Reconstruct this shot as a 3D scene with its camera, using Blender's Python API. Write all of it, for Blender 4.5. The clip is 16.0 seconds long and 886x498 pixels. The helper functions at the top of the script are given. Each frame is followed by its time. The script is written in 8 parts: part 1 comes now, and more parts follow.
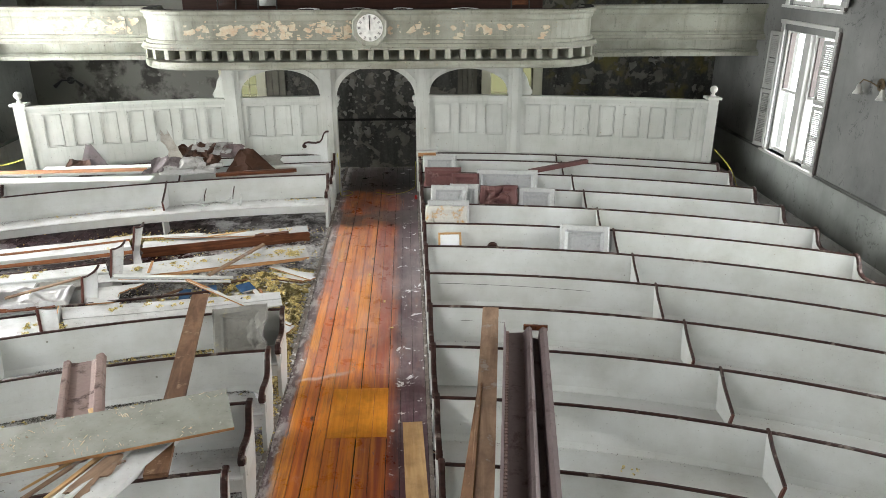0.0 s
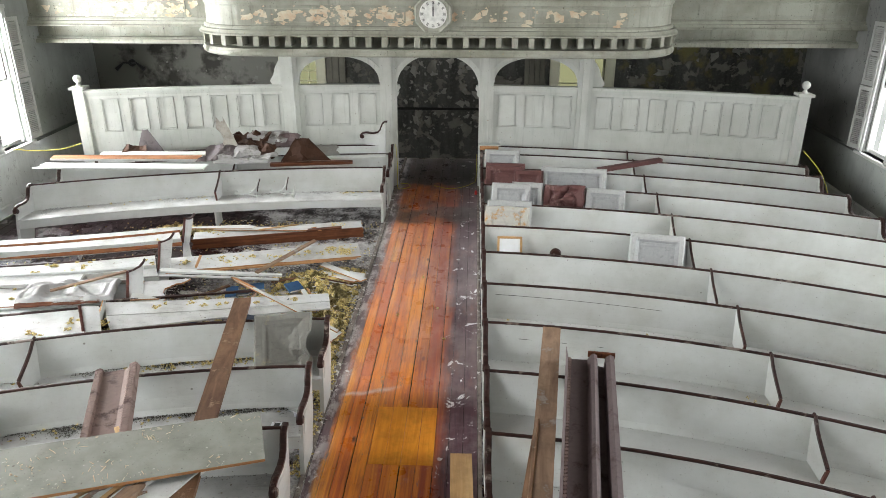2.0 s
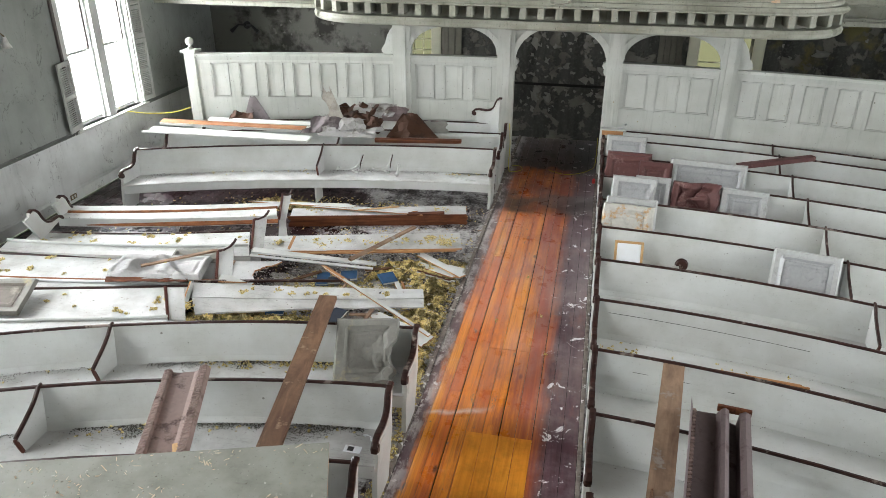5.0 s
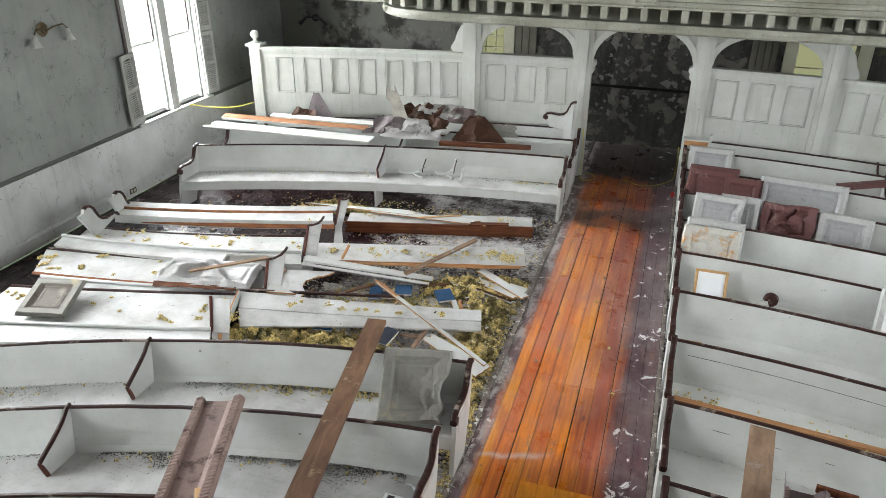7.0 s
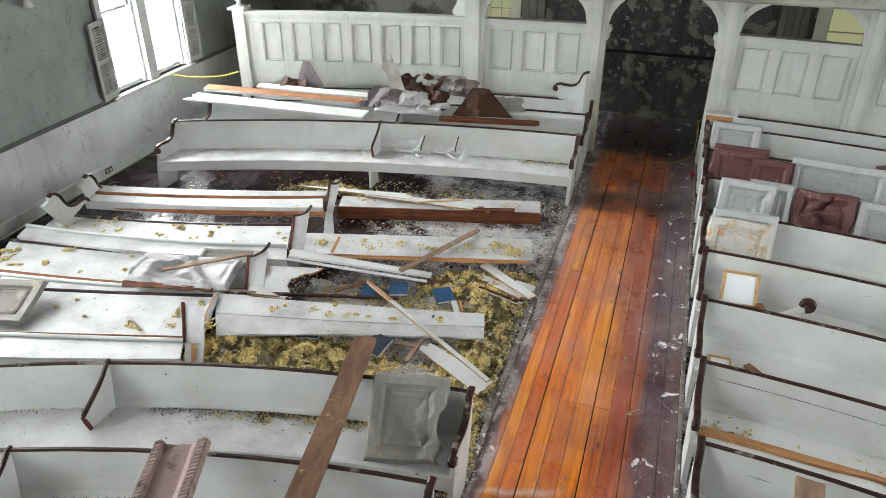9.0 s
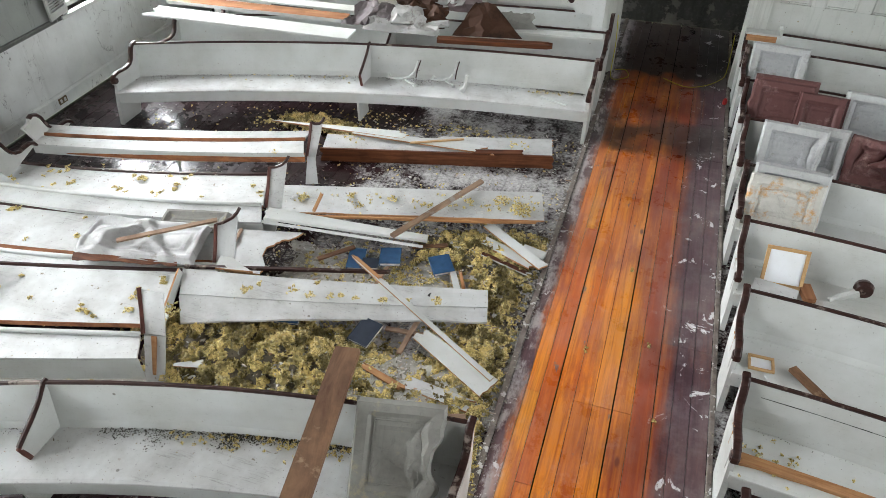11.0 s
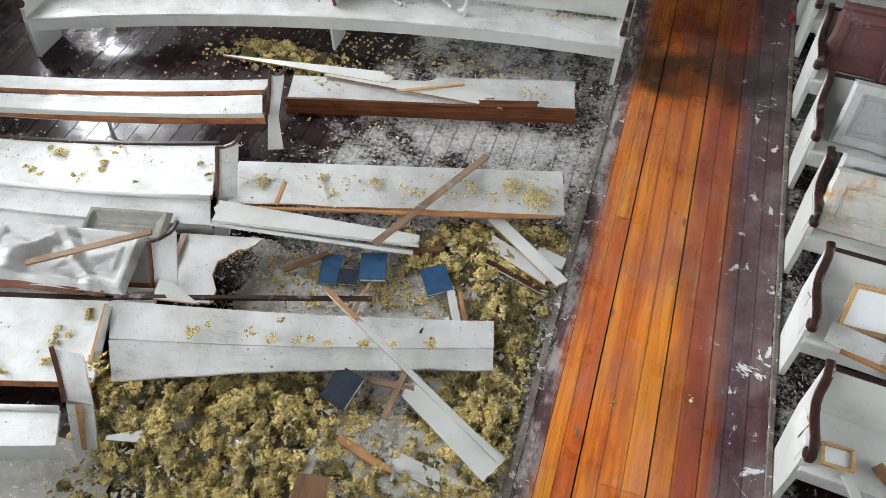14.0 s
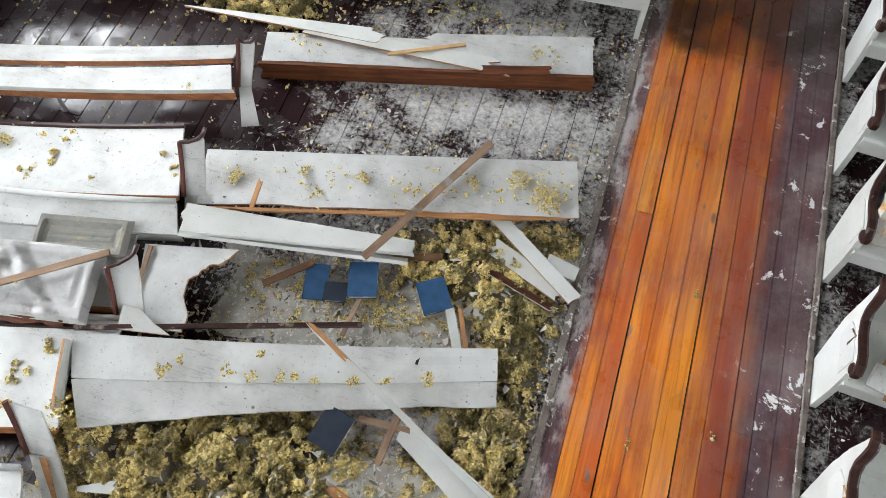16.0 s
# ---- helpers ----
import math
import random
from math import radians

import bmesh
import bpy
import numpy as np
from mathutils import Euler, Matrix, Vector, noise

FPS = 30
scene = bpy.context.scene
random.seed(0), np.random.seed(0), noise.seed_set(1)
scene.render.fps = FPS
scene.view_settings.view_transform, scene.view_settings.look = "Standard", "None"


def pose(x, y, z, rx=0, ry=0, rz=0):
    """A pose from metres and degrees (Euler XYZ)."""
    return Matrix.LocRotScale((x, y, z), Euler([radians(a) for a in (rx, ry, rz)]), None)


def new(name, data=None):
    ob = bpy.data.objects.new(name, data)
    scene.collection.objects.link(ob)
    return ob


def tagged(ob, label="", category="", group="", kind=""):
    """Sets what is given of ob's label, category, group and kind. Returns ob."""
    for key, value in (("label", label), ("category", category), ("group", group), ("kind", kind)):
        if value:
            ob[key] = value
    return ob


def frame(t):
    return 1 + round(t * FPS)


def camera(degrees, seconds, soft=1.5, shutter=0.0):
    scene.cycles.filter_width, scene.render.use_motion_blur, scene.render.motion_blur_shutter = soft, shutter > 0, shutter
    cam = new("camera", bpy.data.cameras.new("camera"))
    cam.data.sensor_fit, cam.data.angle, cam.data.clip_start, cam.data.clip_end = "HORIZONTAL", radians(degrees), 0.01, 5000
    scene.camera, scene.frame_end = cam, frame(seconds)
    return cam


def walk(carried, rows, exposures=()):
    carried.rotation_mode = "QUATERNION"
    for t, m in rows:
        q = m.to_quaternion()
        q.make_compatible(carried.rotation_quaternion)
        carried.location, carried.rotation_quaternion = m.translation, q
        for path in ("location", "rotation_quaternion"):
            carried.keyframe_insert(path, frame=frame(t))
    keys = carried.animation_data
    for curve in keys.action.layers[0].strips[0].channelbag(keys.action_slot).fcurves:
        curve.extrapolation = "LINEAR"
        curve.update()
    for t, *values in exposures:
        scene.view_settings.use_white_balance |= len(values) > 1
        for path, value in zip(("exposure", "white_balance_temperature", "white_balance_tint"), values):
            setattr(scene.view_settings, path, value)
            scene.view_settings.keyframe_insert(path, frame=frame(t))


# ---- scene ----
cam = camera(62.9, 16.0, soft=0.45)
METRES, EYE, TILT, LEAN, TURN = 8.5, 4.71, 0.0, 0.0, -2.7
ROWS = [
    (0.0, 0.0, 0.0, 0.0, -0.02, -21.74, 0.05),
    (0.5, 0.0, 0.0233, 0.0002, 0.88, -22.1, 0.03),
    (1.0, 0.0004, 0.0461, 0.001, 2.38, -22.45, 0.01),
    (1.5, 0.0006, 0.068, 0.0016, 3.74, -22.76, -0.03),
    (2.0, 0.0001, 0.0895, 0.0027, 5.12, -23.09, -0.08),
    (2.5, -0.0007, 0.1114, 0.0021, 6.52, -23.39, -0.1),
    (3.0, -0.0018, 0.1327, 0.0022, 7.93, -23.71, -0.12),
    (3.5, -0.0036, 0.1535, 0.0022, 9.33, -24.16, -0.13),
    (4.0, -0.0058, 0.1736, 0.0024, 10.66, -24.73, -0.15),
    (4.5, -0.0089, 0.1937, 0.0024, 12.3, -25.31, -0.18),
    (5.0, -0.0128, 0.2139, 0.0031, 14.62, -25.91, -0.24),
    (7.5, -0.0384, 0.324, 0.004, 20.67, -26.67, -0.28),
    (8.0, -0.0464, 0.3508, 0.0046, 20.67, -26.72, -0.25),
    (8.5, -0.055, 0.3789, 0.0044, 20.69, -27.89, -0.19),
    (9.0, -0.0659, 0.4119, 0.0055, 20.69, -30.27, -0.12),
    (11.5, -0.1323, 0.6073, 0.0228, 20.72, -41.81, 0.17),
    (12.0, -0.1461, 0.646, 0.0249, 20.66, -43.96, 0.17),
    (12.5, -0.1597, 0.6862, 0.0266, 20.66, -46.01, 0.22),
    (13.0, -0.1747, 0.7268, 0.0279, 20.61, -48.25, 0.24),
    (13.5, -0.1899, 0.7691, 0.0296, 20.58, -50.74, 0.32),
    (14.0, -0.2054, 0.8122, 0.0314, 20.54, -53.38, 0.37),
    (14.5, -0.2198, 0.8528, 0.0324, 20.51, -56.09, 0.43),
    (15.0, -0.2323, 0.8907, 0.0329, 20.46, -58.77, 0.54),
    (15.5, -0.2448, 0.9279, 0.0335, 20.43, -61.47, 0.66),
    (16.0, -0.2558, 0.9589, 0.0339, 20.39, -64.19, 0.71),
]
walk(cam, [(t, pose(0, 0, EYE, TILT, LEAN, TURN) @ pose(METRES * x, METRES * y, METRES * z, 90 + pitch, roll, yaw)) for t, x, y, z, yaw, pitch, roll in ROWS], exposures=[(0.0, 1.52, 6600, 10), (2.5, 1.42, 6500, 10), (5.0, 1.40, 6450, 10), (9.0, 1.36, 6380, 10), (16.0, 1.35, 6300, 10)])

# ---- light and sky ----
world = bpy.data.worlds.new("sky")
scene.world = world
world.use_nodes = True
wn = world.node_tree.nodes
sky = wn.new("ShaderNodeTexSky")
sky.sky_type, sky.sun_disc = "NISHITA", False
sky.sun_elevation, sky.sun_rotation = radians(48), radians(250)
world.node_tree.links.new(sky.outputs[0], wn["Background"].inputs[0])
wn["Background"].inputs[1].default_value = 0.12

XL, XR = -8.6, 7.28          # side walls
YB, YF = 17.3, -6.0          # wall behind the screen, wall behind the start
TOP = 7.4
BAYS = (13.3, 8.0, 2.7, -2.6)  # window bays along y
BAY_W = 1.8


def daylight(name, x, y, power, tint=(0.985, 1.0, 1.01)):
    d = bpy.data.lights.new(name, "AREA")
    d.shape, d.size, d.size_y, d.energy, d.color = "RECTANGLE", BAY_W, 5.2, power, tint
    ob = new(name, d)
    inward = 1 if x < 0 else -1
    z_axis = Vector((-inward, 0, 0))
    y_axis = Vector((0, 0, 1))
    x_axis = y_axis.cross(z_axis)
    rot = Matrix((x_axis, y_axis, z_axis)).transposed().to_4x4()
    ob.matrix_world = Matrix.Translation((x, y, 3.7)) @ rot
    return ob


# powers hand-set to balance the nave; bays after the first are unseen additions
for yb, left, right in zip(BAYS, (500, 290, 470, 110), (20, 305, 125, 60)):
    daylight("daylight", XL - 0.32, yb, left)
    daylight("daylight", XR + 0.32, yb, right)


# ---- materials ----
def nodes_of(name):
    m = bpy.data.materials.new(name)
    m.use_nodes = True
    nt = m.node_tree
    return m, nt, nt.nodes["Principled BSDF"], nt.links


def tex(nt, kind, vec, **sockets):
    n = nt.nodes.new(kind)
    for key, value in sockets.items():
        n.inputs[key].default_value = value
    if vec is not None:
        nt.links.new(vec, n.inputs["Vector"])
    return n


def ramp(nt, fac, *stops):
    n = nt.nodes.new("ShaderNodeValToRGB")
    e = n.color_ramp.elements
    while len(e) < len(stops):
        e.new(0.5)
    for el, (p, c) in zip(e, stops):
        el.position = p
        el.color = (c, c, c, 1) if isinstance(c, (int, float)) else (*c, 1)
    nt.links.new(fac, n.inputs[0])
    return n.outputs[0]


def mix(nt, fac, a, b, mode="MIX"):
    n = nt.nodes.new("ShaderNodeMix")
    n.data_type, n.blend_type = "RGBA", mode
    for sock, v in ((n.inputs[0], fac), (n.inputs[6], a), (n.inputs[7], b)):
        if isinstance(v, (int, float)):
            sock.default_value = v if sock == n.inputs[0] else (v, v, v, 1)
        elif isinstance(v, tuple):
            sock.default_value = (*v, 1)
        else:
            nt.links.new(v, sock)
    return n.outputs[2]


def math_node(nt, op, a, b=None):
    n = nt.nodes.new("ShaderNodeMath")
    n.operation = op
    for sock, v in zip(n.inputs, (a, b)):
        if v is None:
            continue
        if isinstance(v, (int, float)):
            sock.default_value = v
        else:
            nt.links.new(v, sock)
    return n.outputs[0]


def place(nt, scale=(1, 1, 1), local=False):
    """World position, or the object's own coordinates, scaled."""
    if local:
        v = nt.nodes.new("ShaderNodeTexCoord").outputs["Object"]
    else:
        v = nt.nodes.new("ShaderNodeNewGeometry").outputs["Position"]
    mp = nt.nodes.new("ShaderNodeMapping")
    mp.inputs["Scale"].default_value = scale
    nt.links.new(v, mp.inputs["Vector"])
    return mp.outputs[0]


def bump(nt, bsdf, height, strength=0.2, distance=0.005):
    n = nt.nodes.new("ShaderNodeBump")
    n.inputs["Strength"].default_value, n.inputs["Distance"].default_value = strength, distance
    nt.links.new(height, n.inputs["Height"])
    nt.links.new(n.outputs[0], bsdf.inputs["Normal"])


def rand(nt):
    return nt.nodes.new("ShaderNodeObjectInfo").outputs["Random"]


def painted(name, base, grime, amount=0.5, scale=1.3, rough=0.5, speck=0.25, chip=None, chip_at=0.72, fleck=0.0, cracks=0.0, chip_scale=9.0, runs=0.0):
    """Old paint on wood or plaster: faint tone shifts, soft grime, fine specks, chips to bare wood."""
    m, nt, b, ln = nodes_of(name)
    p = place(nt)
    big = tex(nt, "ShaderNodeTexNoise", p, Scale=scale, Detail=5.0, Roughness=0.6)
    fine = tex(nt, "ShaderNodeTexNoise", p, Scale=38.0, Detail=4.0, Roughness=0.65)
    g = math_node(nt, "MULTIPLY", ramp(nt, big.outputs[0], (0.38, 0.0), (0.72, 1.0)), amount)
    col = mix(nt, g, base, grime)
    s = math_node(nt, "MULTIPLY", ramp(nt, fine.outputs[0], (0.62, 0.0), (0.75, 1.0)), speck)
    col = mix(nt, s, col, tuple(c * 0.45 for c in grime))
    tone = math_node(nt, "ADD", math_node(nt, "MULTIPLY", rand(nt), 0.16), 0.92)
    tone_rgb = nt.nodes.new("ShaderNodeCombineColor")
    for i in range(3):
        ln.new(tone, tone_rgb.inputs[i])
    col = mix(nt, 1.0, col, tone_rgb.outputs[0], "MULTIPLY")
    if runs:
        dr = tex(nt, "ShaderNodeTexNoise", place(nt, (10, 10, 0.7)), Scale=1.0, Detail=6.0, Roughness=0.7)
        col = mix(nt, math_node(nt, "MULTIPLY", ramp(nt, dr.outputs[0], (0.54, 0.0), (0.72, 1.0)), runs), col, tuple(c * 0.35 for c in grime))
    if fleck:
        for sc, size, share in ((34.0, 0.20, 0.5), (15.0, 0.15, 0.35), (75.0, 0.26, 0.6)):
            vo = tex(nt, "ShaderNodeTexVoronoi", p, Scale=sc)
            pick = nt.nodes.new("ShaderNodeSeparateColor")
            ln.new(vo.outputs["Color"], pick.inputs[0])
            some = ramp(nt, pick.outputs[0], (1.0 - share * fleck, 0.0), (1.0 - share * fleck + 0.004, 0.85))
            dot = ramp(nt, vo.outputs["Distance"], (size, 1.0), (size + 0.08, 0.0))
            col = mix(nt, math_node(nt, "MULTIPLY", some, dot), col, mix(nt, ramp(nt, pick.outputs[1], (0.55, 0.0), (0.56, 1.0)), (0.075, 0.062, 0.042), (0.30, 0.26, 0.17)))
    if cracks:
        ck = tex(nt, "ShaderNodeTexNoise", place(nt, (0.5, 13, 13)), Scale=1.0, Detail=6.0, Roughness=0.6)
        band = math_node(nt, "ABSOLUTE", math_node(nt, "SUBTRACT", ck.outputs[0], 0.5))
        line = math_node(nt, "MULTIPLY", ramp(nt, band, (0.0, 1.0), (0.012, 0.0)), ramp(nt, big.outputs[0], (0.5, 0.0), (0.62, cracks)))
        col = mix(nt, line, col, (0.10, 0.09, 0.075))
    if chip:
        cn = tex(nt, "ShaderNodeTexNoise", p, Scale=chip_scale, Detail=6.0, Roughness=0.7)
        c = math_node(nt, "MULTIPLY", ramp(nt, cn.outputs[0], (chip_at, 0.0), (chip_at + 0.012, 1.0)), 1.0)
        col = mix(nt, c, col, chip)
    ln.new(col, b.inputs["Base Color"])
    ln.new(math_node(nt, "ADD", math_node(nt, "MULTIPLY", fine.outputs[0], 0.25), rough - 0.12), b.inputs["Roughness"])
    bump(nt, b, fine.outputs[0], 0.25, 0.003)
    return m


def timber(name, light, dark, rough=0.55, grain=(1.2, 26, 26), worn=None, worn_at=0.6, spec=0.25):
    """Wood with its grain along the object's own x."""
    m, nt, b, ln = nodes_of(name)
    p = place(nt, grain, local=True)
    off = nt.nodes.new("ShaderNodeVectorMath")
    off.operation = "ADD"
    ln.new(p, off.inputs[0])
    r = nt.nodes.new("ShaderNodeCombineXYZ")
    shift = math_node(nt, "MULTIPLY", rand(nt), 90.0)
    for i in range(3):
        ln.new(shift, r.inputs[i])
    ln.new(r.outputs[0], off.inputs[1])
    n1 = tex(nt, "ShaderNodeTexNoise", off.outputs[0], Scale=1.0, Detail=5.0, Roughness=0.6, Distortion=0.6)
    n2 = tex(nt, "ShaderNodeTexNoise", place(nt), Scale=5.0, Detail=5.0, Roughness=0.65)
    col = mix(nt, ramp(nt, n1.outputs[0], (0.32, 0.0), (0.68, 1.0)), light, dark)
    col = mix(nt, math_node(nt, "MULTIPLY", ramp(nt, n2.outputs[0], (0.45, 0.0), (0.75, 1.0)), 0.5), col, tuple(c * 0.4 for c in dark))
    if worn:
        col = mix(nt, ramp(nt, n2.outputs[0], (worn_at, 0.0), (worn_at + 0.08, 0.85)), col, worn)
    ln.new(col, b.inputs["Base Color"])
    b.inputs["Specular IOR Level"].default_value = spec
    ln.new(math_node(nt, "ADD", math_node(nt, "MULTIPLY", n1.outputs[0], 0.3), rough - 0.15), b.inputs["Roughness"])
    bump(nt, b, n1.outputs[0], 0.3, 0.003)
    return m


def plain(name, c, rough=0.5, metal=0.0):
    m, nt, b, ln = nodes_of(name)
    n = tex(nt, "ShaderNodeTexNoise", place(nt), Scale=14.0, Detail=4.0)
    ln.new(mix(nt, ramp(nt, n.outputs[0], (0.35, 0.0), (0.7, 1.0)), c, tuple(v * 0.72 for v in c)), b.inputs["Base Color"])
    b.inputs["Roughness"].default_value, b.inputs["Metallic"].default_value = rough, metal
    b.inputs["Specular IOR Level"].default_value = 0.2 if rough > 0.5 else 0.5
    bump(nt, b, n.outputs[0], 0.15, 0.003)
    return m


def aisle_boards():
    """Varnished pine worn through maroon paint: maroon along both edges, orange in the middle."""
    m, nt, b, ln = nodes_of("aisle_boards")
    pos = place(nt)
    sep = nt.nodes.new("ShaderNodeSeparateXYZ")
    ln.new(pos, sep.inputs[0])
    wob = tex(nt, "ShaderNodeTexNoise", place(nt, (3.5, 0.8, 1)), Scale=1.0, Detail=6.0, Roughness=0.7)
    w = math_node(nt, "MULTIPLY", math_node(nt, "SUBTRACT", wob.outputs[0], 0.5), 0.34)
    jitter = math_node(nt, "MULTIPLY", math_node(nt, "SUBTRACT", rand(nt), 0.5), 0.10)
    x = math_node(nt, "ADD", math_node(nt, "ADD", sep.outputs[0], w), jitter)
    right = ramp(nt, math_node(nt, "ADD", x, 1.0), (0.66, 0.0), (0.82, 1.0))
    left = ramp(nt, math_node(nt, "MULTIPLY", math_node(nt, "ADD", x, 1.0), -1.0), (0.36, 0.0), (0.44, 1.0))
    paint = math_node(nt, "MAXIMUM", right, left)
    grain = tex(nt, "ShaderNodeTexNoise", place(nt, (30, 1.3, 1)), Scale=1.0, Detail=5.0, Roughness=0.6, Distortion=0.8)
    hue = rand(nt)
    pine = ramp(nt, hue, (0.0, (0.90, 0.31, 0.016)), (0.3, (0.78, 0.21, 0.013)), (0.5, (0.92, 0.40, 0.026)), (0.75, (0.64, 0.14, 0.014)), (1.0, (0.86, 0.28, 0.015)))
    long = tex(nt, "ShaderNodeTexNoise", place(nt, (11, 0.35, 1)), Scale=1.0, Detail=4.0, Roughness=0.6)
    pine = mix(nt, ramp(nt, long.outputs[0], (0.48, 0.0), (0.62, 0.7)), pine, (0.55, 0.10, 0.014))
    pine = mix(nt, ramp(nt, long.outputs[0], (0.34, 0.8), (0.45, 0.0)), pine, (0.86, 0.34, 0.030))
    pine = mix(nt, ramp(nt, grain.outputs[0], (0.46, 0.0), (0.74, 0.75)), pine, (0.36, 0.058, 0.010))
    red = tex(nt, "ShaderNodeTexNoise", place(nt, (3.2, 0.8, 1)), Scale=1.0, Detail=6.0, Roughness=0.7)
    pine = mix(nt, math_node(nt, "MULTIPLY", ramp(nt, red.outputs[0], (0.52, 0.0), (0.64, 1.0)), 0.65), pine, (0.36, 0.050, 0.022))
    knots = tex(nt, "ShaderNodeTexVoronoi", place(nt, (3.0, 1.1, 1)), Scale=1.0)
    pine = mix(nt, ramp(nt, knots.outputs["Distance"], (0.035, 0.9), (0.075, 0.0)), pine, (0.06, 0.012, 0.006))
    grey = tex(nt, "ShaderNodeTexNoise", place(nt, (9, 2.2, 1)), Scale=1.0, Detail=5.0, Roughness=0.7)
    pine = mix(nt, ramp(nt, grey.outputs[0], (0.635, 0.0), (0.66, 0.8)), pine, (0.17, 0.15, 0.15))
    mar = mix(nt, ramp(nt, grain.outputs[0], (0.3, 0.0), (0.7, 1.0)), (0.100, 0.042, 0.056), (0.050, 0.016, 0.026))
    mar = mix(nt, math_node(nt, "MULTIPLY", ramp(nt, red.outputs[0], (0.55, 0.0), (0.68, 1.0)), 0.7), mar, (0.17, 0.045, 0.030))
    # redder boards right of the middle
    rz = ramp(nt, math_node(nt, "ADD", x, 1.0), (0.36, 0.0), (0.44, 1.0))
    pine = mix(nt, math_node(nt, "MULTIPLY", rz, ramp(nt, long.outputs[0], (0.36, 0.30), (0.56, 0.85))), pine, (0.27, 0.040, 0.014))
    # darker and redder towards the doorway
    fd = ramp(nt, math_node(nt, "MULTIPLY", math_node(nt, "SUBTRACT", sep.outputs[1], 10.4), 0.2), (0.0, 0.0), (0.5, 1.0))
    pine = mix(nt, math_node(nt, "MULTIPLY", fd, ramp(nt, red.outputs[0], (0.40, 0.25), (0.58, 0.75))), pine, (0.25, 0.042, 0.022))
    col = mix(nt, paint, pine, mar)
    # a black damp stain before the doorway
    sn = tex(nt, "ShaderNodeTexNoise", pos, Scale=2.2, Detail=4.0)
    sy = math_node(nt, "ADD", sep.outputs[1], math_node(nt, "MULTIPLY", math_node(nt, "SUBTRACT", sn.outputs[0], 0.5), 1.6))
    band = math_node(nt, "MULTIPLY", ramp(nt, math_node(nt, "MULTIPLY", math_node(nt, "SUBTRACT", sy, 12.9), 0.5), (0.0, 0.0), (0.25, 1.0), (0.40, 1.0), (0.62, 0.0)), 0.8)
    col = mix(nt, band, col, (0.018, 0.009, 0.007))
    # near-black inside the doorway: the gallery's shade painted onto the boards
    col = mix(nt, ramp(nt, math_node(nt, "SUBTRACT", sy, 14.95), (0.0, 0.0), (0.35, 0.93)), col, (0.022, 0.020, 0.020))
    # plaster dust and white splashes, thicker on the maroon sides
    dn = tex(nt, "ShaderNodeTexNoise", pos, Scale=3.2, Detail=8.0, Roughness=0.75)
    dust = ramp(nt, dn.outputs[0], (0.46, 0.0), (0.74, 0.6))
    dust = math_node(nt, "MULTIPLY", dust, math_node(nt, "ADD", math_node(nt, "MULTIPLY", paint, 0.40), 0.06))
    col = mix(nt, dust, col, (0.45, 0.42, 0.42))
    # a thin pale film over the boards beyond y 7.4, and one long scuff
    film = tex(nt, "ShaderNodeTexNoise", place(nt, (2.2, 0.9, 1)), Scale=1.0, Detail=7.0, Roughness=0.7)
    fy = ramp(nt, math_node(nt, "MULTIPLY", math_node(nt, "SUBTRACT", sep.outputs[1], 7.4), 0.1), (0.0, 0.0), (0.05, 1.0), (0.38, 1.0), (0.55, 0.35))
    col = mix(nt, math_node(nt, "MULTIPLY", fy, ramp(nt, film.outputs[0], (0.42, 0.0), (0.68, 0.16))), col, (0.66, 0.47, 0.42))
    ln.new(math_node(nt, "MULTIPLY", fy, ramp(nt, film.outputs[0], (0.34, 0.25), (0.62, 1.0))), b.inputs["Sheen Weight"])
    b.inputs["Sheen Roughness"].default_value = 0.35
    sc = math_node(nt, "ADD", math_node(nt, "SUBTRACT", sep.outputs[1], 7.98), math_node(nt, "MULTIPLY", sep.outputs[0], -0.28))
    sc = math_node(nt, "ABSOLUTE", math_node(nt, "ADD", sc, math_node(nt, "MULTIPLY", math_node(nt, "SUBTRACT", film.outputs[0], 0.5), 0.25)))
    sx = ramp(nt, math_node(nt, "ADD", sep.outputs[0], 1.5), (0.05, 0.0), (0.15, 0.55), (0.6, 0.55), (0.8, 0.0))
    col = mix(nt, math_node(nt, "MULTIPLY", sx, ramp(nt, sc, (0.0, 1.0), (0.055, 0.0))), col, (0.80, 0.74, 0.72))
    sp = tex(nt, "ShaderNodeTexNoise", pos, Scale=4.2, Detail=8.0, Roughness=0.72, Distortion=0.6)
    spl = math_node(nt, "MULTIPLY", ramp(nt, sp.outputs[0], (0.605, 0.0), (0.62, 1.0)), math_node(nt, "ADD", math_node(nt, "MULTIPLY", paint, 0.93), 0.05))
    col = mix(nt, spl, col, (0.84, 0.83, 0.84))
    # pale scuffs along the left edge
    ed = ramp(nt, math_node(nt, "MULTIPLY", math_node(nt, "ADD", sep.outputs[0], 1.0), -1.0), (0.32, 0.0), (0.47, 1.0))
    e2 = tex(nt, "ShaderNodeTexNoise", place(nt, (5, 2.2, 1)), Scale=1.0, Detail=8.0, Roughness=0.72)
    col = mix(nt, math_node(nt, "MULTIPLY", ed, ramp(nt, e2.outputs[0], (0.47, 0.0), (0.57, 0.75))), col, (0.72, 0.67, 0.67))
    ln.new(col, b.inputs["Base Color"])
    ln.new(ramp(nt, math_node(nt, "ADD", dn.outputs[0], math_node(nt, "MULTIPLY", paint, 0.1)), (0.35, 0.22), (0.7, 0.5)), b.inputs["Roughness"])
    b.inputs["Specular IOR Level"].default_value = 0.45
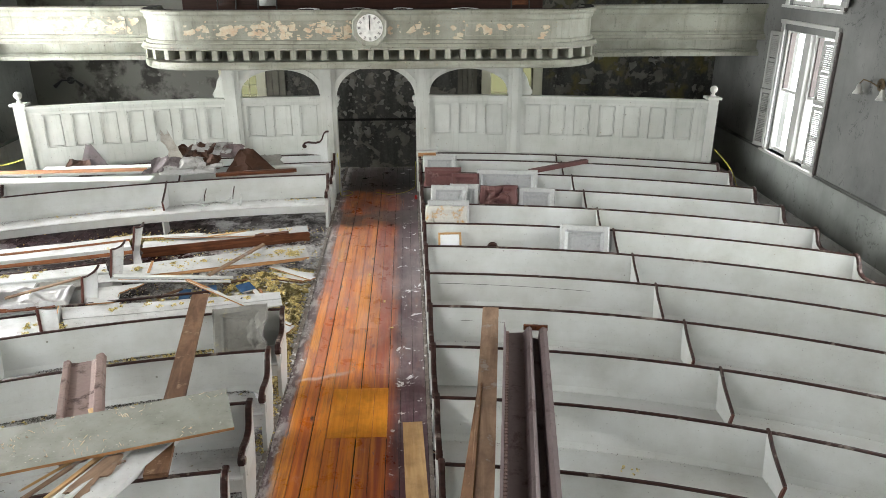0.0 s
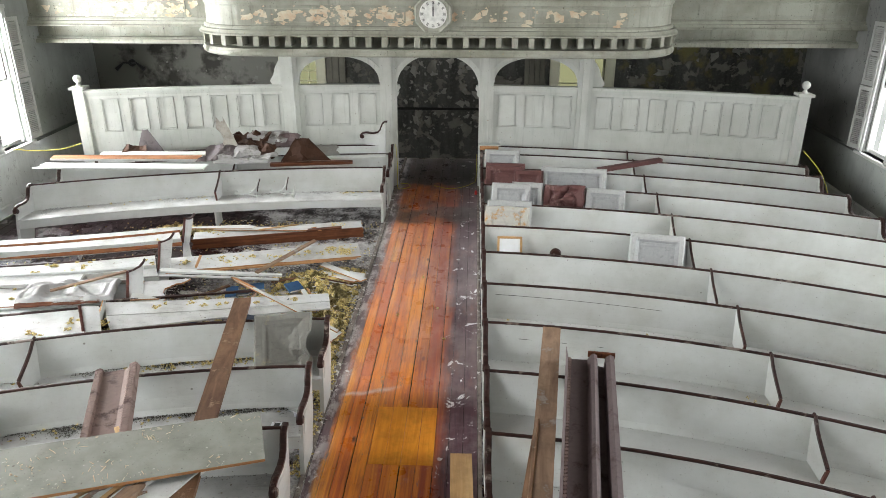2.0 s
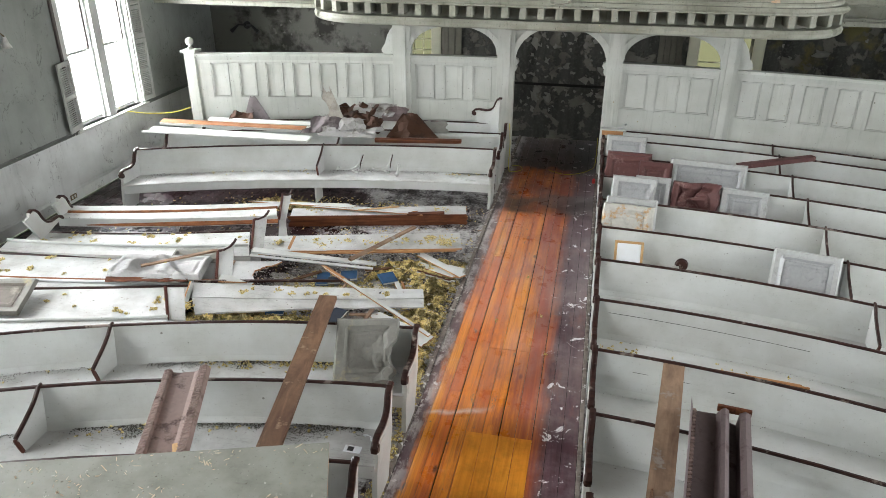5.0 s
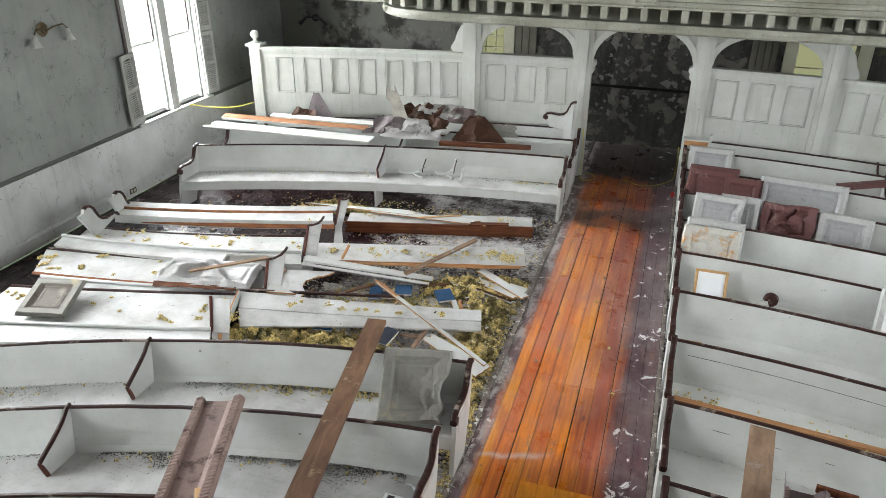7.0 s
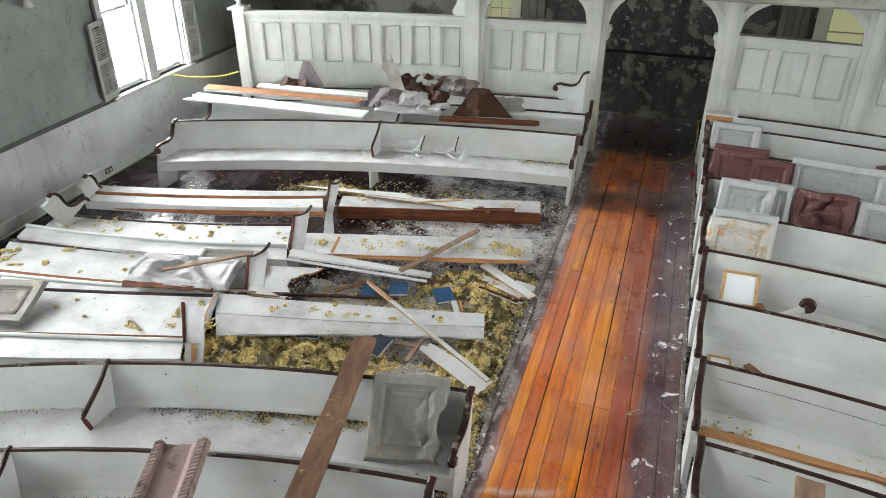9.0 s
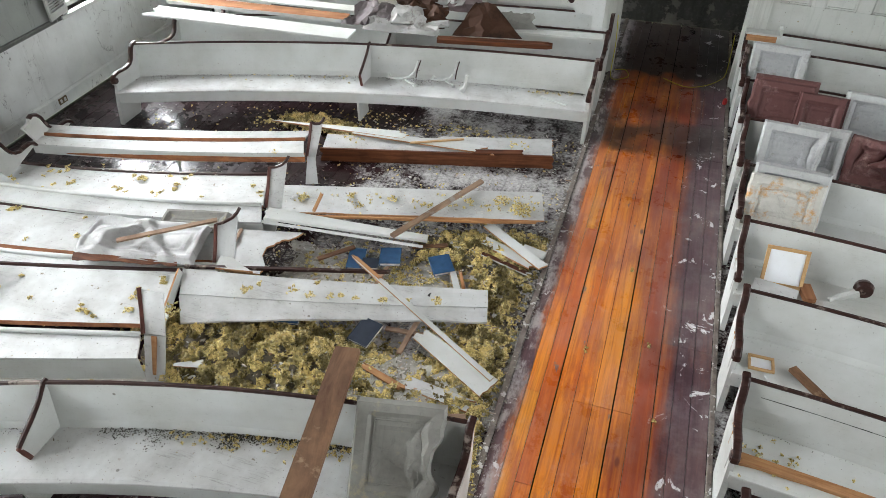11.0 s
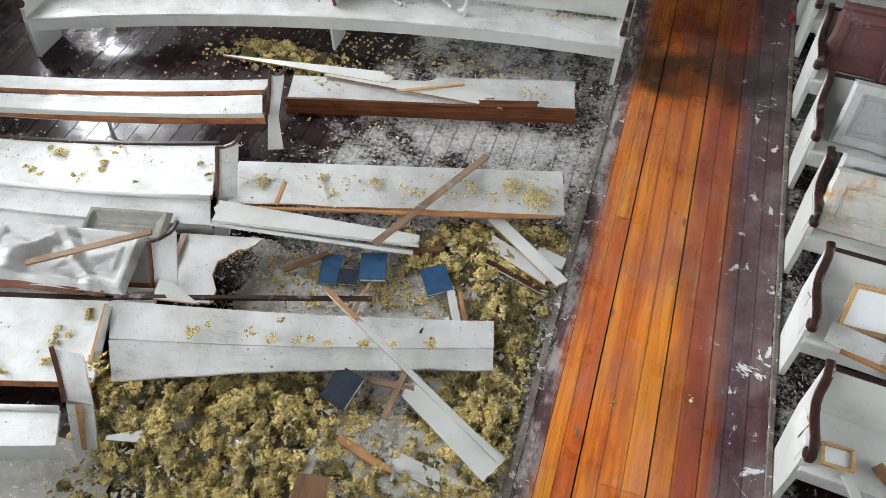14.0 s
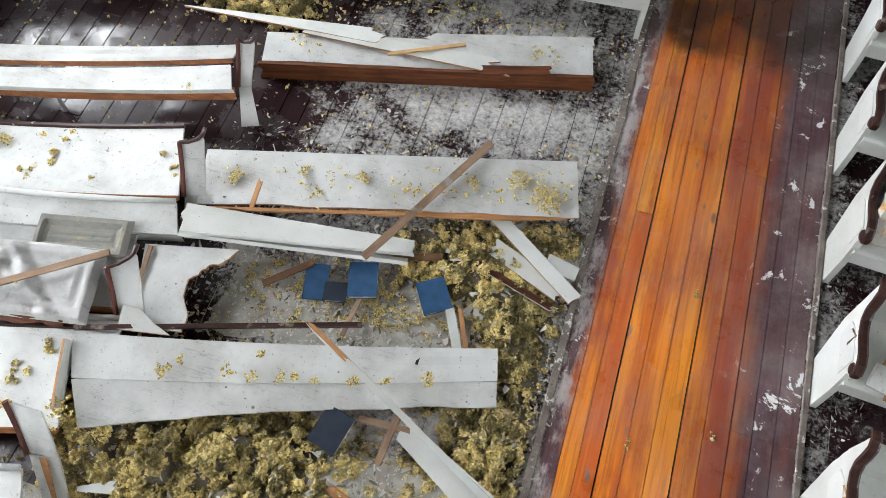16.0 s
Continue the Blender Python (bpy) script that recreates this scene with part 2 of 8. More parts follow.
    ln.new(ramp(nt, math_node(nt, "MULTIPLY", math_node(nt, "SUBTRACT", sy, 11.5), 0.4), (0.0, 0.9), (0.9, 0.08)), b.inputs["Coat Weight"])
    b.inputs["Coat Roughness"].default_value = 0.2
    b.inputs["Coat IOR"].default_value = 1.75
    bump(nt, b, grain.outputs[0], 0.2, 0.002)
    return m


def dusty_boards():
    m, nt, b, ln = nodes_of("dusty_boards")
    pos = place(nt)
    grain = tex(nt, "ShaderNodeTexNoise", place(nt, (26, 1.3, 1)), Scale=1.0, Detail=5.0)
    dn = tex(nt, "ShaderNodeTexNoise", pos, Scale=1.9, Detail=9.0, Roughness=0.75)
    base = mix(nt, grain.outputs[0], (0.026, 0.012, 0.014), (0.010, 0.0045, 0.006))
    base = mix(nt, math_node(nt, "MULTIPLY", rand(nt), 0.3), base, (0.055, 0.033, 0.034))
    gr = tex(nt, "ShaderNodeTexNoise", pos, Scale=26.0, Detail=6.0, Roughness=0.75)
    amt = math_node(nt, "ADD", math_node(nt, "MULTIPLY", dn.outputs[0], 0.62), math_node(nt, "MULTIPLY", gr.outputs[0], 0.38))
    # the plaster came down by the aisle; towards the left wall the maroon paint is nearly bare
    sep = nt.nodes.new("ShaderNodeSeparateXYZ")
    ln.new(pos, sep.inputs[0])
    bare = ramp(nt, math_node(nt, "MULTIPLY", math_node(nt, "ADD", sep.outputs[0], 1.6), -0.25), (0.52, 0.0), (0.72, 1.0))
    amt = math_node(nt, "SUBTRACT", amt, math_node(nt, "MULTIPLY", bare, 0.13))
    near = ramp(nt, math_node(nt, "MULTIPLY", math_node(nt, "ADD", sep.outputs[0], 1.4), -0.25), (0.0, 0.0), (0.04, 0.035), (0.6, 0.03), (0.75, 0.0))
    amt = math_node(nt, "ADD", amt, near)
    # right of the aisle less dust: shade below the pews put into the colour
    under = ramp(nt, math_node(nt, "SUBTRACT", sep.outputs[0], 0.2), (0.1, 0.0), (0.5, 0.09))
    amt = math_node(nt, "SUBTRACT", amt, under)
    col = mix(nt, ramp(nt, amt, (0.475, 0.0), (0.54, 0.5), (0.63, 0.95)), base, (0.55, 0.54, 0.53))
    ln.new(col, b.inputs["Base Color"])
    ln.new(ramp(nt, dn.outputs[0], (0.48, 0.16), (0.64, 0.8)), b.inputs["Roughness"])
    b.inputs["Specular IOR Level"].default_value = 0.28
    bump(nt, b, dn.outputs[0], 0.3, 0.004)
    return m


def peeled(name, under, skin, at=0.53, scale=2.6, rough=0.8):
    """Plaster from which the paint hangs off in sheets."""
    m, nt, b, ln = nodes_of(name)
    pos = place(nt)
    n = tex(nt, "ShaderNodeTexNoise", pos, Scale=scale, Detail=9.0, Roughness=0.58, Distortion=0.35)
    f = tex(nt, "ShaderNodeTexNoise", pos, Scale=22.0, Detail=5.0)
    v = tex(nt, "ShaderNodeTexNoise", place(nt, (5, 5, 0.8)), Scale=1.0, Detail=6.0)
    u = mix(nt, ramp(nt, v.outputs[0], (0.35, 0.0), (0.7, 1.0)), under, tuple(c * 0.45 for c in under))
    u = mix(nt, ramp(nt, f.outputs[0], (0.5, 0.0), (0.75, 0.6)), u, tuple(c * 1.5 for c in under))
    sep = nt.nodes.new("ShaderNodeSeparateXYZ")
    ln.new(pos, sep.inputs[0])
    left = ramp(nt, math_node(nt, "MULTIPLY", math_node(nt, "ADD", sep.outputs[0], 3.8), -1.0), (0.0, 0.0), (0.4, 1.0))
    soot = tex(nt, "ShaderNodeTexNoise", pos, Scale=1.7, Detail=7.0, Roughness=0.62, Distortion=0.15)
    grey = mix(nt, ramp(nt, soot.outputs[0], (0.50, 0.0), (0.62, 0.9)), (0.175, 0.175, 0.155), (0.035, 0.033, 0.028))
    u = mix(nt, left, u, grey)
    moss = math_node(nt, "MULTIPLY", ramp(nt, soot.outputs[0], (0.52, 0.0), (0.66, 0.6)), ramp(nt, math_node(nt, "SUBTRACT", sep.outputs[0], 2.8), (0.0, 0.0), (0.5, 1.0)))
    u = mix(nt, moss, u, (0.20, 0.18, 0.06))
    edge = ramp(nt, math_node(nt, "SUBTRACT", n.outputs[0], math_node(nt, "MULTIPLY", left, 0.10)), (at, 0.0), (at + 0.028, 0.85))
    col = mix(nt, edge, u, mix(nt, ramp(nt, soot.outputs[0], (0.38, 0.0), (0.62, 1.0)), mix(nt, f.outputs[0], skin, tuple(c * 0.7 for c in skin)), tuple(c * 0.58 for c in skin)))
    ln.new(col, b.inputs["Base Color"])
    b.inputs["Roughness"].default_value = rough
    b.inputs["Specular IOR Level"].default_value = 0.12
    bump(nt, b, edge, 0.8, 0.02)
    return m


def wall_plaster(name, base, mould, streak=0.6, low=None):
    m, nt, b, ln = nodes_of(name)
    pos = place(nt)
    big = tex(nt, "ShaderNodeTexNoise", pos, Scale=0.7, Detail=6.0, Roughness=0.6)
    st = tex(nt, "ShaderNodeTexNoise", place(nt, (7, 7, 0.45)), Scale=1.0, Detail=5.0, Roughness=0.65)
    cr = tex(nt, "ShaderNodeTexNoise", pos, Scale=4.2, Detail=8.0, Roughness=0.72, Distortion=1.5)
    col = mix(nt, math_node(nt, "MULTIPLY", ramp(nt, big.outputs[0], (0.36, 0.0), (0.7, 1.0)), 0.75), base, mould)
    col = mix(nt, math_node(nt, "MULTIPLY", ramp(nt, st.outputs[0], (0.52, 0.0), (0.78, 1.0)), streak), col, tuple(c * 0.5 for c in mould))
    col = mix(nt, math_node(nt, "MULTIPLY", ramp(nt, cr.outputs[0], (0.60, 0.0), (0.70, 1.0)), 0.5), col, tuple(c * 0.35 for c in mould))
    # hairline cracks and scuffs
    ck = tex(nt, "ShaderNodeTexNoise", place(nt, (1.0, 1.0, 0.6)), Scale=1.3, Detail=7.0, Roughness=0.6, Distortion=0.9)
    line = math_node(nt, "ABSOLUTE", math_node(nt, "SUBTRACT", ck.outputs[0], 0.52))
    line = math_node(nt, "MULTIPLY", ramp(nt, line, (0.0, 1.0), (0.006, 0.0)), ramp(nt, cr.outputs[0], (0.46, 0.0), (0.56, 0.8)))
    col = mix(nt, line, col, tuple(c * 0.3 for c in mould))
    ln.new(col, b.inputs["Base Color"])
    b.inputs["Roughness"].default_value = 0.75
    bump(nt, b, cr.outputs[0], 0.2, 0.006)
    return m


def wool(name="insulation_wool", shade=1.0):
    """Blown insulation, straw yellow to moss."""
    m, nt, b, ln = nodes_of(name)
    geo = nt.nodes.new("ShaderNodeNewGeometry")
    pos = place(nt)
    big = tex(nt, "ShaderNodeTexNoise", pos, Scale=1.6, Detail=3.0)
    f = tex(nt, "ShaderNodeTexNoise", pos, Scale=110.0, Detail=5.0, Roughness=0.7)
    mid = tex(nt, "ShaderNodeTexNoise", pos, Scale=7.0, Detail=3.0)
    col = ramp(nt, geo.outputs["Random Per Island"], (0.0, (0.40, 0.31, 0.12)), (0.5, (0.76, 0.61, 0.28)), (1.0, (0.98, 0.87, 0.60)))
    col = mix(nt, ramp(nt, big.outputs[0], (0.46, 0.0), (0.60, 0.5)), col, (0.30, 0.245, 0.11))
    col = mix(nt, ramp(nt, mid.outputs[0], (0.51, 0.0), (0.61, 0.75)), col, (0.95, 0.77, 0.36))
    # dark mottle: mossy tone, and the shade of gaps put into the colour
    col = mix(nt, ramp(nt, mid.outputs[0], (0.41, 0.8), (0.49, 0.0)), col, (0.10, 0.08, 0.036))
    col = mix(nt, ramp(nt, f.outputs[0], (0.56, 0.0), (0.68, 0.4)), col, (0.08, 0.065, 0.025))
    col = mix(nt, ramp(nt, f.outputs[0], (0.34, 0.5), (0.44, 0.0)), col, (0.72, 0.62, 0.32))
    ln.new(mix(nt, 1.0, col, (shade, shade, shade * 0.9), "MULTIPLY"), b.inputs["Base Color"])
    b.inputs["Roughness"].default_value = 0.95
    b.inputs["Specular IOR Level"].default_value = 0.1
    bump(nt, b, f.outputs[0], 0.9, 0.012)
    return m


def tuft_mat():
    """Small dry wisps of the same wool, paler for want of dust."""
    m, nt, b, ln = nodes_of("dry_wool")
    geo = nt.nodes.new("ShaderNodeNewGeometry")
    f = tex(nt, "ShaderNodeTexNoise", place(nt), Scale=60.0, Detail=4.0, Roughness=0.7)
    col = ramp(nt, geo.outputs["Random Per Island"], (0.0, (0.16, 0.12, 0.04)), (0.2, (0.40, 0.31, 0.10)), (0.6, (0.68, 0.56, 0.24)), (1.0, (0.84, 0.74, 0.42)))
    ln.new(mix(nt, ramp(nt, f.outputs[0], (0.55, 0.0), (0.7, 0.5)), col, (0.12, 0.10, 0.04)), b.inputs["Base Color"])
    b.inputs["Roughness"].default_value = 0.95
    b.inputs["Specular IOR Level"].default_value = 0.1
    return m


def rubble_mat():
    m, nt, b, ln = nodes_of("plaster_rubble")
    geo = nt.nodes.new("ShaderNodeNewGeometry")
    f = tex(nt, "ShaderNodeTexNoise", place(nt), Scale=30.0, Detail=4.0)
    col = ramp(nt, geo.outputs["Random Per Island"], (0.0, (0.08, 0.064, 0.048)), (0.2, (0.30, 0.27, 0.22)), (0.45, (0.56, 0.54, 0.50)), (0.85, (0.68, 0.66, 0.62)), (1.0, (0.36, 0.22, 0.12)))
    ln.new(mix(nt, f.outputs[0], col, mix(nt, 0.35, col, (0.14, 0.13, 0.11))), b.inputs["Base Color"])
    b.inputs["Roughness"].default_value = 0.85
    return m


def tin(name, c, rust, rough=0.45, at=0.6, metal=0.1):
    m, nt, b, ln = nodes_of(name)
    p = place(nt)
    n = tex(nt, "ShaderNodeTexNoise", p, Scale=4.0, Detail=7.0, Roughness=0.7)
    f = tex(nt, "ShaderNodeTexNoise", p, Scale=24.0, Detail=4.0)
    col = mix(nt, ramp(nt, n.outputs[0], (at, 0.0), (at + 0.1, 0.9)), mix(nt, f.outputs[0], c, tuple(v * 0.75 for v in c)), rust)
    d = tex(nt, "ShaderNodeTexNoise", p, Scale=11.0, Detail=9.0, Roughness=0.8, Distortion=0.8)
    col = mix(nt, ramp(nt, d.outputs[0], (0.54, 0.0), (0.70, 0.5)), col, tuple(v * 0.32 for v in c))
    ln.new(col, b.inputs["Base Color"])
    b.inputs["Metallic"].default_value = metal
    b.inputs["Specular IOR Level"].default_value = 0.22
    ln.new(math_node(nt, "ADD", math_node(nt, "MULTIPLY", n.outputs[0], 0.4), rough - 0.15), b.inputs["Roughness"])
    bump(nt, b, f.outputs[0], 0.25, 0.004)
    return m


M_PEW = painted("pew_paint", (0.58, 0.595, 0.58), (0.39, 0.395, 0.355), 0.7, 1.4, 0.42, 0.4, chip=(0.26, 0.22, 0.17), chip_at=0.72, fleck=0.010, cracks=0.12)
M_PEW_DUSTY = painted("pew_paint_dusty", (0.57, 0.58, 0.57), (0.35, 0.345, 0.33), 0.9, 2.6, 0.5, 0.8, chip=(0.22, 0.18, 0.13), chip_at=0.675, fleck=0.03, cracks=0.45)
M_FLAKED = painted("flaked_paint", (0.25, 0.255, 0.22), (0.15, 0.15, 0.122), 0.9, 3.2, 0.6, 0.7, chip=(0.40, 0.40, 0.345), chip_at=0.645, fleck=0.05, cracks=0.4, chip_scale=22.0)
M_RAIL = timber("mahogany_rail", (0.055, 0.026, 0.021), (0.018, 0.008, 0.007), 0.34, (1.5, 20, 20), worn=(0.27, 0.22, 0.19), worn_at=0.585)
M_RAW = timber("raw_underside", (0.17, 0.058, 0.022), (0.045, 0.013, 0.006), 0.6, (1.2, 22, 22))
M_TORN = timber("torn_brown_edge", (0.33, 0.135, 0.05), (0.15, 0.050, 0.020), 0.65, (1.4, 20, 20))
M_RED_EDGE = timber("red_brown_edge", (0.13, 0.042, 0.030), (0.06, 0.020, 0.015), 0.45, (20, 20, 1.5))
M_BREAK = timber("fresh_break", (0.50, 0.28, 0.13), (0.32, 0.145, 0.06), 0.7, (2, 30, 30))
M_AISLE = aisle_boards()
M_PATCH = timber("new_pine", (0.86, 0.36, 0.040), (0.66, 0.22, 0.020), 0.35, (22, 1.2, 1))
M_DUSTY = dusty_boards()
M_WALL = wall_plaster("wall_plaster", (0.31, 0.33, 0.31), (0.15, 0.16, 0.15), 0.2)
# a darker copy of the plaster above, for the east wall
M_WALL_E = wall_plaster("east_plaster", (0.205, 0.21, 0.20), (0.08, 0.084, 0.08), 0.2)
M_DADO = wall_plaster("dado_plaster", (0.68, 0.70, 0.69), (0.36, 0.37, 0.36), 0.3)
M_PEEL = peeled("peeling_wall", (0.085, 0.086, 0.078), (0.235, 0.228, 0.195), 0.545, 3.0)
# unseen ceiling, its tin gone; tone also lowered to cut bounced fill
M_CEIL = painted("bare_ceiling", (0.10, 0.085, 0.07), (0.05, 0.042, 0.035), 0.6, 0.8, 0.8)
M_SCREEN = painted("screen_paint", (0.52, 0.535, 0.50), (0.36, 0.37, 0.33), 0.7, 1.4, 0.5, 0.3, fleck=0.03, runs=0.30)
M_GALLERY = painted("gallery_paint", (0.33, 0.335, 0.28), (0.165, 0.165, 0.125), 0.9, 1.6, 0.55, 0.5, chip=(0.56, 0.46, 0.30), chip_at=0.69, fleck=0.1, runs=0.5)
M_FLAKE = painted("paint_flake", (0.58, 0.53, 0.40), (0.52, 0.34, 0.22), 1.0, 7.0, 0.8)
M_PEELING = painted("hanging_paint", (0.22, 0.22, 0.195), (0.10, 0.10, 0.085), 0.6, 4.0, 0.8)
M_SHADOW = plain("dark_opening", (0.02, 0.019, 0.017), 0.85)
M_TRIM = painted("window_paint", (0.52, 0.53, 0.51), (0.36, 0.36, 0.33), 0.5, 2.0, 0.5)
M_SASH = plain("sash_dark", (0.10, 0.08, 0.075), 0.5)
M_SHUTTER = painted("shutter_paint", (0.42, 0.43, 0.41), (0.28, 0.28, 0.26), 0.5, 3.0, 0.6)
M_CHAIR_RAIL = painted("chair_rail_paint", (0.13, 0.135, 0.125), (0.06, 0.06, 0.055), 0.6, 3.0, 0.5, 0.4, chip=(0.45, 0.45, 0.42), chip_at=0.66)
M_WOOL = wool()
# darker copy of the wool, painting the shade between crumbs
M_WOOL_CREVICE = wool("crevice_wool", 0.55)
M_TUFT = tuft_mat()
M_RUBBLE = rubble_mat()
M_BENCH = timber("dark_bench", (0.045, 0.018, 0.012), (0.018, 0.007, 0.005), 0.4, (1.2, 20, 20))
M_STEEL = plain("dull_steel", (0.30, 0.30, 0.29), 0.35, 0.7)
M_STRIP = painted("worn_strip", (0.22, 0.19, 0.165), (0.075, 0.05, 0.045), 1.0, 6.0, 0.7, 0.8, chip=(0.60, 0.58, 0.56), chip_at=0.60, fleck=0.4, chip_scale=7.0)
M_RUST = tin("rust_tin", (0.055, 0.025, 0.014), (0.012, 0.007, 0.005), 0.5, 0.52, 0.3)
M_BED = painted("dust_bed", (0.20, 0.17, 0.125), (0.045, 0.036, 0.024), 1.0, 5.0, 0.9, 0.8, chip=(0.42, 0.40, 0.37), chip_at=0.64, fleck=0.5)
M_DUST = painted("plaster_dust", (0.50, 0.485, 0.45), (0.25, 0.235, 0.20), 0.9, 6.0, 0.9, 0.9, chip=(0.68, 0.66, 0.62), chip_at=0.60, chip_scale=26.0)
M_TIN = tin("grey_tin", (0.40, 0.41, 0.41), (0.22, 0.21, 0.18), 0.42)
M_TIN_PALE = tin("pale_tin_rim", (0.49, 0.50, 0.49), (0.30, 0.30, 0.28), 0.45, 0.58)
M_TIN_DARK = tin("dull_tin", (0.25, 0.245, 0.22), (0.34, 0.30, 0.19), 0.58, 0.58)
M_TIN_STAIN = tin("stained_tin", (0.56, 0.55, 0.50), (0.50, 0.25, 0.05), 0.5, 0.545)
M_TIN_RED = tin("maroon_tin", (0.135, 0.062, 0.058), (0.23, 0.15, 0.135), 0.5, 0.56)
M_TIN_HEAP = tin("heap_tin", (0.33, 0.325, 0.315), (0.10, 0.085, 0.072), 0.42, 0.54, 0.3)
M_TIN_PURPLE = tin("purple_grey_tin", (0.13, 0.112, 0.114), (0.05, 0.04, 0.038), 0.45, 0.55, 0.3)
M_TIN_BARE = tin("bare_tin", (0.42, 0.42, 0.41), (0.22, 0.20, 0.18), 0.42, 0.58, 0.2)
M_TIN_SOOT = tin("sooty_tin", (0.17, 0.15, 0.13), (0.28, 0.26, 0.22), 0.5, 0.56)
M_DRAB = painted("drab_boards", (0.15, 0.145, 0.115), (0.07, 0.066, 0.05), 0.7, 2.0, 0.7, 0.4, runs=0.3)
M_TIN_DEEP = tin("deep_maroon_tin", (0.15, 0.115, 0.115), (0.06, 0.036, 0.034), 0.5, 0.56)
M_TIN_BROWN = tin("brown_tin", (0.30, 0.215, 0.19), (0.07, 0.04, 0.033), 0.55, 0.53)
M_PLANK = timber("old_plank", (0.21, 0.115, 0.06), (0.085, 0.040, 0.021), 0.65, (1.8, 8, 8), worn=(0.27, 0.18, 0.11), worn_at=0.60)
M_PLANK_GREY = timber("grey_plank", (0.35, 0.24, 0.16), (0.17, 0.105, 0.07), 0.7, (1.8, 8, 8), worn=(0.30, 0.27, 0.24), worn_at=0.60)
M_OAK = timber("brown_plank", (0.34, 0.165, 0.08), (0.20, 0.08, 0.035), 0.6, (1.0, 18, 18), worn=(0.10, 0.05, 0.03), worn_at=0.66)
M_CARD = painted("white_card", (0.74, 0.77, 0.80), (0.60, 0.60, 0.56), 0.3, 5.0, 0.6, 0.15)
M_PINE = timber("pale_pine", (0.60, 0.40, 0.20), (0.44, 0.26, 0.11), 0.6, (1.2, 16, 16))
M_BOOK = plain("blue_cloth", (0.025, 0.075, 0.16), 0.6)
M_DIRT = plain("dark_litter", (0.045, 0.04, 0.028), 0.9)
M_BOOK_DARK = plain("dark_cloth", (0.018, 0.026, 0.042), 0.6)
M_PAPER = plain("paper", (0.62, 0.60, 0.55), 0.85)
M_CLOCK = plain("clock_face", (0.78, 0.78, 0.74), 0.4)
M_BLACK = plain("black_paint", (0.02, 0.02, 0.02), 0.4)
M_SLAB = painted("slab_plaster", (0.50, 0.475, 0.42), (0.24, 0.215, 0.18), 0.8, 9.0, 0.8, 0.7, chip=(0.25, 0.21, 0.17), chip_at=0.64, chip_scale=14.0)
M_BRASS = plain("old_brass", (0.16, 0.12, 0.07), 0.4, 0.8)
M_FROST = plain("frosted_glass", (0.5, 0.5, 0.47), 0.3)
M_YELLOW = plain("yellow_cord", (0.62, 0.55, 0.06), 0.5)
M_RED = plain("red_plastic", (0.45, 0.02, 0.02), 0.4)
M_CREAM = painted("cream_trim", (0.60, 0.60, 0.46), (0.42, 0.42, 0.30), 0.5, 2.0, 0.6)


# ---- building helpers ----
def mesh_of(bm, name, material, smooth=False):
    me = bpy.data.meshes.new(name)
    bmesh.ops.recalc_face_normals(bm, faces=bm.faces)
    bm.to_mesh(me)
    bm.free()
    for mt in (material if isinstance(material, (list, tuple)) else (material,)):
        me.materials.append(mt)
    if smooth:
        for poly in me.polygons:
            poly.use_smooth = True
    return me


def part(name, bm, material, parent=None, label="", smooth=False, at=None):
    """One mesh object, under a thing or under a part. The bmesh is in world coordinates, or in those of the pose at."""
    ob = new(name, mesh_of(bm, name, material, smooth))
    if at is not None:
        ob.matrix_basis = at
    if parent is not None:
        ob.parent = parent
        ob.matrix_parent_inverse = root_pose(parent).inverted()
    if label:
        tagged(ob, label)
    return ob


def root_pose(ob):
    m = ob.matrix_basis.copy()
    return root_pose(ob.parent) @ ob.matrix_parent_inverse @ m if ob.parent is not None else m


def thing(name, where, label, category, group="", kind=""):
    e = new(name)
    e.empty_display_size = 0.2
    e.matrix_basis = Matrix.Translation(where)
    return tagged(e, label, category, group, kind)


def add_box(bm, lo, hi, m=None, bevel=0.0):
    b = bmesh.new() if bevel else bm
    vs = [b.verts.new((x, y, z)) for x in (lo[0], hi[0]) for y in (lo[1], hi[1]) for z in (lo[2], hi[2])]
    for f in ((0, 1, 3, 2), (4, 6, 7, 5), (0, 4, 5, 1), (2, 3, 7, 6), (0, 2, 6, 4), (1, 5, 7, 3)):
        b.faces.new([vs[i] for i in f])
    if bevel:
        bmesh.ops.bevel(b, geom=list(b.edges), offset=bevel, segments=1, affect="EDGES")
        if m is not None:
            bmesh.ops.transform(b, matrix=m, verts=b.verts)
        merge(bm, b)
    elif m is not None:
        bmesh.ops.transform(bm, matrix=m, verts=vs)
    return bm


def merge(bm, other):
    me = bpy.data.meshes.new("tmp")
    other.to_mesh(me)
    other.free()
    bm.from_mesh(me)
    bpy.data.meshes.remove(me)


def box(lo, hi, bevel=0.0):
    return add_box(bmesh.new(), lo, hi, None, bevel)


def prism(bm, poly, f0, f1):
    """Extrudes a closed polygon between two mappings of its (u, v) points to space."""
    a = [bm.verts.new(f0(u, v)) for u, v in poly]
    b = [bm.verts.new(f1(u, v)) for u, v in poly]
    n = len(poly)
    bm.faces.new(a)
    bm.faces.new(b[::-1])
    for i in range(n):
        bm.faces.new((a[i], b[i], b[(i + 1) % n], a[(i + 1) % n]))
    return bm


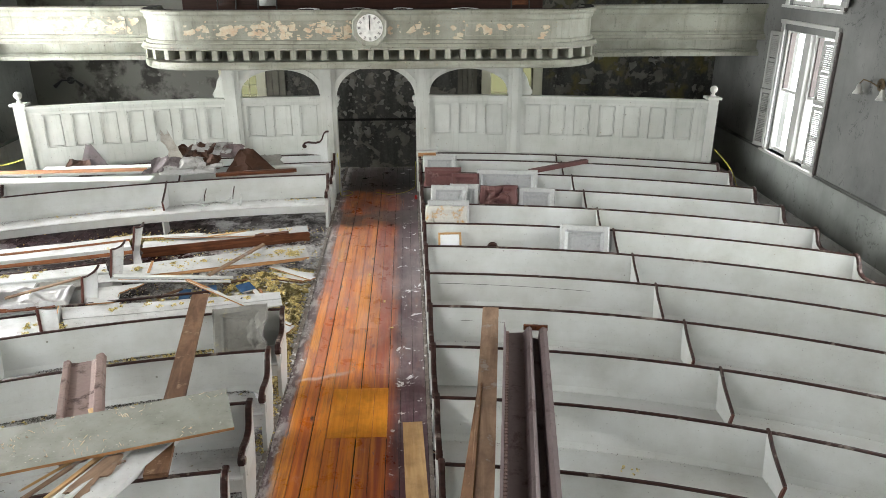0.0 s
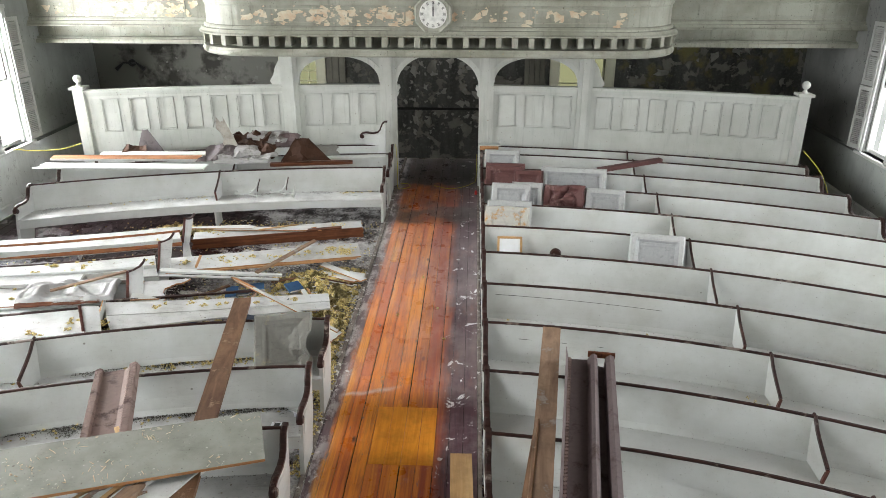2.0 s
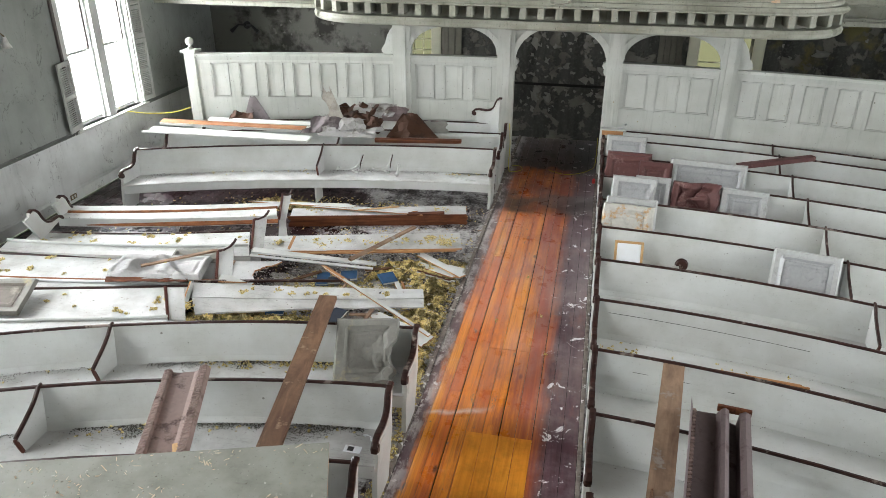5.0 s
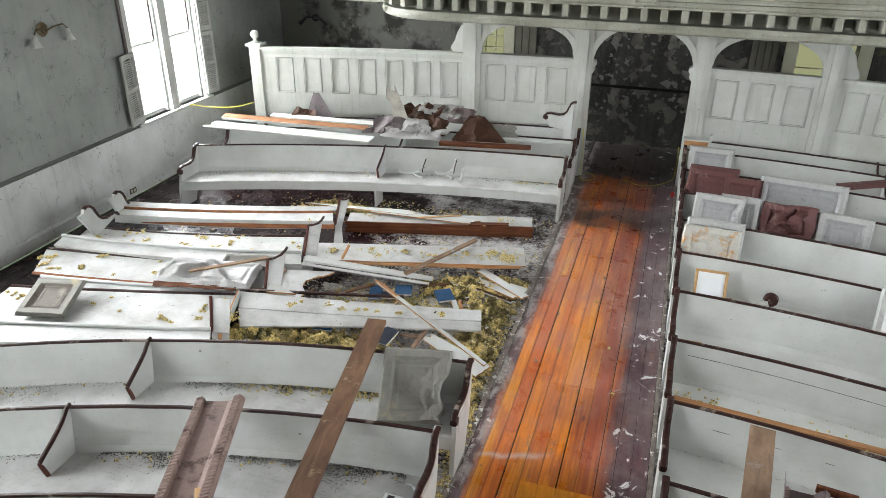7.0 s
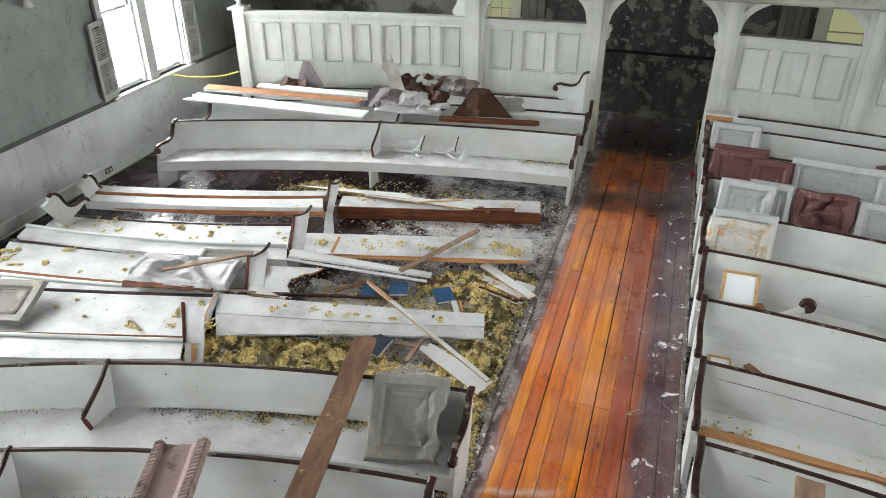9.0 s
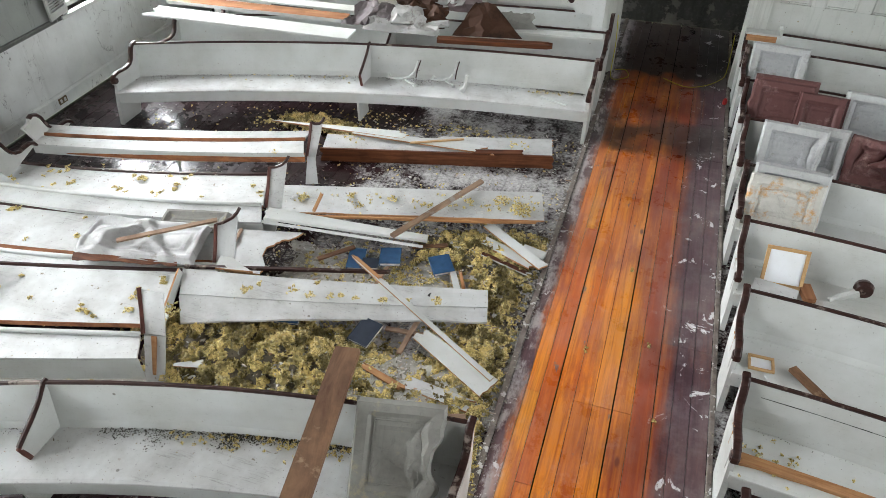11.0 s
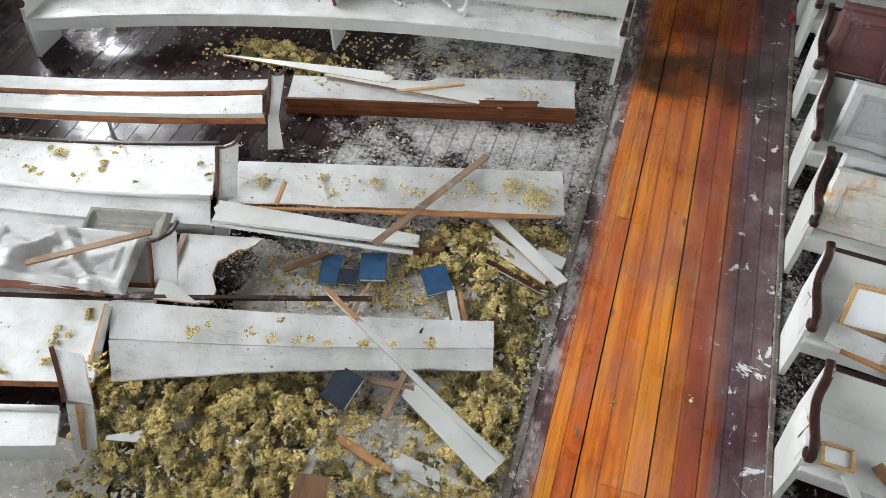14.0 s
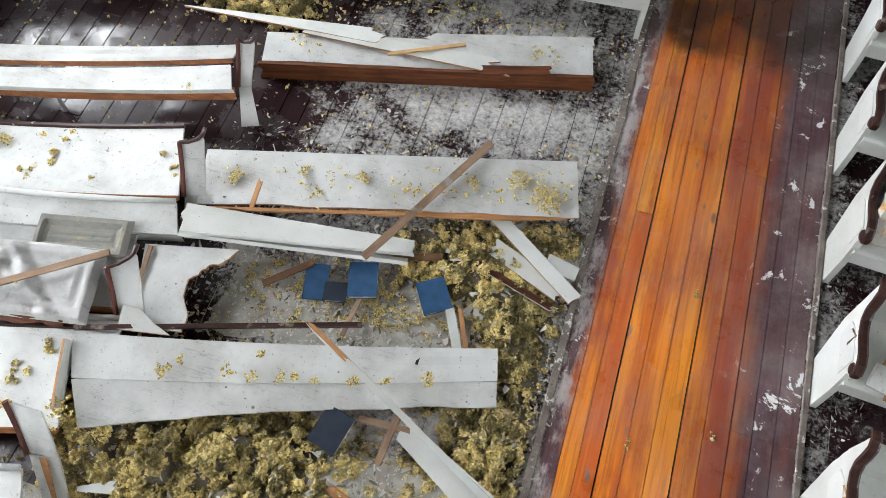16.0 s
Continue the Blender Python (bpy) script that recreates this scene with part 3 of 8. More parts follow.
def loft(bm, rings, closed=True):
    """Skins closed rings of points and caps the ends."""
    vs = [[bm.verts.new(p) for p in ring] for ring in rings]
    n = len(vs[0])
    for a, b in zip(vs, vs[1:]):
        for i in range(n if closed else n - 1):
            bm.faces.new((a[i], a[(i + 1) % n], b[(i + 1) % n], b[i]))
    if closed:
        bm.faces.new(vs[0][::-1])
        bm.faces.new(vs[-1])
    return bm


def tube(points, r, sides=8):
    pts = [Vector(p) for p in points]
    rings = []
    for i, p in enumerate(pts):
        d = (pts[min(i + 1, len(pts) - 1)] - pts[max(i - 1, 0)]).normalized()
        u = d.cross(Vector((0, 0, 1)))
        u = u.normalized() if u.length > 1e-3 else Vector((1, 0, 0))
        v = u.cross(d)
        rr = r[i] if isinstance(r, (list, tuple)) else r
        rings.append([p + rr * (math.cos(2 * math.pi * k / sides) * u + math.sin(2 * math.pi * k / sides) * v) for k in range(sides)])
    return loft(bmesh.new(), rings)


def lathe(profile, at, axis="Z", sides=16):
    """Turns (r, h) points round an axis through at."""
    rings = []
    for r, h in profile:
        ring = []
        for k in range(sides):
            c, s = r * math.cos(2 * math.pi * k / sides), r * math.sin(2 * math.pi * k / sides)
            p = {"Z": (c, s, h), "Y": (c, h, s), "X": (h, c, s)}[axis]
            ring.append(Vector(at) + Vector(p))
        rings.append(ring)
    return loft(bmesh.new(), rings)


# the pews and the screen bend round one centre
CX, CY = -0.67, -4.3


def bend(x, r):
    return CY + math.sqrt(r * r - (x - CX) ** 2)


def radius(x, y):
    return math.hypot(x - CX, y - CY)


def sweep(profile, r, x0, x1, step=0.45, tilt=0.0):
    """Sweeps a closed (s, z) profile along a pew row; s runs from the back towards the front."""
    n = max(2, int(abs(x1 - x0) / step) + 1)
    rings = []
    for i in range(n + 1):
        x = x0 + (x1 - x0) * i / n
        rings.append([(x, bend(x, r - s), z + tilt * (x - x0)) for s, z in profile])
    return loft(bmesh.new(), rings)


def plank_bm(length, width, thick, jag=(0.0, 0.0), edge=0.0, twist=0.0, sag=0.0, seed=0, n=14, k=5, taper=(1.0, 1.0), hollow=0.0):
    """A board along x with its middle at the origin; torn ends, a ragged edge, warp."""
    rng = random.Random(seed)
    j0 = [rng.uniform(-1, 1) * jag[0] for _ in range(k + 1)]
    j1 = [rng.uniform(-1, 1) * jag[1] for _ in range(k + 1)]
    bm = bmesh.new()
    top, bot = [], []
    for i in range(n + 1):
        t = i / n
        rt, rb = [], []
        w = width * (taper[0] + (taper[1] - taper[0]) * t)
        lo_edge = noise.noise((t * 7 + seed, 3.1, 0.2)) * edge + hollow * 4 * t * (1 - t)
        for j in range(k + 1):
            v = j / k
            x = (t - 0.5) * length
            x += j0[j] * max(0, 1 - t * 4) + j1[j] * max(0, 1 - (1 - t) * 4)
            y = (v - 0.5) * w + lo_edge * (1 - v)
            z = -sag * 4 * t * (1 - t) + math.sin(twist * (t - 0.5)) * y
            rt.append(bm.verts.new((x, y, z + thick / 2)))
            rb.append(bm.verts.new((x, y, z - thick / 2)))
        top.append(rt)
        bot.append(rb)
    for i in range(n):
        for j in range(k):
            bm.faces.new((top[i][j], top[i + 1][j], top[i + 1][j + 1], top[i][j + 1]))
            bm.faces.new((bot[i][j], bot[i][j + 1], bot[i + 1][j + 1], bot[i + 1][j]))
        bm.faces.new((top[i][0], bot[i][0], bot[i + 1][0], top[i + 1][0]))
        bm.faces.new((top[i][k], top[i + 1][k], bot[i + 1][k], bot[i][k]))
    for j in range(k):
        bm.faces.new((top[0][j], top[0][j + 1], bot[0][j + 1], bot[0][j]))
        bm.faces.new((top[n][j], bot[n][j], bot[n][j + 1], top[n][j + 1]))
    return bm


def along(a, b, roll=0.0):
    """A pose half way between a and b, x from a to b, z as near up as it can be; roll turns it about x."""
    a, b = Vector(a), Vector(b)
    x = (b - a).normalized()
    y = Vector((0, 0, 1)).cross(x).normalized()
    z = x.cross(y)
    m = Matrix((x, y, z)).transposed().to_4x4()
    m.translation = (a + b) / 2
    return m @ Matrix.Rotation(radians(roll), 4, "X")


def edge_material(ob, mt, rule):
    """Gives the faces that the rule picks (by centre and normal) a second material."""
    ob.data.materials.append(mt)
    k = len(ob.data.materials) - 1
    for p in ob.data.polygons:
        if rule(p.center, p.normal):
            p.material_index = k
    return ob


def loose_board(name, a, b, width, thick, material, label, category="board", roll=0.0, edges=None, group="loose boards", **kw):
    length = (Vector(b) - Vector(a)).length
    ob = part(name, plank_bm(length, width, thick, **kw), material, at=along(a, b, roll))
    if edges is not None:
        edge_material(ob, edges, lambda c, n: abs(n.z) < 0.6)
    return tagged(ob, label, category, group)


# ---- structure ----
def wall_with_openings(name, x0, x1, y0, y1, z0, z1, holes, material, label):
    """A wall along y between x0 and x1, with rectangular (ya, yb, za, zb) holes right through."""
    ys = sorted({y0, y1, *[h[0] for h in holes], *[h[1] for h in holes]})
    zs = sorted({z0, z1, *[h[2] for h in holes], *[h[3] for h in holes]})
    bm = bmesh.new()
    for ya, yb in zip(ys, ys[1:]):
        for za, zb in zip(zs, zs[1:]):
            cy, cz = (ya + yb) / 2, (za + zb) / 2
            if not any(h[0] < cy < h[1] and h[2] < cz < h[3] for h in holes):
                add_box(bm, (x0, ya, za), (x1, yb, zb))
    bmesh.ops.remove_doubles(bm, verts=bm.verts, dist=1e-5)
    return tagged(part(name, bm, material), label, "wall", kind="structure")


Z_SILL, Z_HEAD, Z_SILL2, Z_HEAD2 = 1.12, 3.46, 3.92, 6.2
holes = [(yb - BAY_W / 2, yb + BAY_W / 2, a, b) for yb in BAYS for a, b in ((Z_SILL, Z_HEAD), (Z_SILL2, Z_HEAD2))]
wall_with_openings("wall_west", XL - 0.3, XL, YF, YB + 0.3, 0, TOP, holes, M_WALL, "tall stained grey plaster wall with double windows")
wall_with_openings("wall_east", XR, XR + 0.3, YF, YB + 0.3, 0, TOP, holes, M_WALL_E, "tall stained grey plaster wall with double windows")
tagged(part("wall_south", box((XL, YF - 0.3, 0), (XR, YF, TOP)), M_WALL), "plain grey plaster end wall", "wall", kind="structure")
bm = bmesh.new()
N_HOLES = ((-4.15, -3.53), (1.95, 2.95))
edges = [XL] + [v for h in N_HOLES for v in h] + [XR]
for xa, xb in zip(edges[::2], edges[1::2]):
    add_box(bm, (xa, YB, 0), (xb, YB + 0.3, TOP))
for xa, xb in N_HOLES:
    add_box(bm, (xa, YB, 0), (xb, YB + 0.3, 0.95))
    add_box(bm, (xa, YB, 2.65), (xb, YB + 0.3, TOP))
wall_n = tagged(part("wall_north", bm, M_PEEL), "dark mouldy wall with paint peeling off in sheets", "wall", kind="structure")
for i, (xa, xb) in enumerate(N_HOLES):
    w = thing("window_%d" % (20 + i), ((xa + xb) / 2, YB, 0.95), "narrow window with cream casing at the back of the vestibule", "window", "vestibule windows", "structure")
    for lo, hi in (((xa - 0.22, 0.85), (xa, 2.8)), ((xb, 0.85), (xb + 0.22, 2.8))):
        part("casing", box((lo[0], YB - 0.05, lo[1]), (hi[0], YB - 0.003, hi[1]), 0.008), M_CREAM, w, "cream painted casing")
    for z in (1.2, 1.45, 1.75, 1.98, 2.21, 2.44) if i == 0 else (1.75,):
        part("glazing_bar", box((xa, YB + 0.1, z), (xb, YB + 0.13, z + 0.022), 0.004), M_CREAM, w)
    for k in (1, 2) if i == 0 else ():
        x = xa + (xb - xa) * k / 3
        part("glazing_bar", box((x - 0.011, YB + 0.131, 0.95), (x + 0.011, YB + 0.15, 2.65), 0.004), M_CREAM, w)
    part("window_sill", box((xa - 0.25, YB - 0.09, 0.80), (xb + 0.25, YB - 0.003, 0.849), 0.006), M_CREAM, w)
part("board", box((XL, YB - 0.03, 1.15), (XR, YB - 0.003, 1.20)), M_SHADOW, wall_n, "dark chair rail")
for x0, x1 in ((-3.30, -2.86), (1.16, 1.62)):
    n = int((x1 - x0) / 0.11)
    for i in range(n):
        a, b = x0 + (x1 - x0) * i / n, x0 + (x1 - x0) * (i + 1) / n
        part("board", box((a + 0.004, YB - 0.045 - 0.012 * (i % 2), 0.9), (b - 0.004, YB - 0.004, 2.86), 0.006), M_DRAB, wall_n, "drab upright board")
tagged(part("ceiling", box((XL - 0.3, YF - 0.3, TOP), (XR + 0.3, YB + 0.3, TOP + 0.2)), M_CEIL), "high unseen ceiling without its tin, dark to cut bounced light", "ceiling", kind="structure")

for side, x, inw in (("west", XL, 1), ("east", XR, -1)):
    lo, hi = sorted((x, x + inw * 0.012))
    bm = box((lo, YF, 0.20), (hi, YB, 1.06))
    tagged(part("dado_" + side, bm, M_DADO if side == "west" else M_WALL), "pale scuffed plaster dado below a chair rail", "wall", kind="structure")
    bm = bmesh.new()
    prof = [(0, 1.06), (0.045, 1.07), (0.05, 1.085), (0.03, 1.10), (0.03, 1.115), (0, 1.12)]
    prism(bm, prof, lambda u, v: (x + inw * u, YF, v), lambda u, v: (x + inw * u, YB, v))
    tagged(part("trim", bm, M_CHAIR_RAIL), "dark grey-green moulded chair rail", "trim", kind="structure")
    bm = bmesh.new()
    prof = [(0, 0), (0.035, 0), (0.035, 0.17), (0.022, 0.19), (0.022, 0.205), (0, 0.21)]
    prism(bm, prof, lambda u, v: (x + inw * u, YF, v), lambda u, v: (x + inw * u, YB, v))
    tagged(part("baseboard", bm, M_DADO), "tall painted baseboard", "baseboard", kind="structure")


def shutter(parent, x, inw, ya, yb, za, zb, swing):
    """A louvred leaf hinged at ya that stands out from the wall by swing degrees."""
    w = abs(yb - ya)
    sgn = 1 if yb > ya else -1
    m = Matrix.Translation((x + inw * 0.05, ya, 0)) @ Matrix.Rotation(radians(swing * inw * -sgn), 4, "Z")
    bm = bmesh.new()
    for u0, u1, v0, v1 in ((0, 0.05, za, zb), (w - 0.05, w, za, zb), (0.05, w - 0.05, za, za + 0.09), (0.05, w - 0.05, zb - 0.07, zb), (0.05, w - 0.05, (za + zb) / 2 - 0.03, (za + zb) / 2 + 0.03)):
        add_box(bm, (-0.015, min(sgn * u0, sgn * u1), v0), (0.015, max(sgn * u0, sgn * u1), v1))
    leaf = part("shutter", bm, M_SHUTTER, parent, "grey louvred wooden shutter leaf", at=m)
    slat = box((-0.003, -0.5, -0.02), (0.003, 0.5, 0.02))
    me = mesh_of(slat, "slat", M_SHUTTER)
    z = za + 0.11
    while z < zb - 0.09:
        if abs(z - (za + zb) / 2) > 0.05:
            s = new("slat", me)
            s.matrix_basis = m @ Matrix.Translation((0, sgn * w / 2, z)) @ Matrix.Rotation(radians(38 * inw), 4, "Y") @ Matrix.Diagonal((1, w - 0.1, 1, 1))
            s.parent = leaf
            s.matrix_parent_inverse = root_pose(leaf).inverted()
        z += 0.034
    return leaf


def double_window(name, x, inw, yc, z0, z1, leaves):
    """Two sashes side by side with a broad mullion, in a wall whose face is x; inw points into the room."""
    w = thing(name, (x, yc, z0), "tall double sash window, white painted frame, bright daylight outside", "window", "double windows", "structure")

    def slab(nm, ya, yb, za, zb, d0, d1, mt, up=None, label="", bevel=0.006):
        lo, hi = sorted((x + inw * d0, x + inw * d1))
        return part(nm, box((lo, ya, za), (hi, yb, zb), bevel), mt, up or w, label)
    y0, y1 = yc - BAY_W / 2, yc + BAY_W / 2
    slab("casing", y0 - 0.11, y0 + 0.01, z0 - 0.02, z1 + 0.12, 0.003, 0.035, M_TRIM)
    slab("casing", y1 - 0.01, y1 + 0.11, z0 - 0.02, z1 + 0.12, 0.003, 0.035, M_TRIM)
    slab("edge_strip", y0 - 0.16, y0 - 0.112, z0 - 0.04, z1 + 0.12, 0.003, 0.05, M_SASH, None, "dark outer strip of the casing")
    slab("head_casing", y0 - 0.11, y1 + 0.11, z1 + 0.122, z1 + 0.19, 0.003, 0.06, M_TRIM)
    slab("window_sill", y0 - 0.16, y1 + 0.16, z0 - 0.05, z0, -0.10, 0.075, M_TRIM, None, "pale worn sill board")
    slab("mullion", yc - 0.105, yc + 0.105, z0, z1, -0.20, 0.02, M_TRIM)
    for a, b in ((y0, yc - 0.105), (yc + 0.105, y1)):
        zm = (z0 + z1) / 2 + 0.04
        fr = slab("sash", a + 0.002, a + 0.05, z0, z1, -0.17, -0.06, M_TRIM)
        slab("stile", b - 0.05, b - 0.002, z0, z1, -0.17, -0.06, M_TRIM)
        slab("meeting_rail", a + 0.05, b - 0.05, zm - 0.025, zm + 0.025, -0.16, -0.11, M_TRIM, fr)
        slab("rail", a + 0.05, b - 0.05, z0 + 0.001, z0 + 0.07, -0.16, -0.11, M_TRIM, fr)
        slab("rail", a + 0.05, b - 0.05, z1 - 0.05, z1 - 0.001, -0.20, -0.16, M_TRIM, fr)
        # dark strip added for the shaded reveal beside each upper pane
        slab("parting_bead", b - 0.085, b - 0.05, zm + 0.025, z1 - 0.05, -0.20, -0.10, M_SASH, fr, "dark strip for the shaded reveal")
    for ya, yb, za, zb, swing in leaves:
        shutter(w, x, inw, ya, yb, za, zb, swing)
    return w


WL, WR = BAYS[0] - BAY_W / 2, BAYS[0] + BAY_W / 2
for i, yb in enumerate(BAYS):
    near = i == 0
    double_window("window_%d" % (4 * i + 1), XL, 1, yb, Z_SILL, Z_HEAD, [(WL - 0.02, WL - 0.44, 1.16, 2.30, 12), (WR + 0.02, WR + 0.34, 1.16, 2.30, 8), (WR + 0.02, WR + 0.34, 2.32, 3.42, 6)] if near else [])
    double_window("window_%d" % (4 * i + 2), XR, -1, yb, Z_SILL, Z_HEAD, [(WL - 0.13, WL + 0.20, 1.16, 2.30, 7), (WL - 0.13, WL + 0.22, 2.32, 3.42, 5), (WR + 0.02, WR + 0.30, 1.16, 2.30, 20), (WR + 0.02, WR + 0.30, 2.32, 3.42, 16)] if near else [])
    double_window("window_%d" % (4 * i + 3), XL, 1, yb, Z_SILL2, Z_HEAD2, [])
    double_window("window_%d" % (4 * i + 4), XR, -1, yb, Z_SILL2, Z_HEAD2, [(WL - 0.02, WL - 0.34, 3.98, 5.0, 14)] if near else [])

# ground and bright overcast distance outside
tagged(part("ground", box((-400, -400, -0.9), (400, 400, -0.8)), plain("far_grass", (0.08, 0.10, 0.05), 0.9)), "grass outside the building", "ground", kind="structure")


def haze(name, colour, strength):
    m, nt, b, ln = nodes_of(name)
    b.inputs["Base Color"].default_value = (0, 0, 0, 1)
    b.inputs["Emission Color"].default_value = (*colour, 1)
    b.inputs["Emission Strength"].default_value = strength
    return m


M_HAZE = haze("bright_haze", (0.97, 1.0, 1.0), 2.6)
M_LEAVES = haze("sunlit_leaves", (0.66, 0.68, 0.36), 0.19)
for name, lo, hi, mt in (("backdrop", (-11.4, -9, -0.8), (-11.3, 20, 9), M_HAZE), ("backdrop", (10.0, -9, -0.8), (10.1, 20, 9), M_HAZE), ("backdrop", (-8, 19.0, -0.8), (8, 19.1, 8), M_LEAVES)):
    tagged(part(name, box(lo, hi), mt), "bright hazy distance outside the windows", "backdrop", kind="structure")

# ---- the curved screen below the gallery ----
R_SCREEN = 24.2   # flatter than the pews


def screen_y(x):
    return 15.27 - R_SCREEN + math.sqrt(R_SCREEN ** 2 - (x - CX) ** 2)


def screen_box(bm, xa, xb, z0, z1, d0, d1, bevel=0.0):
    """A slab on the screen's bend; d is measured towards the nave."""
    n = max(1, int((xb - xa) / 0.4))
    rings = []
    for i in range(n + 1):
        x = xa + (xb - xa) * i / n
        y = screen_y(x)
        rings.append([(x, y - d0, z0), (x, y - d1, z0), (x, y - d1, z1), (x, y - d0, z1)])
    return loft(bm, rings)


screen = thing("wall_screen", (-0.67, 15.27, 0), "curved white panelled wooden screen with three arches", "partition", "", "structure")
POSTS = ((-3.74, -3.42), (-1.82, -1.50), (0.15, 0.43), (2.06, 2.34))
Z_TOP = 2.10
for xa, xb in POSTS:
    p = part("post", screen_box(bmesh.new(), xa, xb, 0, 2.86, -0.09, 0.09), M_SCREEN, screen, "square white painted post")
    part("capital", screen_box(bmesh.new(), xa - 0.04, xb + 0.04, 2.70, 2.76, -0.11, 0.12), M_SCREEN, p)
    part("pilaster", screen_box(bmesh.new(), xa + 0.08, xb - 0.08, 0.35, 2.66, 0.093, 0.115), M_SCREEN, p)


def panel_run(xa, xb, count, z0=0.0, lo=1.28, hi=1.93, left=0.0, right=0.0):
    part("boarding", screen_box(bmesh.new(), xa, xb, z0, Z_TOP - 0.05, -0.02, 0.02), M_SCREEN, screen)
    part("sill", screen_box(bmesh.new(), xa, xb, Z_TOP - 0.048, Z_TOP, -0.07, 0.075), M_SCREEN, screen)
    part("moulding", screen_box(bmesh.new(), xa, xb, Z_TOP - 0.12, Z_TOP - 0.05, 0.022, 0.05), M_SCREEN, screen)
    pitch = (xb - xa - left - right) / count
    if left or right:
        a, b = (xa, xa + left - 0.086) if left else (xb - right + 0.086, xb)
        part("stile", screen_box(bmesh.new(), a, b, lo + 0.001, hi - 0.001, 0.022, 0.042), M_SCREEN, screen)
    part("rail", screen_box(bmesh.new(), xa, xb, hi, Z_TOP - 0.122, 0.022, 0.042), M_SCREEN, screen)
    part("rail", screen_box(bmesh.new(), xa, xb, 0.9, lo, 0.022, 0.042), M_SCREEN, screen)
    for i in range(count + 1):
        c = xa + left + pitch * i
        a, b = max(xa, c - 0.085), min(xb, c + 0.085)
        part("stile", screen_box(bmesh.new(), a, b, lo + 0.001, hi - 0.001, 0.022, 0.042), M_SCREEN, screen)
    for i in range(count):
        c = xa + left + pitch * (i + 0.5)
        h = pitch / 2 - 0.115
        bm = screen_box(bmesh.new(), c - h, c + h, lo + 0.035, hi - 0.035, 0.0221, 0.030)
        pn = part("panel", bm, M_SCREEN, screen)
        bm = bmesh.new()
        g, za, zb = 0.016, lo + 0.012, hi - 0.012
        h += 0.018
        for q in ((c - h, c + h, za, za + g), (c - h, c + h, zb - g, zb), (c - h, c - h + g, za + g, zb - g), (c + h - g, c + h, za + g, zb - g)):
            screen_box(bm, q[0], q[1], q[2], q[3], 0.0305, 0.050)
        part("panel_moulding", bm, M_SCREEN, pn)


panel_run(-7.38, -3.74, 7, left=0.18)
panel_run(-3.42, -1.82, 3)
panel_run(0.43, 2.06, 3)
panel_run(2.34, 6.01, 7, right=0.18)
for xa, xb in ((-7.52, -7.38), (6.01, 6.15)):
    nw = part("newel", screen_box(bmesh.new(), xa - 0.02, xb + 0.02, 0, Z_TOP + 0.02, -0.08, 0.08), M_SCREEN, screen, "square newel with a turned ball")
    part("newel_cap", screen_box(bmesh.new(), xa - 0.06, xb + 0.06, Z_TOP + 0.022, Z_TOP + 0.07, -0.12, 0.12), M_SCREEN, nw)
    xm = (xa + xb) / 2
    ball = [(0.05, 0), (0.055, 0.02), (0.03, 0.05), (0.03, 0.07)] + [(0.075 * math.sin(a), 0.145 - 0.075 * math.cos(a)) for a in [0.45 + 0.33 * i for i in range(9)]]
    part("ball", lathe(ball, (xm, screen_y(xm), Z_TOP + 0.07)), M_SCREEN, nw, smooth=True)


def arch(xa, xb, z_spring, z_crown, z_top, depth=0.05):
    """The board over an opening between two posts, cut to a flat arch, with a moulded band."""
    xm, hw = (xa + xb) / 2, (xb - xa) / 2
    rise = z_crown - z_spring
    pts = [(xm - hw * math.cos(math.pi * i / 20), z_spring + rise * math.sin(math.pi * i / 20) ** 0.9) for i in range(21)]
    bm = bmesh.new()
    for (xa_, za_), (xb_, zb_) in zip(pts, pts[1:]):
        ya, yb = screen_y(xa_), screen_y(xb_)
        loft(bm, [[(xa_, ya + depth, za_), (xa_, ya - depth, za_), (xa_, ya - depth, z_top), (xa_, ya + depth, z_top)],
                  [(xb_, yb + depth, zb_), (xb_, yb - depth, zb_), (xb_, yb - depth, z_top), (xb_, yb + depth, z_top)]])
    a = part("arch", bm, M_SCREEN, screen, "flat arched spandrel board")
    rings = []
    for i, (px, pz) in enumerate(pts):
        t = math.pi * i / 20
        nx, nz = -math.cos(t), math.sin(t)
        y = screen_y(px)
        rings.append([(px - 0.012 * nx, y - depth - 0.003, pz - 0.012 * nz), (px - 0.012 * nx, y - depth - 0.03, pz - 0.012 * nz),
                      (px + 0.09 * nx * (0 if i in (0, 20) else 1), y - depth - 0.03, pz + 0.09 * nz), (px + 0.09 * nx * (0 if i in (0, 20) else 1), y - depth - 0.003, pz + 0.09 * nz)])
    part("arch_moulding", loft(bmesh.new(), rings), M_SCREEN, a)


arch(-3.42, -1.82, Z_TOP + 0.05, 2.66, 2.86)
arch(0.43, 2.06, Z_TOP + 0.05, 2.66, 2.86)
arch(-1.50, 0.15, 2.02, 2.70, 2.86)
for x, s in ((-1.50, 1), (0.15, -1)):
    prof = [(0, 1.86), (0.03, 1.88), (0.05, 1.93), (0.035, 1.97), (0.075, 2.02), (0.06, 2.08), (0, 2.10)]
    y = screen_y(x)
    bm = prism(bmesh.new(), prof, lambda u, v: (x + s * u, y - 0.07, v), lambda u, v: (x + s * u, y + 0.07, v))
    part("bracket", bm, M_SCREEN, screen, "carved scroll bracket")
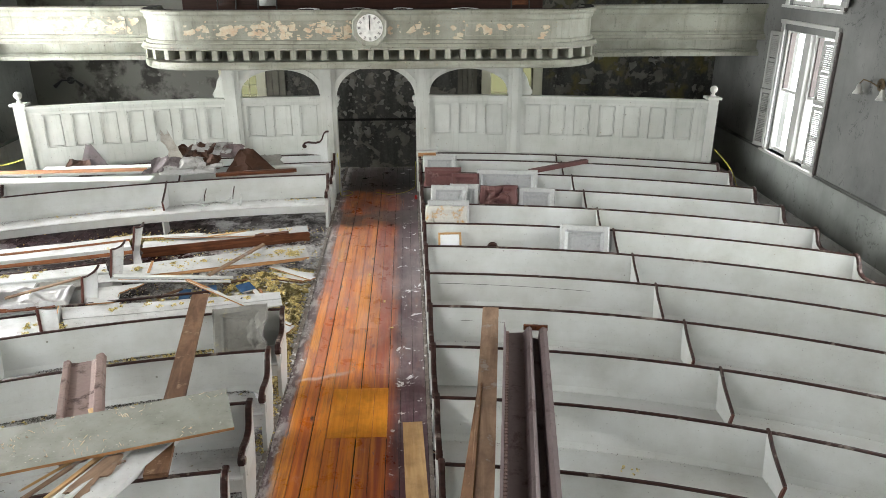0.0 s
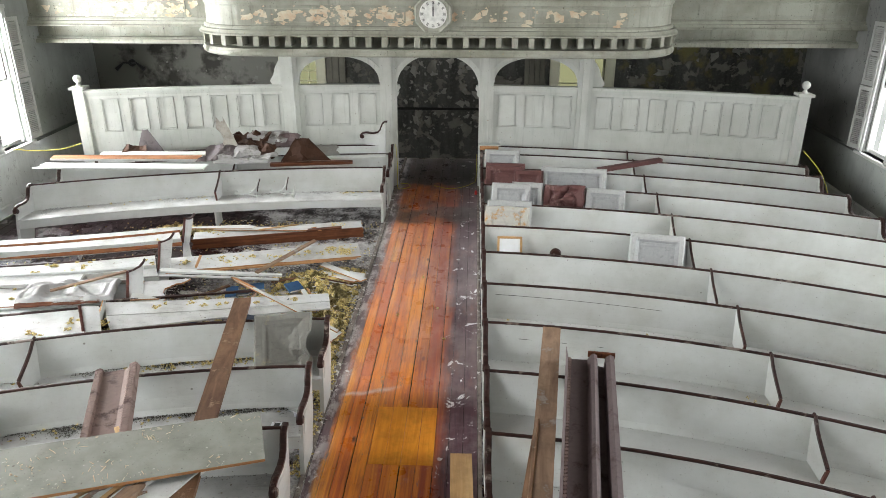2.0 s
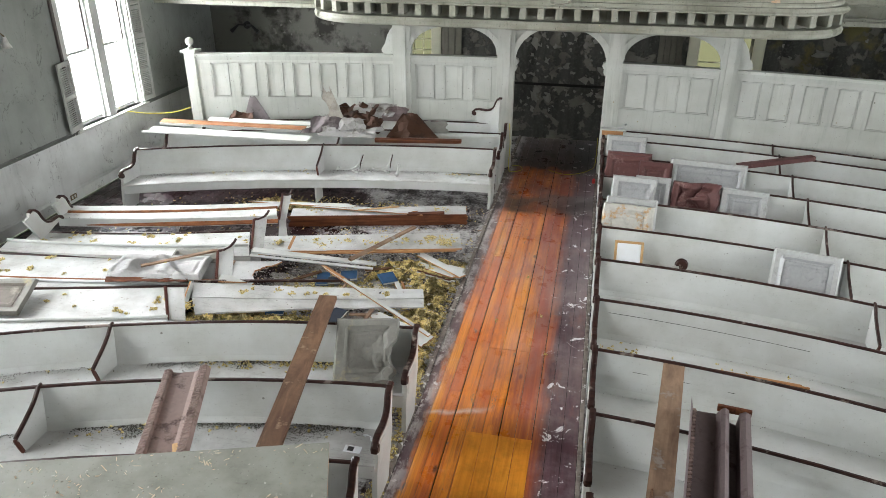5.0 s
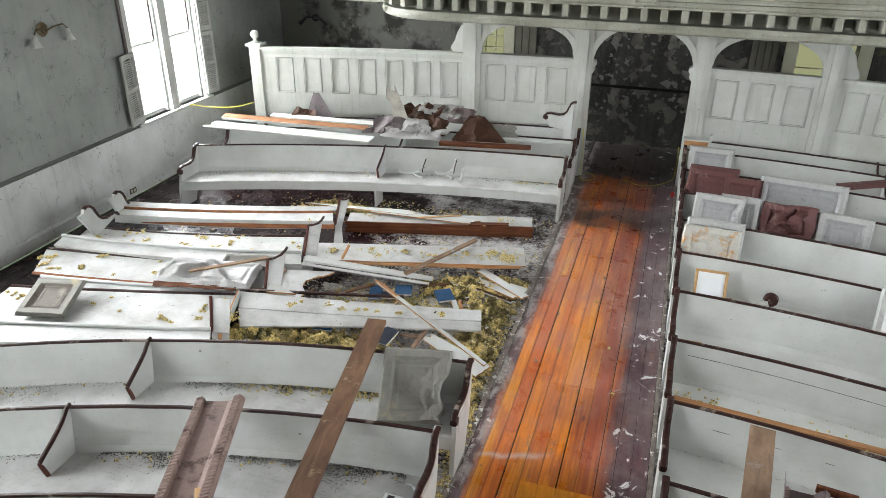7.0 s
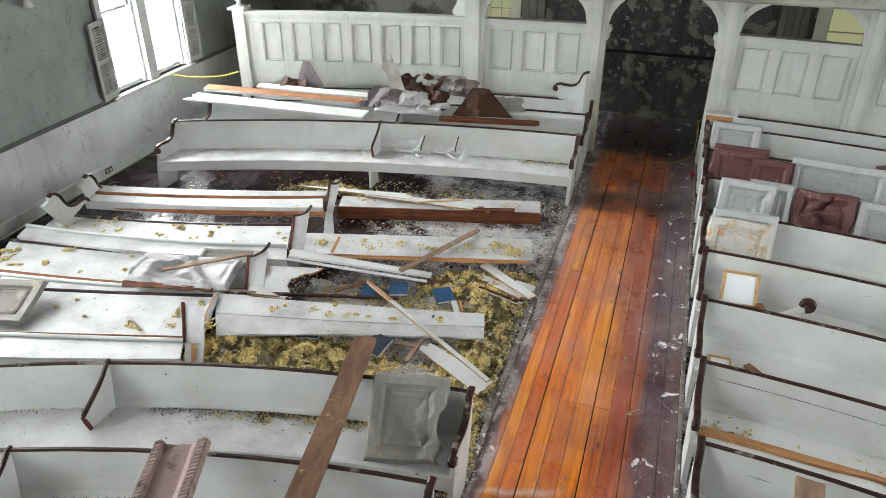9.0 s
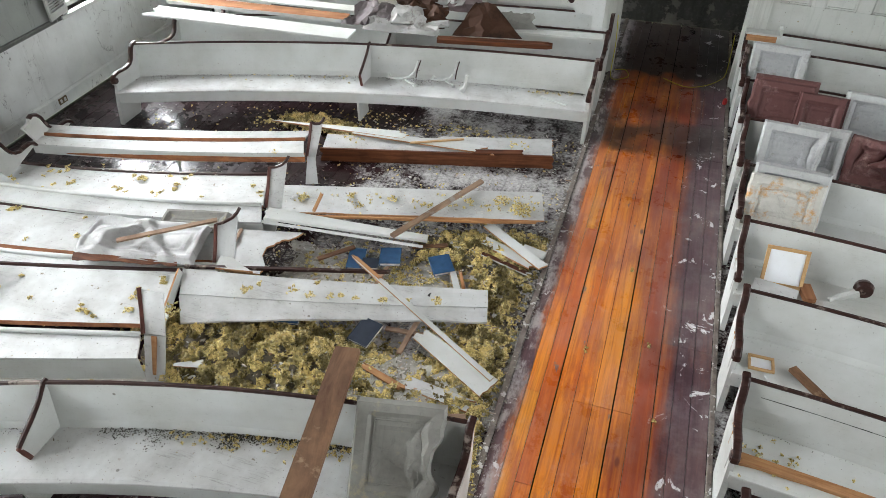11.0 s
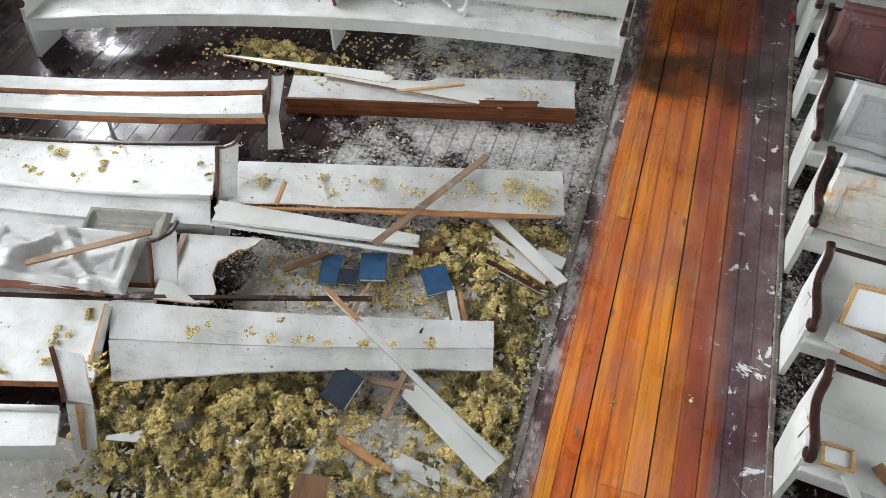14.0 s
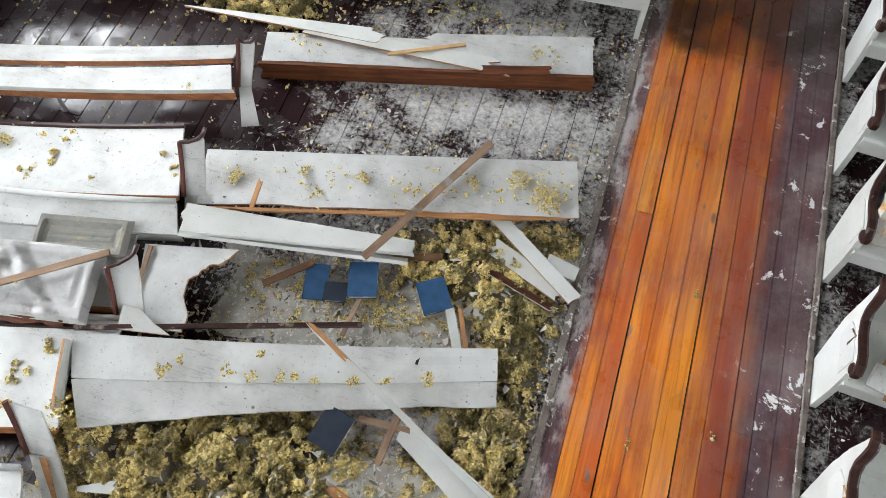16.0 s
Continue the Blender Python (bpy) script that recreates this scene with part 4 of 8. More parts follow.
for xs, s in ((-3.74, -1), (2.34, 1)):
    y = screen_y(xs)
    prof = [(0, Z_TOP + 0.005), (0.20, Z_TOP + 0.005), (0.24, Z_TOP + 0.08), (0.16, Z_TOP + 0.2), (0.12, Z_TOP + 0.34), (0.05, Z_TOP + 0.46), (0.0, Z_TOP + 0.5)]
    bm = prism(bmesh.new(), prof, lambda u, v: (xs + s * u, y - 0.03, v), lambda u, v: (xs + s * u, y + 0.03, v))
    part("scroll", bm, M_SCREEN, screen, "scrolled white bracket on the sill")

# ---- gallery ----
G_IN, G_OUT, G_HALF, G_R = 15.1, 13.7, 4.25, 1.0


def gallery_line(off=0.0):
    """The plan of the gallery's front from wall to wall; off moves it towards the nave."""
    pts = [(XL, G_IN - off)]
    xa = CX - G_HALF
    q = G_IN - G_OUT
    pts.append((xa - 0.35, G_IN - off))
    for i in range(0, 11):
        a = math.pi / 2 * i / 10
        pts.append((xa + G_R - (G_R + off) * math.cos(a) , G_OUT + q * 0.72 - (q * 0.72 + off) * math.sin(a)))
    pts[1] = (pts[2][0] - 0.02, G_IN - off)
    mid = [(CX + i * 0.6, G_OUT - off) for i in range(-5, 6)]
    left = [p for p in pts if p[0] < -3.75]
    right = [(2 * CX - px, py) for px, py in left][::-1]
    right[-1] = (XR, G_IN - off)
    return left + mid + right


def gallery_band(prof, bowed=False):
    """Sweeps a closed (off, z) profile along the gallery's front, or along its bowed middle alone."""
    lines = [gallery_line(o) for o, _ in prof]
    if bowed:
        lines = [ln[2:-2] for ln in lines]
    rings = [[(*lines[j][i], prof[j][1]) for j in range(len(prof))] for i in range(len(lines[0]))]
    return loft(bmesh.new(), rings)


gallery = thing("gallery", (CX, G_OUT, 2.85), "bow-fronted gallery with peeling cream paint and a dentil course", "gallery", "", "structure")
part("front", gallery_band([(-0.10, 3.30), (0.0, 3.30), (0.0, 3.80), (-0.10, 3.80)]), M_GALLERY, gallery)
part("handrail", gallery_band([(-0.14, 3.802), (0.05, 3.802), (0.075, 3.82), (0.085, 3.86), (0.06, 3.885), (-0.14, 3.885)]), M_GALLERY, gallery, "moulded rail with dust")
part("rail_top", gallery_band([(-0.13, 3.886), (0.04, 3.886), (0.04, 3.892), (-0.13, 3.892)]), M_SHADOW, gallery, "dark bare top of the rail")
part("top_moulding", gallery_band([(0.003, 3.70), (0.02, 3.71), (0.035, 3.76), (0.035, 3.80), (0.003, 3.80)]), M_GALLERY, gallery)
part("base_moulding", gallery_band([(0.003, 3.302), (0.05, 3.302), (0.05, 3.33), (0.03, 3.36), (0.003, 3.37)]), M_GALLERY, gallery)
part("cornice", gallery_band([(-0.3, 3.20), (0.14, 3.20), (0.15, 3.225), (0.12, 3.25), (0.10, 3.298), (-0.3, 3.298)]), M_GALLERY, gallery)
part("frieze", gallery_band([(-0.5, 2.94), (-0.20, 2.94), (-0.20, 3.199), (-0.5, 3.199)]), M_GALLERY, gallery)
part("lower_moulding", gallery_band([(-0.6, 2.85), (0.06, 2.85), (0.10, 2.88), (0.11, 2.93), (0.08, 2.985), (-0.04, 2.985), (-0.04, 2.939), (-0.6, 2.939)], True), M_GALLERY, gallery)
part("lower_board", gallery_band([(-0.6, 2.86), (-0.06, 2.86), (-0.06, 2.938), (-0.6, 2.938)]), M_GALLERY, gallery)
part("soffit", box((XL, 15.22, 2.90), (XR, YB, 2.98)), M_GALLERY, gallery, "stained boarded underside")
bm = box((CX - 4.1, 13.95, 2.90), (CX + 4.1, 15.218, 2.98))
part("soffit", bm, M_GALLERY, gallery)
line = gallery_line(-0.048)
# dentils along the bowed middle
seg = []
for p in line:
    if abs(p[0] - CX) < G_HALF + 0.05:
        seg.append(Vector((*p, 0)))
lens = [0.0]
for a, b in zip(seg, seg[1:]):
    lens.append(lens[-1] + (b - a).length)
bmd = box((-0.05, -0.15, -0.085), (0.05, 0.155, 0.085), 0.006)
den_me = mesh_of(bmd, "dentil", M_GALLERY)
count = 37
for i in range(count):
    d = lens[-1] * (i + 0.5) / count
    k = max(j for j in range(len(lens)) if lens[j] <= d)
    k = min(k, len(seg) - 2)
    t = (d - lens[k]) / max(1e-6, lens[k + 1] - lens[k])
    p = seg[k].lerp(seg[k + 1], t)
    dr = (seg[k + 1] - seg[k]).normalized()
    o = new("dentil", den_me)
    o.matrix_basis = Matrix.Translation((p.x, p.y, 3.11)) @ Matrix.Rotation(math.atan2(dr.y, dr.x), 4, "Z")
    o.parent = gallery
    o.matrix_parent_inverse = gallery.matrix_basis.inverted()
# raised frames on the front
for xa, xb, y in ((-3.6, -2.35, G_OUT), (-2.2, -1.15, G_OUT), (-0.2, 0.9, G_OUT), (1.05, 2.3, G_OUT), (-8.4, -5.5, G_IN), (4.2, 7.1, G_IN)):
    bm = bmesh.new()
    for lo, hi in (((xa, 3.42), (xb, 3.44)), ((xa, 3.64), (xb, 3.66)), ((xa, 3.4405), (xa + 0.02, 3.6395)), ((xb - 0.02, 3.4405), (xb, 3.6395))):
        add_box(bm, (lo[0], y - 0.016, lo[1]), (hi[0], y - 0.001, hi[1]))
    part("panel_frame", bm, M_GALLERY, gallery)

# wall clock on the gallery front
clock = thing("wall_clock", (CX, G_OUT - 0.04, 3.27), "octagonal cream wall clock with roman dial, hands at noon", "clock")
oct8 = [(0.315 / math.cos(math.pi / 8) * math.cos(math.pi / 8 + math.pi / 4 * i), 0.315 / math.cos(math.pi / 8) * math.sin(math.pi / 8 + math.pi / 4 * i)) for i in range(8)]
zc, yk = 3.585, G_OUT - 0.09
bm = loft(bmesh.new(), [[(CX + u, yk, zc + v) for u, v in oct8], [(CX + u, yk - 0.05, zc + v) for u, v in oct8], [(CX + 0.93 * u, yk - 0.075, zc + 0.93 * v) for u, v in oct8], [(CX + 0.80 * u, yk - 0.05, zc + 0.80 * v) for u, v in oct8]])
part("case", bm, M_GALLERY, clock)
part("dial", lathe([(0.235, -0.052), (0.235, -0.060), (0.0001, -0.061)], (CX, yk, zc), "Y", 32), M_CLOCK, clock, "white dial")
for i in range(12):
    bm = bmesh.new()
    m = Matrix.Translation((CX, yk - 0.063, zc)) @ Matrix.Rotation(math.pi / 6 * i, 4, "Y")
    for dx in ((-0.012, 0.0, 0.012) if i % 3 else (-0.018, -0.006, 0.006, 0.018)):
        add_box(bm, (dx - 0.003, -0.002, 0.165), (dx + 0.003, 0.001, 0.215), m)
    part("numeral", bm, M_BLACK, clock)
part("pointer", box((CX - 0.010, yk - 0.070, zc - 0.03), (CX + 0.010, yk - 0.067, zc + 0.12)), M_BLACK, clock)
part("pointer", box((CX - 0.006, yk - 0.076, zc - 0.04), (CX + 0.006, yk - 0.073, zc + 0.18)), M_BLACK, clock)

# ---- floor ----
floor = tagged(part("floor", box((XL, YF, -0.20), (XR, YB, -0.03)), M_SHADOW), "old plank floor, dusty below the pews, worn orange along the aisle", "floor", kind="structure")
A0, A1 = -1.50, 0.14
for xa, xb in ((A0 - 0.055, A0 - 0.002), (A1 + 0.002, A1 + 0.045)):
    tagged(part("trim", box((xa, YF, 0.001), (xb, YB - 0.01, 0.022), 0.005), M_STRIP), "worn grey strip along the aisle edge", "trim", kind="structure")


def board_mesh(w, l, g=0.0028, bevel=0.002):
    return box((-w / 2 + g, 0.001, -0.028), (w / 2 - g, l - 0.001, 0.0), bevel)


def lay(me, x, y, z=0.0):
    o = new("board", me)
    o.matrix_basis = Matrix.Translation((x, y, z))
    o.parent = floor
    return o


# ---- pews ----
SCROLL = [(-0.035, 0.885), (0.015, 0.885), (0.055, 0.855), (0.085, 0.79), (0.11, 0.72), (0.16, 0.67), (0.24, 0.65), (0.32, 0.655), (0.40, 0.665), (0.465, 0.65), (0.505, 0.61), (0.505, 0.565)]
BACK = [(-0.012, 0.865), (0.012, 0.865), (0.016, 0.75), (0.026, 0.62), (0.045, 0.50), (0.075, 0.43), (0.045, 0.43), (0.018, 0.50), (0.0, 0.62), (-0.009, 0.75)]
RAIL = [(-0.014, 0.866), (0.014, 0.866), (0.017, 0.878), (0.010, 0.889), (-0.009, 0.889), (-0.016, 0.878)]
SEAT = [(0.05, 0.415), (0.05, 0.44), (0.50, 0.445), (0.525, 0.438), (0.53, 0.425), (0.52, 0.415)]
APRON = [(0.495, 0.285), (0.495, 0.413), (0.518, 0.413), (0.518, 0.285)]
END = [(0.0, 0.86)] + [(s, z - 0.02) for s, z in SCROLL[2:]] + [(0.48, 0.52), (0.50, 0.44), (0.53, 0.30), (0.57, 0.0), (0.22, 0.0), (0.06, 0.43)]
FALL = [(-0.02, 0.885), (0.015, 0.880), (0.045, 0.845), (0.085, 0.80), (0.14, 0.755), (0.22, 0.70), (0.30, 0.65), (0.362, 0.61)]
EDGE = [(0.362, 0.612), (0.345, 0.53), (0.322, 0.446)]
DIVIDER = [(0.0, 0.86)] + [(s, z - 0.015) for s, z in FALL[2:]] + [(0.350, 0.58), (0.335, 0.53), (0.315, 0.446), (0.06, 0.446)]
LEG = [(0.20, 0.0), (0.24, 0.414), (0.49, 0.414), (0.49, 0.0)]


def no_turn(s, z):
    return s, z


def ribbon(x, r, pts, w, turn=no_turn, lift=0.0):
    """A rounded strip laid along (s, z) points at x."""
    rings = []
    P = [Vector(turn(s, z)) for s, z in pts]
    for i, p in enumerate(P):
        d = (P[min(i + 1, len(P) - 1)] - P[max(i - 1, 0)]).normalized()
        nrm = Vector((-d.y, d.x)) * (-1 if lift < 0 else 1)
        a, b = p + nrm * 0.016, p - nrm * 0.010
        c = p + nrm * 0.022
        rings.append([(x - w / 2, bend(x, r - a.x), a.y), (x - w / 4, bend(x, r - c.x), c.y), (x + w / 4, bend(x, r - c.x), c.y), (x + w / 2, bend(x, r - a.x), a.y),
                      (x + w / 2, bend(x, r - b.x), b.y), (x - w / 2, bend(x, r - b.x), b.y)])
    return loft(bmesh.new(), rings)


def scroll_cap(x, r, w=0.055):
    """The dark rail that runs down an end in an S and rolls up at the front."""
    bm = ribbon(x, r, SCROLL, w)
    y = bend(x, r - 0.475)
    merge(bm, lathe([(0.0001, -w * 0.62), (0.036, -w * 0.6), (0.044, -w * 0.4), (0.044, w * 0.4), (0.036, w * 0.6), (0.0001, w * 0.62)], (x, y, 0.588), "X", 14))
    return bm


def slab_x(poly, x, r, t, turn=no_turn):
    return prism(bmesh.new(), [turn(u, v) for u, v in poly], lambda u, v: (x - t / 2, bend(x, r - u), v), lambda u, v: (x + t / 2, bend(x, r - u), v))


def pew_end(p, x, r, outward, label=""):
    e = part("end_panel", slab_x(END, x, r, 0.045), M_PEW, p, label)
    inset = [(0.17, 0.40), (0.13, 0.55), (0.20, 0.60), (0.42, 0.60), (0.45, 0.40)]
    part("moulding", slab_x(inset, x + outward * 0.024, r, 0.006), M_PEW, e)
    part("scroll_cap", scroll_cap(x, r), M_RAIL, e, "dark mahogany scrolled cap")
    return e


END_UP = [(0.0, 0.86)] + [(s, z - 0.02) for s, z in SCROLL[2:]] + [(0.48, 0.52), (0.50, 0.43), (0.06, 0.43)]


def tipped_end(p, x, r, turn):
    e = part("end_panel", slab_x(END_UP, x, r, 0.045, turn), M_PEW, p)
    part("scroll_cap", ribbon(x, r, SCROLL, 0.055, turn), M_RAIL, e, "dark mahogany scrolled cap")


def pew_divider(p, x, r, turn=no_turn, leg=True):
    d = part("divider", slab_x(DIVIDER, x, r, 0.028, turn), M_PEW, p)
    part("scroll_cap", ribbon(x, r, FALL, 0.027, turn), M_RAIL, d, "dark mahogany cap")
    part("front_strip", ribbon(x, r, EDGE, 0.027, turn), M_RED_EDGE, d, "red-brown front edge")
    if leg:
        part("leg", slab_x(LEG, x, r, 0.03), M_PEW, p)
    return d


def pew(x_in, x_mid, x_out, y_in, label, ends=True, dusty=False, group="curved pews"):
    r = radius(x_in, y_in)
    s = 1 if x_out > x_in else -1
    xm = (x_in + x_out) / 2
    p = thing("pew", (xm, bend(xm, r - 0.35), 0), label, "pew", group)
    mt = M_PEW_DUSTY if dusty else M_PEW
    part("backrest", sweep(BACK, r, x_in, x_mid), M_PEW, p)
    part("backrest", sweep(BACK, r, x_mid, x_out), M_PEW, p)
    part("top_rail", sweep(RAIL, r, x_in - s * 0.02, x_out + s * 0.02), M_RAIL, p, "dark mahogany top rail")
    part("seat", sweep(SEAT, r, x_in, x_mid), mt, p)
    part("seat", sweep(SEAT, r, x_mid, x_out), mt, p)
    part("apron", sweep(APRON, r, x_in, x_mid), M_PEW, p)
    part("apron", sweep(APRON, r, x_mid, x_out), M_PEW, p)
    pew_end(p, x_in, r, -s)
    pew_end(p, x_out, r, s)
    pew_divider(p, x_mid, r)
    return p


ROW = [5.83 + 0.975 * k for k in range(-2, 10)] + [15.18]
for i, y in enumerate(ROW):
    pew(0.215, 3.09, 6.2 if y > 5 else 5.4, y, "long curved grey-white pew with dark top rail and scrolled ends")
for y, xa, xb, z in ((8.755, 0.35, 2.3, 0.74), (7.78, 0.5, 1.7, 0.70), (9.73, 0.4, 1.2, 0.66)):
    r = radius(0.215, y)
    p = min((o for o in bpy.data.objects if o.name.startswith("pew") and o.parent is None), key=lambda o: abs(radius(o.location.x, o.location.y) + 0.35 - r))
    part("crack", sweep([(0.010, z), (0.0195, z), (0.0195, z + 0.004), (0.010, z + 0.004)], r, xa, xb, tilt=-0.012), M_SHADOW, p, "long dark crack in the back")
for y in ROW[:5]:
    pew(-1.535, -4.52, -7.5 if y > 5 else -6.6, y, "long curved grey-white pew with dark top rail, dusty seat", dusty=True)
pew(-1.58, -4.52, -7.5, 13.58, "intact curved white pew with debris along its seat", dusty=True)
pew(-1.58, -4.52, -7.5, 14.50, "curved white pew heaped with torn tin and boards", dusty=True)
pew(-1.60, -4.52, -7.2, 15.16, "curved white pew built against the panelled screen")


# ---- wrecked pews ----
def tipped(s0, z0, degrees):
    """Turns pew profile points backwards about the foot of the backrest, which then lies at (s0, z0)."""
    c, k = math.cos(radians(degrees)), math.sin(radians(degrees))

    def turn(s, z):
        u, v = s - 0.06, z - 0.43
        return s0 + u * c - v * k, z0 + u * k + v * c
    return turn


def quad_board(nl, nr, fr, fl, thick=0.024, bow=0.0, edge=0.0, seed=0, n=18, k=4):
    """A board between four corners (near left, near right, far right, far left), bowed towards the front in its middle."""
    nl, nr, fr, fl = (Vector(p) for p in (nl, nr, fr, fl))
    bm = bmesh.new()
    top, bot = [], []
    for i in range(n + 1):
        t = i / n
        a, b = nl.lerp(nr, t), fl.lerp(fr, t)
        off = Vector((0, -bow * 4 * t * (1 - t), 0))
        w = Vector((0, edge * noise.noise((t * 9 + seed, 1.7, 0)), 0))
        row = [a.lerp(b, j / k) + off + w * (1 - j / k) + Vector((0, 0, 0.006 * noise.noise((t * 4 + seed, j * 0.6, 3.0)))) for j in range(k + 1)]
        top.append([bm.verts.new(p) for p in row])
        bot.append([bm.verts.new(p - Vector((0, 0, thick))) for p in row])
    for i in range(n):
        for j in range(k):
            bm.faces.new((top[i][j], top[i + 1][j], top[i + 1][j + 1], top[i][j + 1]))
            bm.faces.new((bot[i][j], bot[i][j + 1], bot[i + 1][j + 1], bot[i + 1][j]))
        bm.faces.new((top[i][0], bot[i][0], bot[i + 1][0], top[i + 1][0]))
        bm.faces.new((top[i][k], top[i + 1][k], bot[i + 1][k], bot[i][k]))
    for j in range(k):
        bm.faces.new((top[0][j], top[0][j + 1], bot[0][j + 1], bot[0][j]))
        bm.faces.new((top[n][j], bot[n][j], bot[n][j + 1], top[n][j + 1]))
    return bm


def shifted(p, y=0.0, z=0.0):
    return (p[0], p[1] + y, p[2] + z)


def bowed_line(a, b, bow, n=14):
    a, b = Vector(a), Vector(b)
    return [a.lerp(b, i / n) + Vector((0, -bow * 4 * (i / n) * (1 - i / n), 0)) for i in range(n + 1)]


def wreck(label, back, seat, divider, leg, bow=0.08, end=None, rail=True, roll=True, seed=0, cap=True, apron=0.12):
    """A pew tipped on its back: back and seat as (near left, near right, far right, far left); divider as (foot left, foot right, head right, head left)."""
    p = thing("broken_pew", (-6.0, back[0][1] + 0.5, 0), label, "pew", "wrecked pews")
    bk = part("backrest", quad_board(*back, bow=bow, seed=seed), M_PEW_DUSTY, p, "fallen white backrest with fluff on it")
    part("raw_edge", tube(bowed_line(shifted(back[0], -0.012, -0.015), shifted(back[1], -0.012, -0.015), bow), 0.026, 4), M_TORN, bk, "unpainted broken lower edge")
    if rail:
        part("top_rail", tube(bowed_line(shifted(back[3], 0.02, 0.0), shifted(back[2], 0.02, 0.0), bow), 0.024, 6), M_RAIL, p, "dark mahogany rail")
    part("seat", quad_board(*seat, bow=bow, seed=seed + 3), M_PEW_DUSTY, p, "dusty white seat board")
    part("apron", quad_board(shifted(seat[0], 0.012, -apron), shifted(seat[1], 0.012, -apron), shifted(seat[1], 0.016, -0.026), shifted(seat[0], 0.016, -0.026), 0.02, bow, seed=seed + 5, k=2), M_PEW, p)
    if roll:
        part("batten", tube(bowed_line(shifted(seat[3], 0.0, 0.022), shifted(seat[2], 0.0, 0.022), bow), 0.022, 8), M_PEW, p, "rounded white batten", smooth=True)
    bl, br, tr, tl = divider
    d = part("divider", quad_board(bl, br, tr, tl, 0.028, seed=seed + 7, n=4), M_PEW_DUSTY, p, "white divider knocked askew")
    part("front_strip", tube([shifted(bl, -0.01, 0.005), Vector(bl).lerp(Vector(tl), 0.5), shifted(tl, 0.0, 0.015)], 0.019, 6), M_RED_EDGE, d, "red-brown front edge")
    if cap:
        part("scroll_cap", tube([shifted(tl, 0, 0.01), Vector(tl).lerp(Vector(tr), 0.35) + Vector((0, 0, -0.01)), Vector(tl).lerp(Vector(tr), 0.75) + Vector((0, 0, 0.0)), shifted(tr, 0, 0.03), (tr[0] + 0.01, tr[1] + 0.05, tr[2] + 0.06)], 0.017, 6), M_RAIL, d, "dark mahogany cap")
    if leg:
        a, b = leg
        lg = part("leg", quad_board(a, b, shifted(br, -0.004, -0.006), shifted(bl, -0.004, -0.006), 0.028, seed=seed + 8, n=4), M_PEW_DUSTY, p, "white leg split along a slot")
        a, b, u, v = Vector(a), Vector(b), Vector(br), Vector(bl)
        up = Vector((0, -0.008, 0.008))
        lo_, hi_ = a.lerp(b, 0.5).lerp(v.lerp(u, 0.5), 0.22), a.lerp(b, 0.5).lerp(v.lerp(u, 0.5), 0.97)
        half = (u - v) * 0.13
        if not cap:
            part("torn_slot", quad_board(lo_ - half * 0.6 + up, lo_ + half * 0.6 + up, hi_ + half + up, hi_ - half + up, 0.012, seed=seed + 9, n=4), M_BREAK, lg, "raw orange wood in a torn slot")
    if end:
        ex, ey, ez, deg = end
        tipped_end(p, ex, radius(ex, ey), tipped(0.0, ez, deg))
    return p


# nearest the standing rows first
wreck("wrecked white pew, back lying flat, seat split",
      ((-7.5, 7.62, 0.25), (-4.56, 8.42, 0.25), (-4.78, 9.06, 0.27), (-7.6, 8.36, 0.27)),
      ((-7.2, 7.08, 0.38), (-4.44, 7.91, 0.38), (-4.56, 8.13, 0.39), (-7.4, 7.40, 0.39)), ((-4.62, 8.225, 0.305), (-4.42, 8.255, 0.305), (-4.51, 8.47, 0.60), (-4.74, 8.45, 0.60)), ((-4.48, 7.93, 0.0), (-4.33, 7.98, 0.0)), bow=0.02, seed=1, cap=False, apron=0.25)
wreck("wrecked white pew under a crumpled tin sheet",
      ((-7.6, 8.74, 0.29), (-4.58, 9.28, 0.29), (-4.72, 9.84, 0.28), (-7.95, 9.32, 0.28)),
      ((-7.3, 8.52, 0.27), (-4.46, 9.10, 0.27), (-4.50, 9.22, 0.28), (-7.4, 8.66, 0.28)), ((-4.54, 9.21, 0.25), (-4.35, 9.25, 0.25), (-4.42, 9.58, 0.66), (-4.59, 9.45, 0.60)), None, bow=0.05, seed=2)
wreck("wrecked white pew, back fallen flat and flecked with wool",
      ((-7.75, 9.62, 0.31), (-4.56, 10.22, 0.31), (-4.84, 10.82, 0.25), (-7.95, 10.12, 0.25)),
      ((-7.85, 9.36, 0.34), (-4.40, 9.91, 0.34), (-4.52, 10.14, 0.36), (-7.9, 9.58, 0.36)), ((-4.55, 10.26, 0.25), (-4.40, 10.31, 0.25), (-4.40, 10.56, 0.66), (-4.58, 10.50, 0.60)), ((-4.53, 10.02, 0.0), (-4.40, 10.05, 0.0)), bow=0.09, end=(-7.6, 9.85, 0.28, 62), seed=3)
wreck("wrecked white pew with torn brown edges",
      ((-7.79, 10.60, 0.41), (-4.66, 11.47, 0.41), (-4.66, 11.60, 0.43), (-7.9, 10.74, 0.43)),
      ((-7.74, 10.40, 0.38), (-4.56, 11.20, 0.38), (-4.66, 11.41, 0.40), (-7.76, 10.54, 0.40)), ((-4.59, 11.33, 0.25), (-4.50, 11.36, 0.25), (-4.45, 11.53, 0.60), (-4.58, 11.51, 0.60)), ((-4.54, 11.11, 0.0), (-4.40, 11.16, 0.0)), bow=0.07, end=(-7.72, 10.55, 0.20, 66), rail=False, roll=False, seed=4)
p = bpy.data.objects["broken_pew.003"]
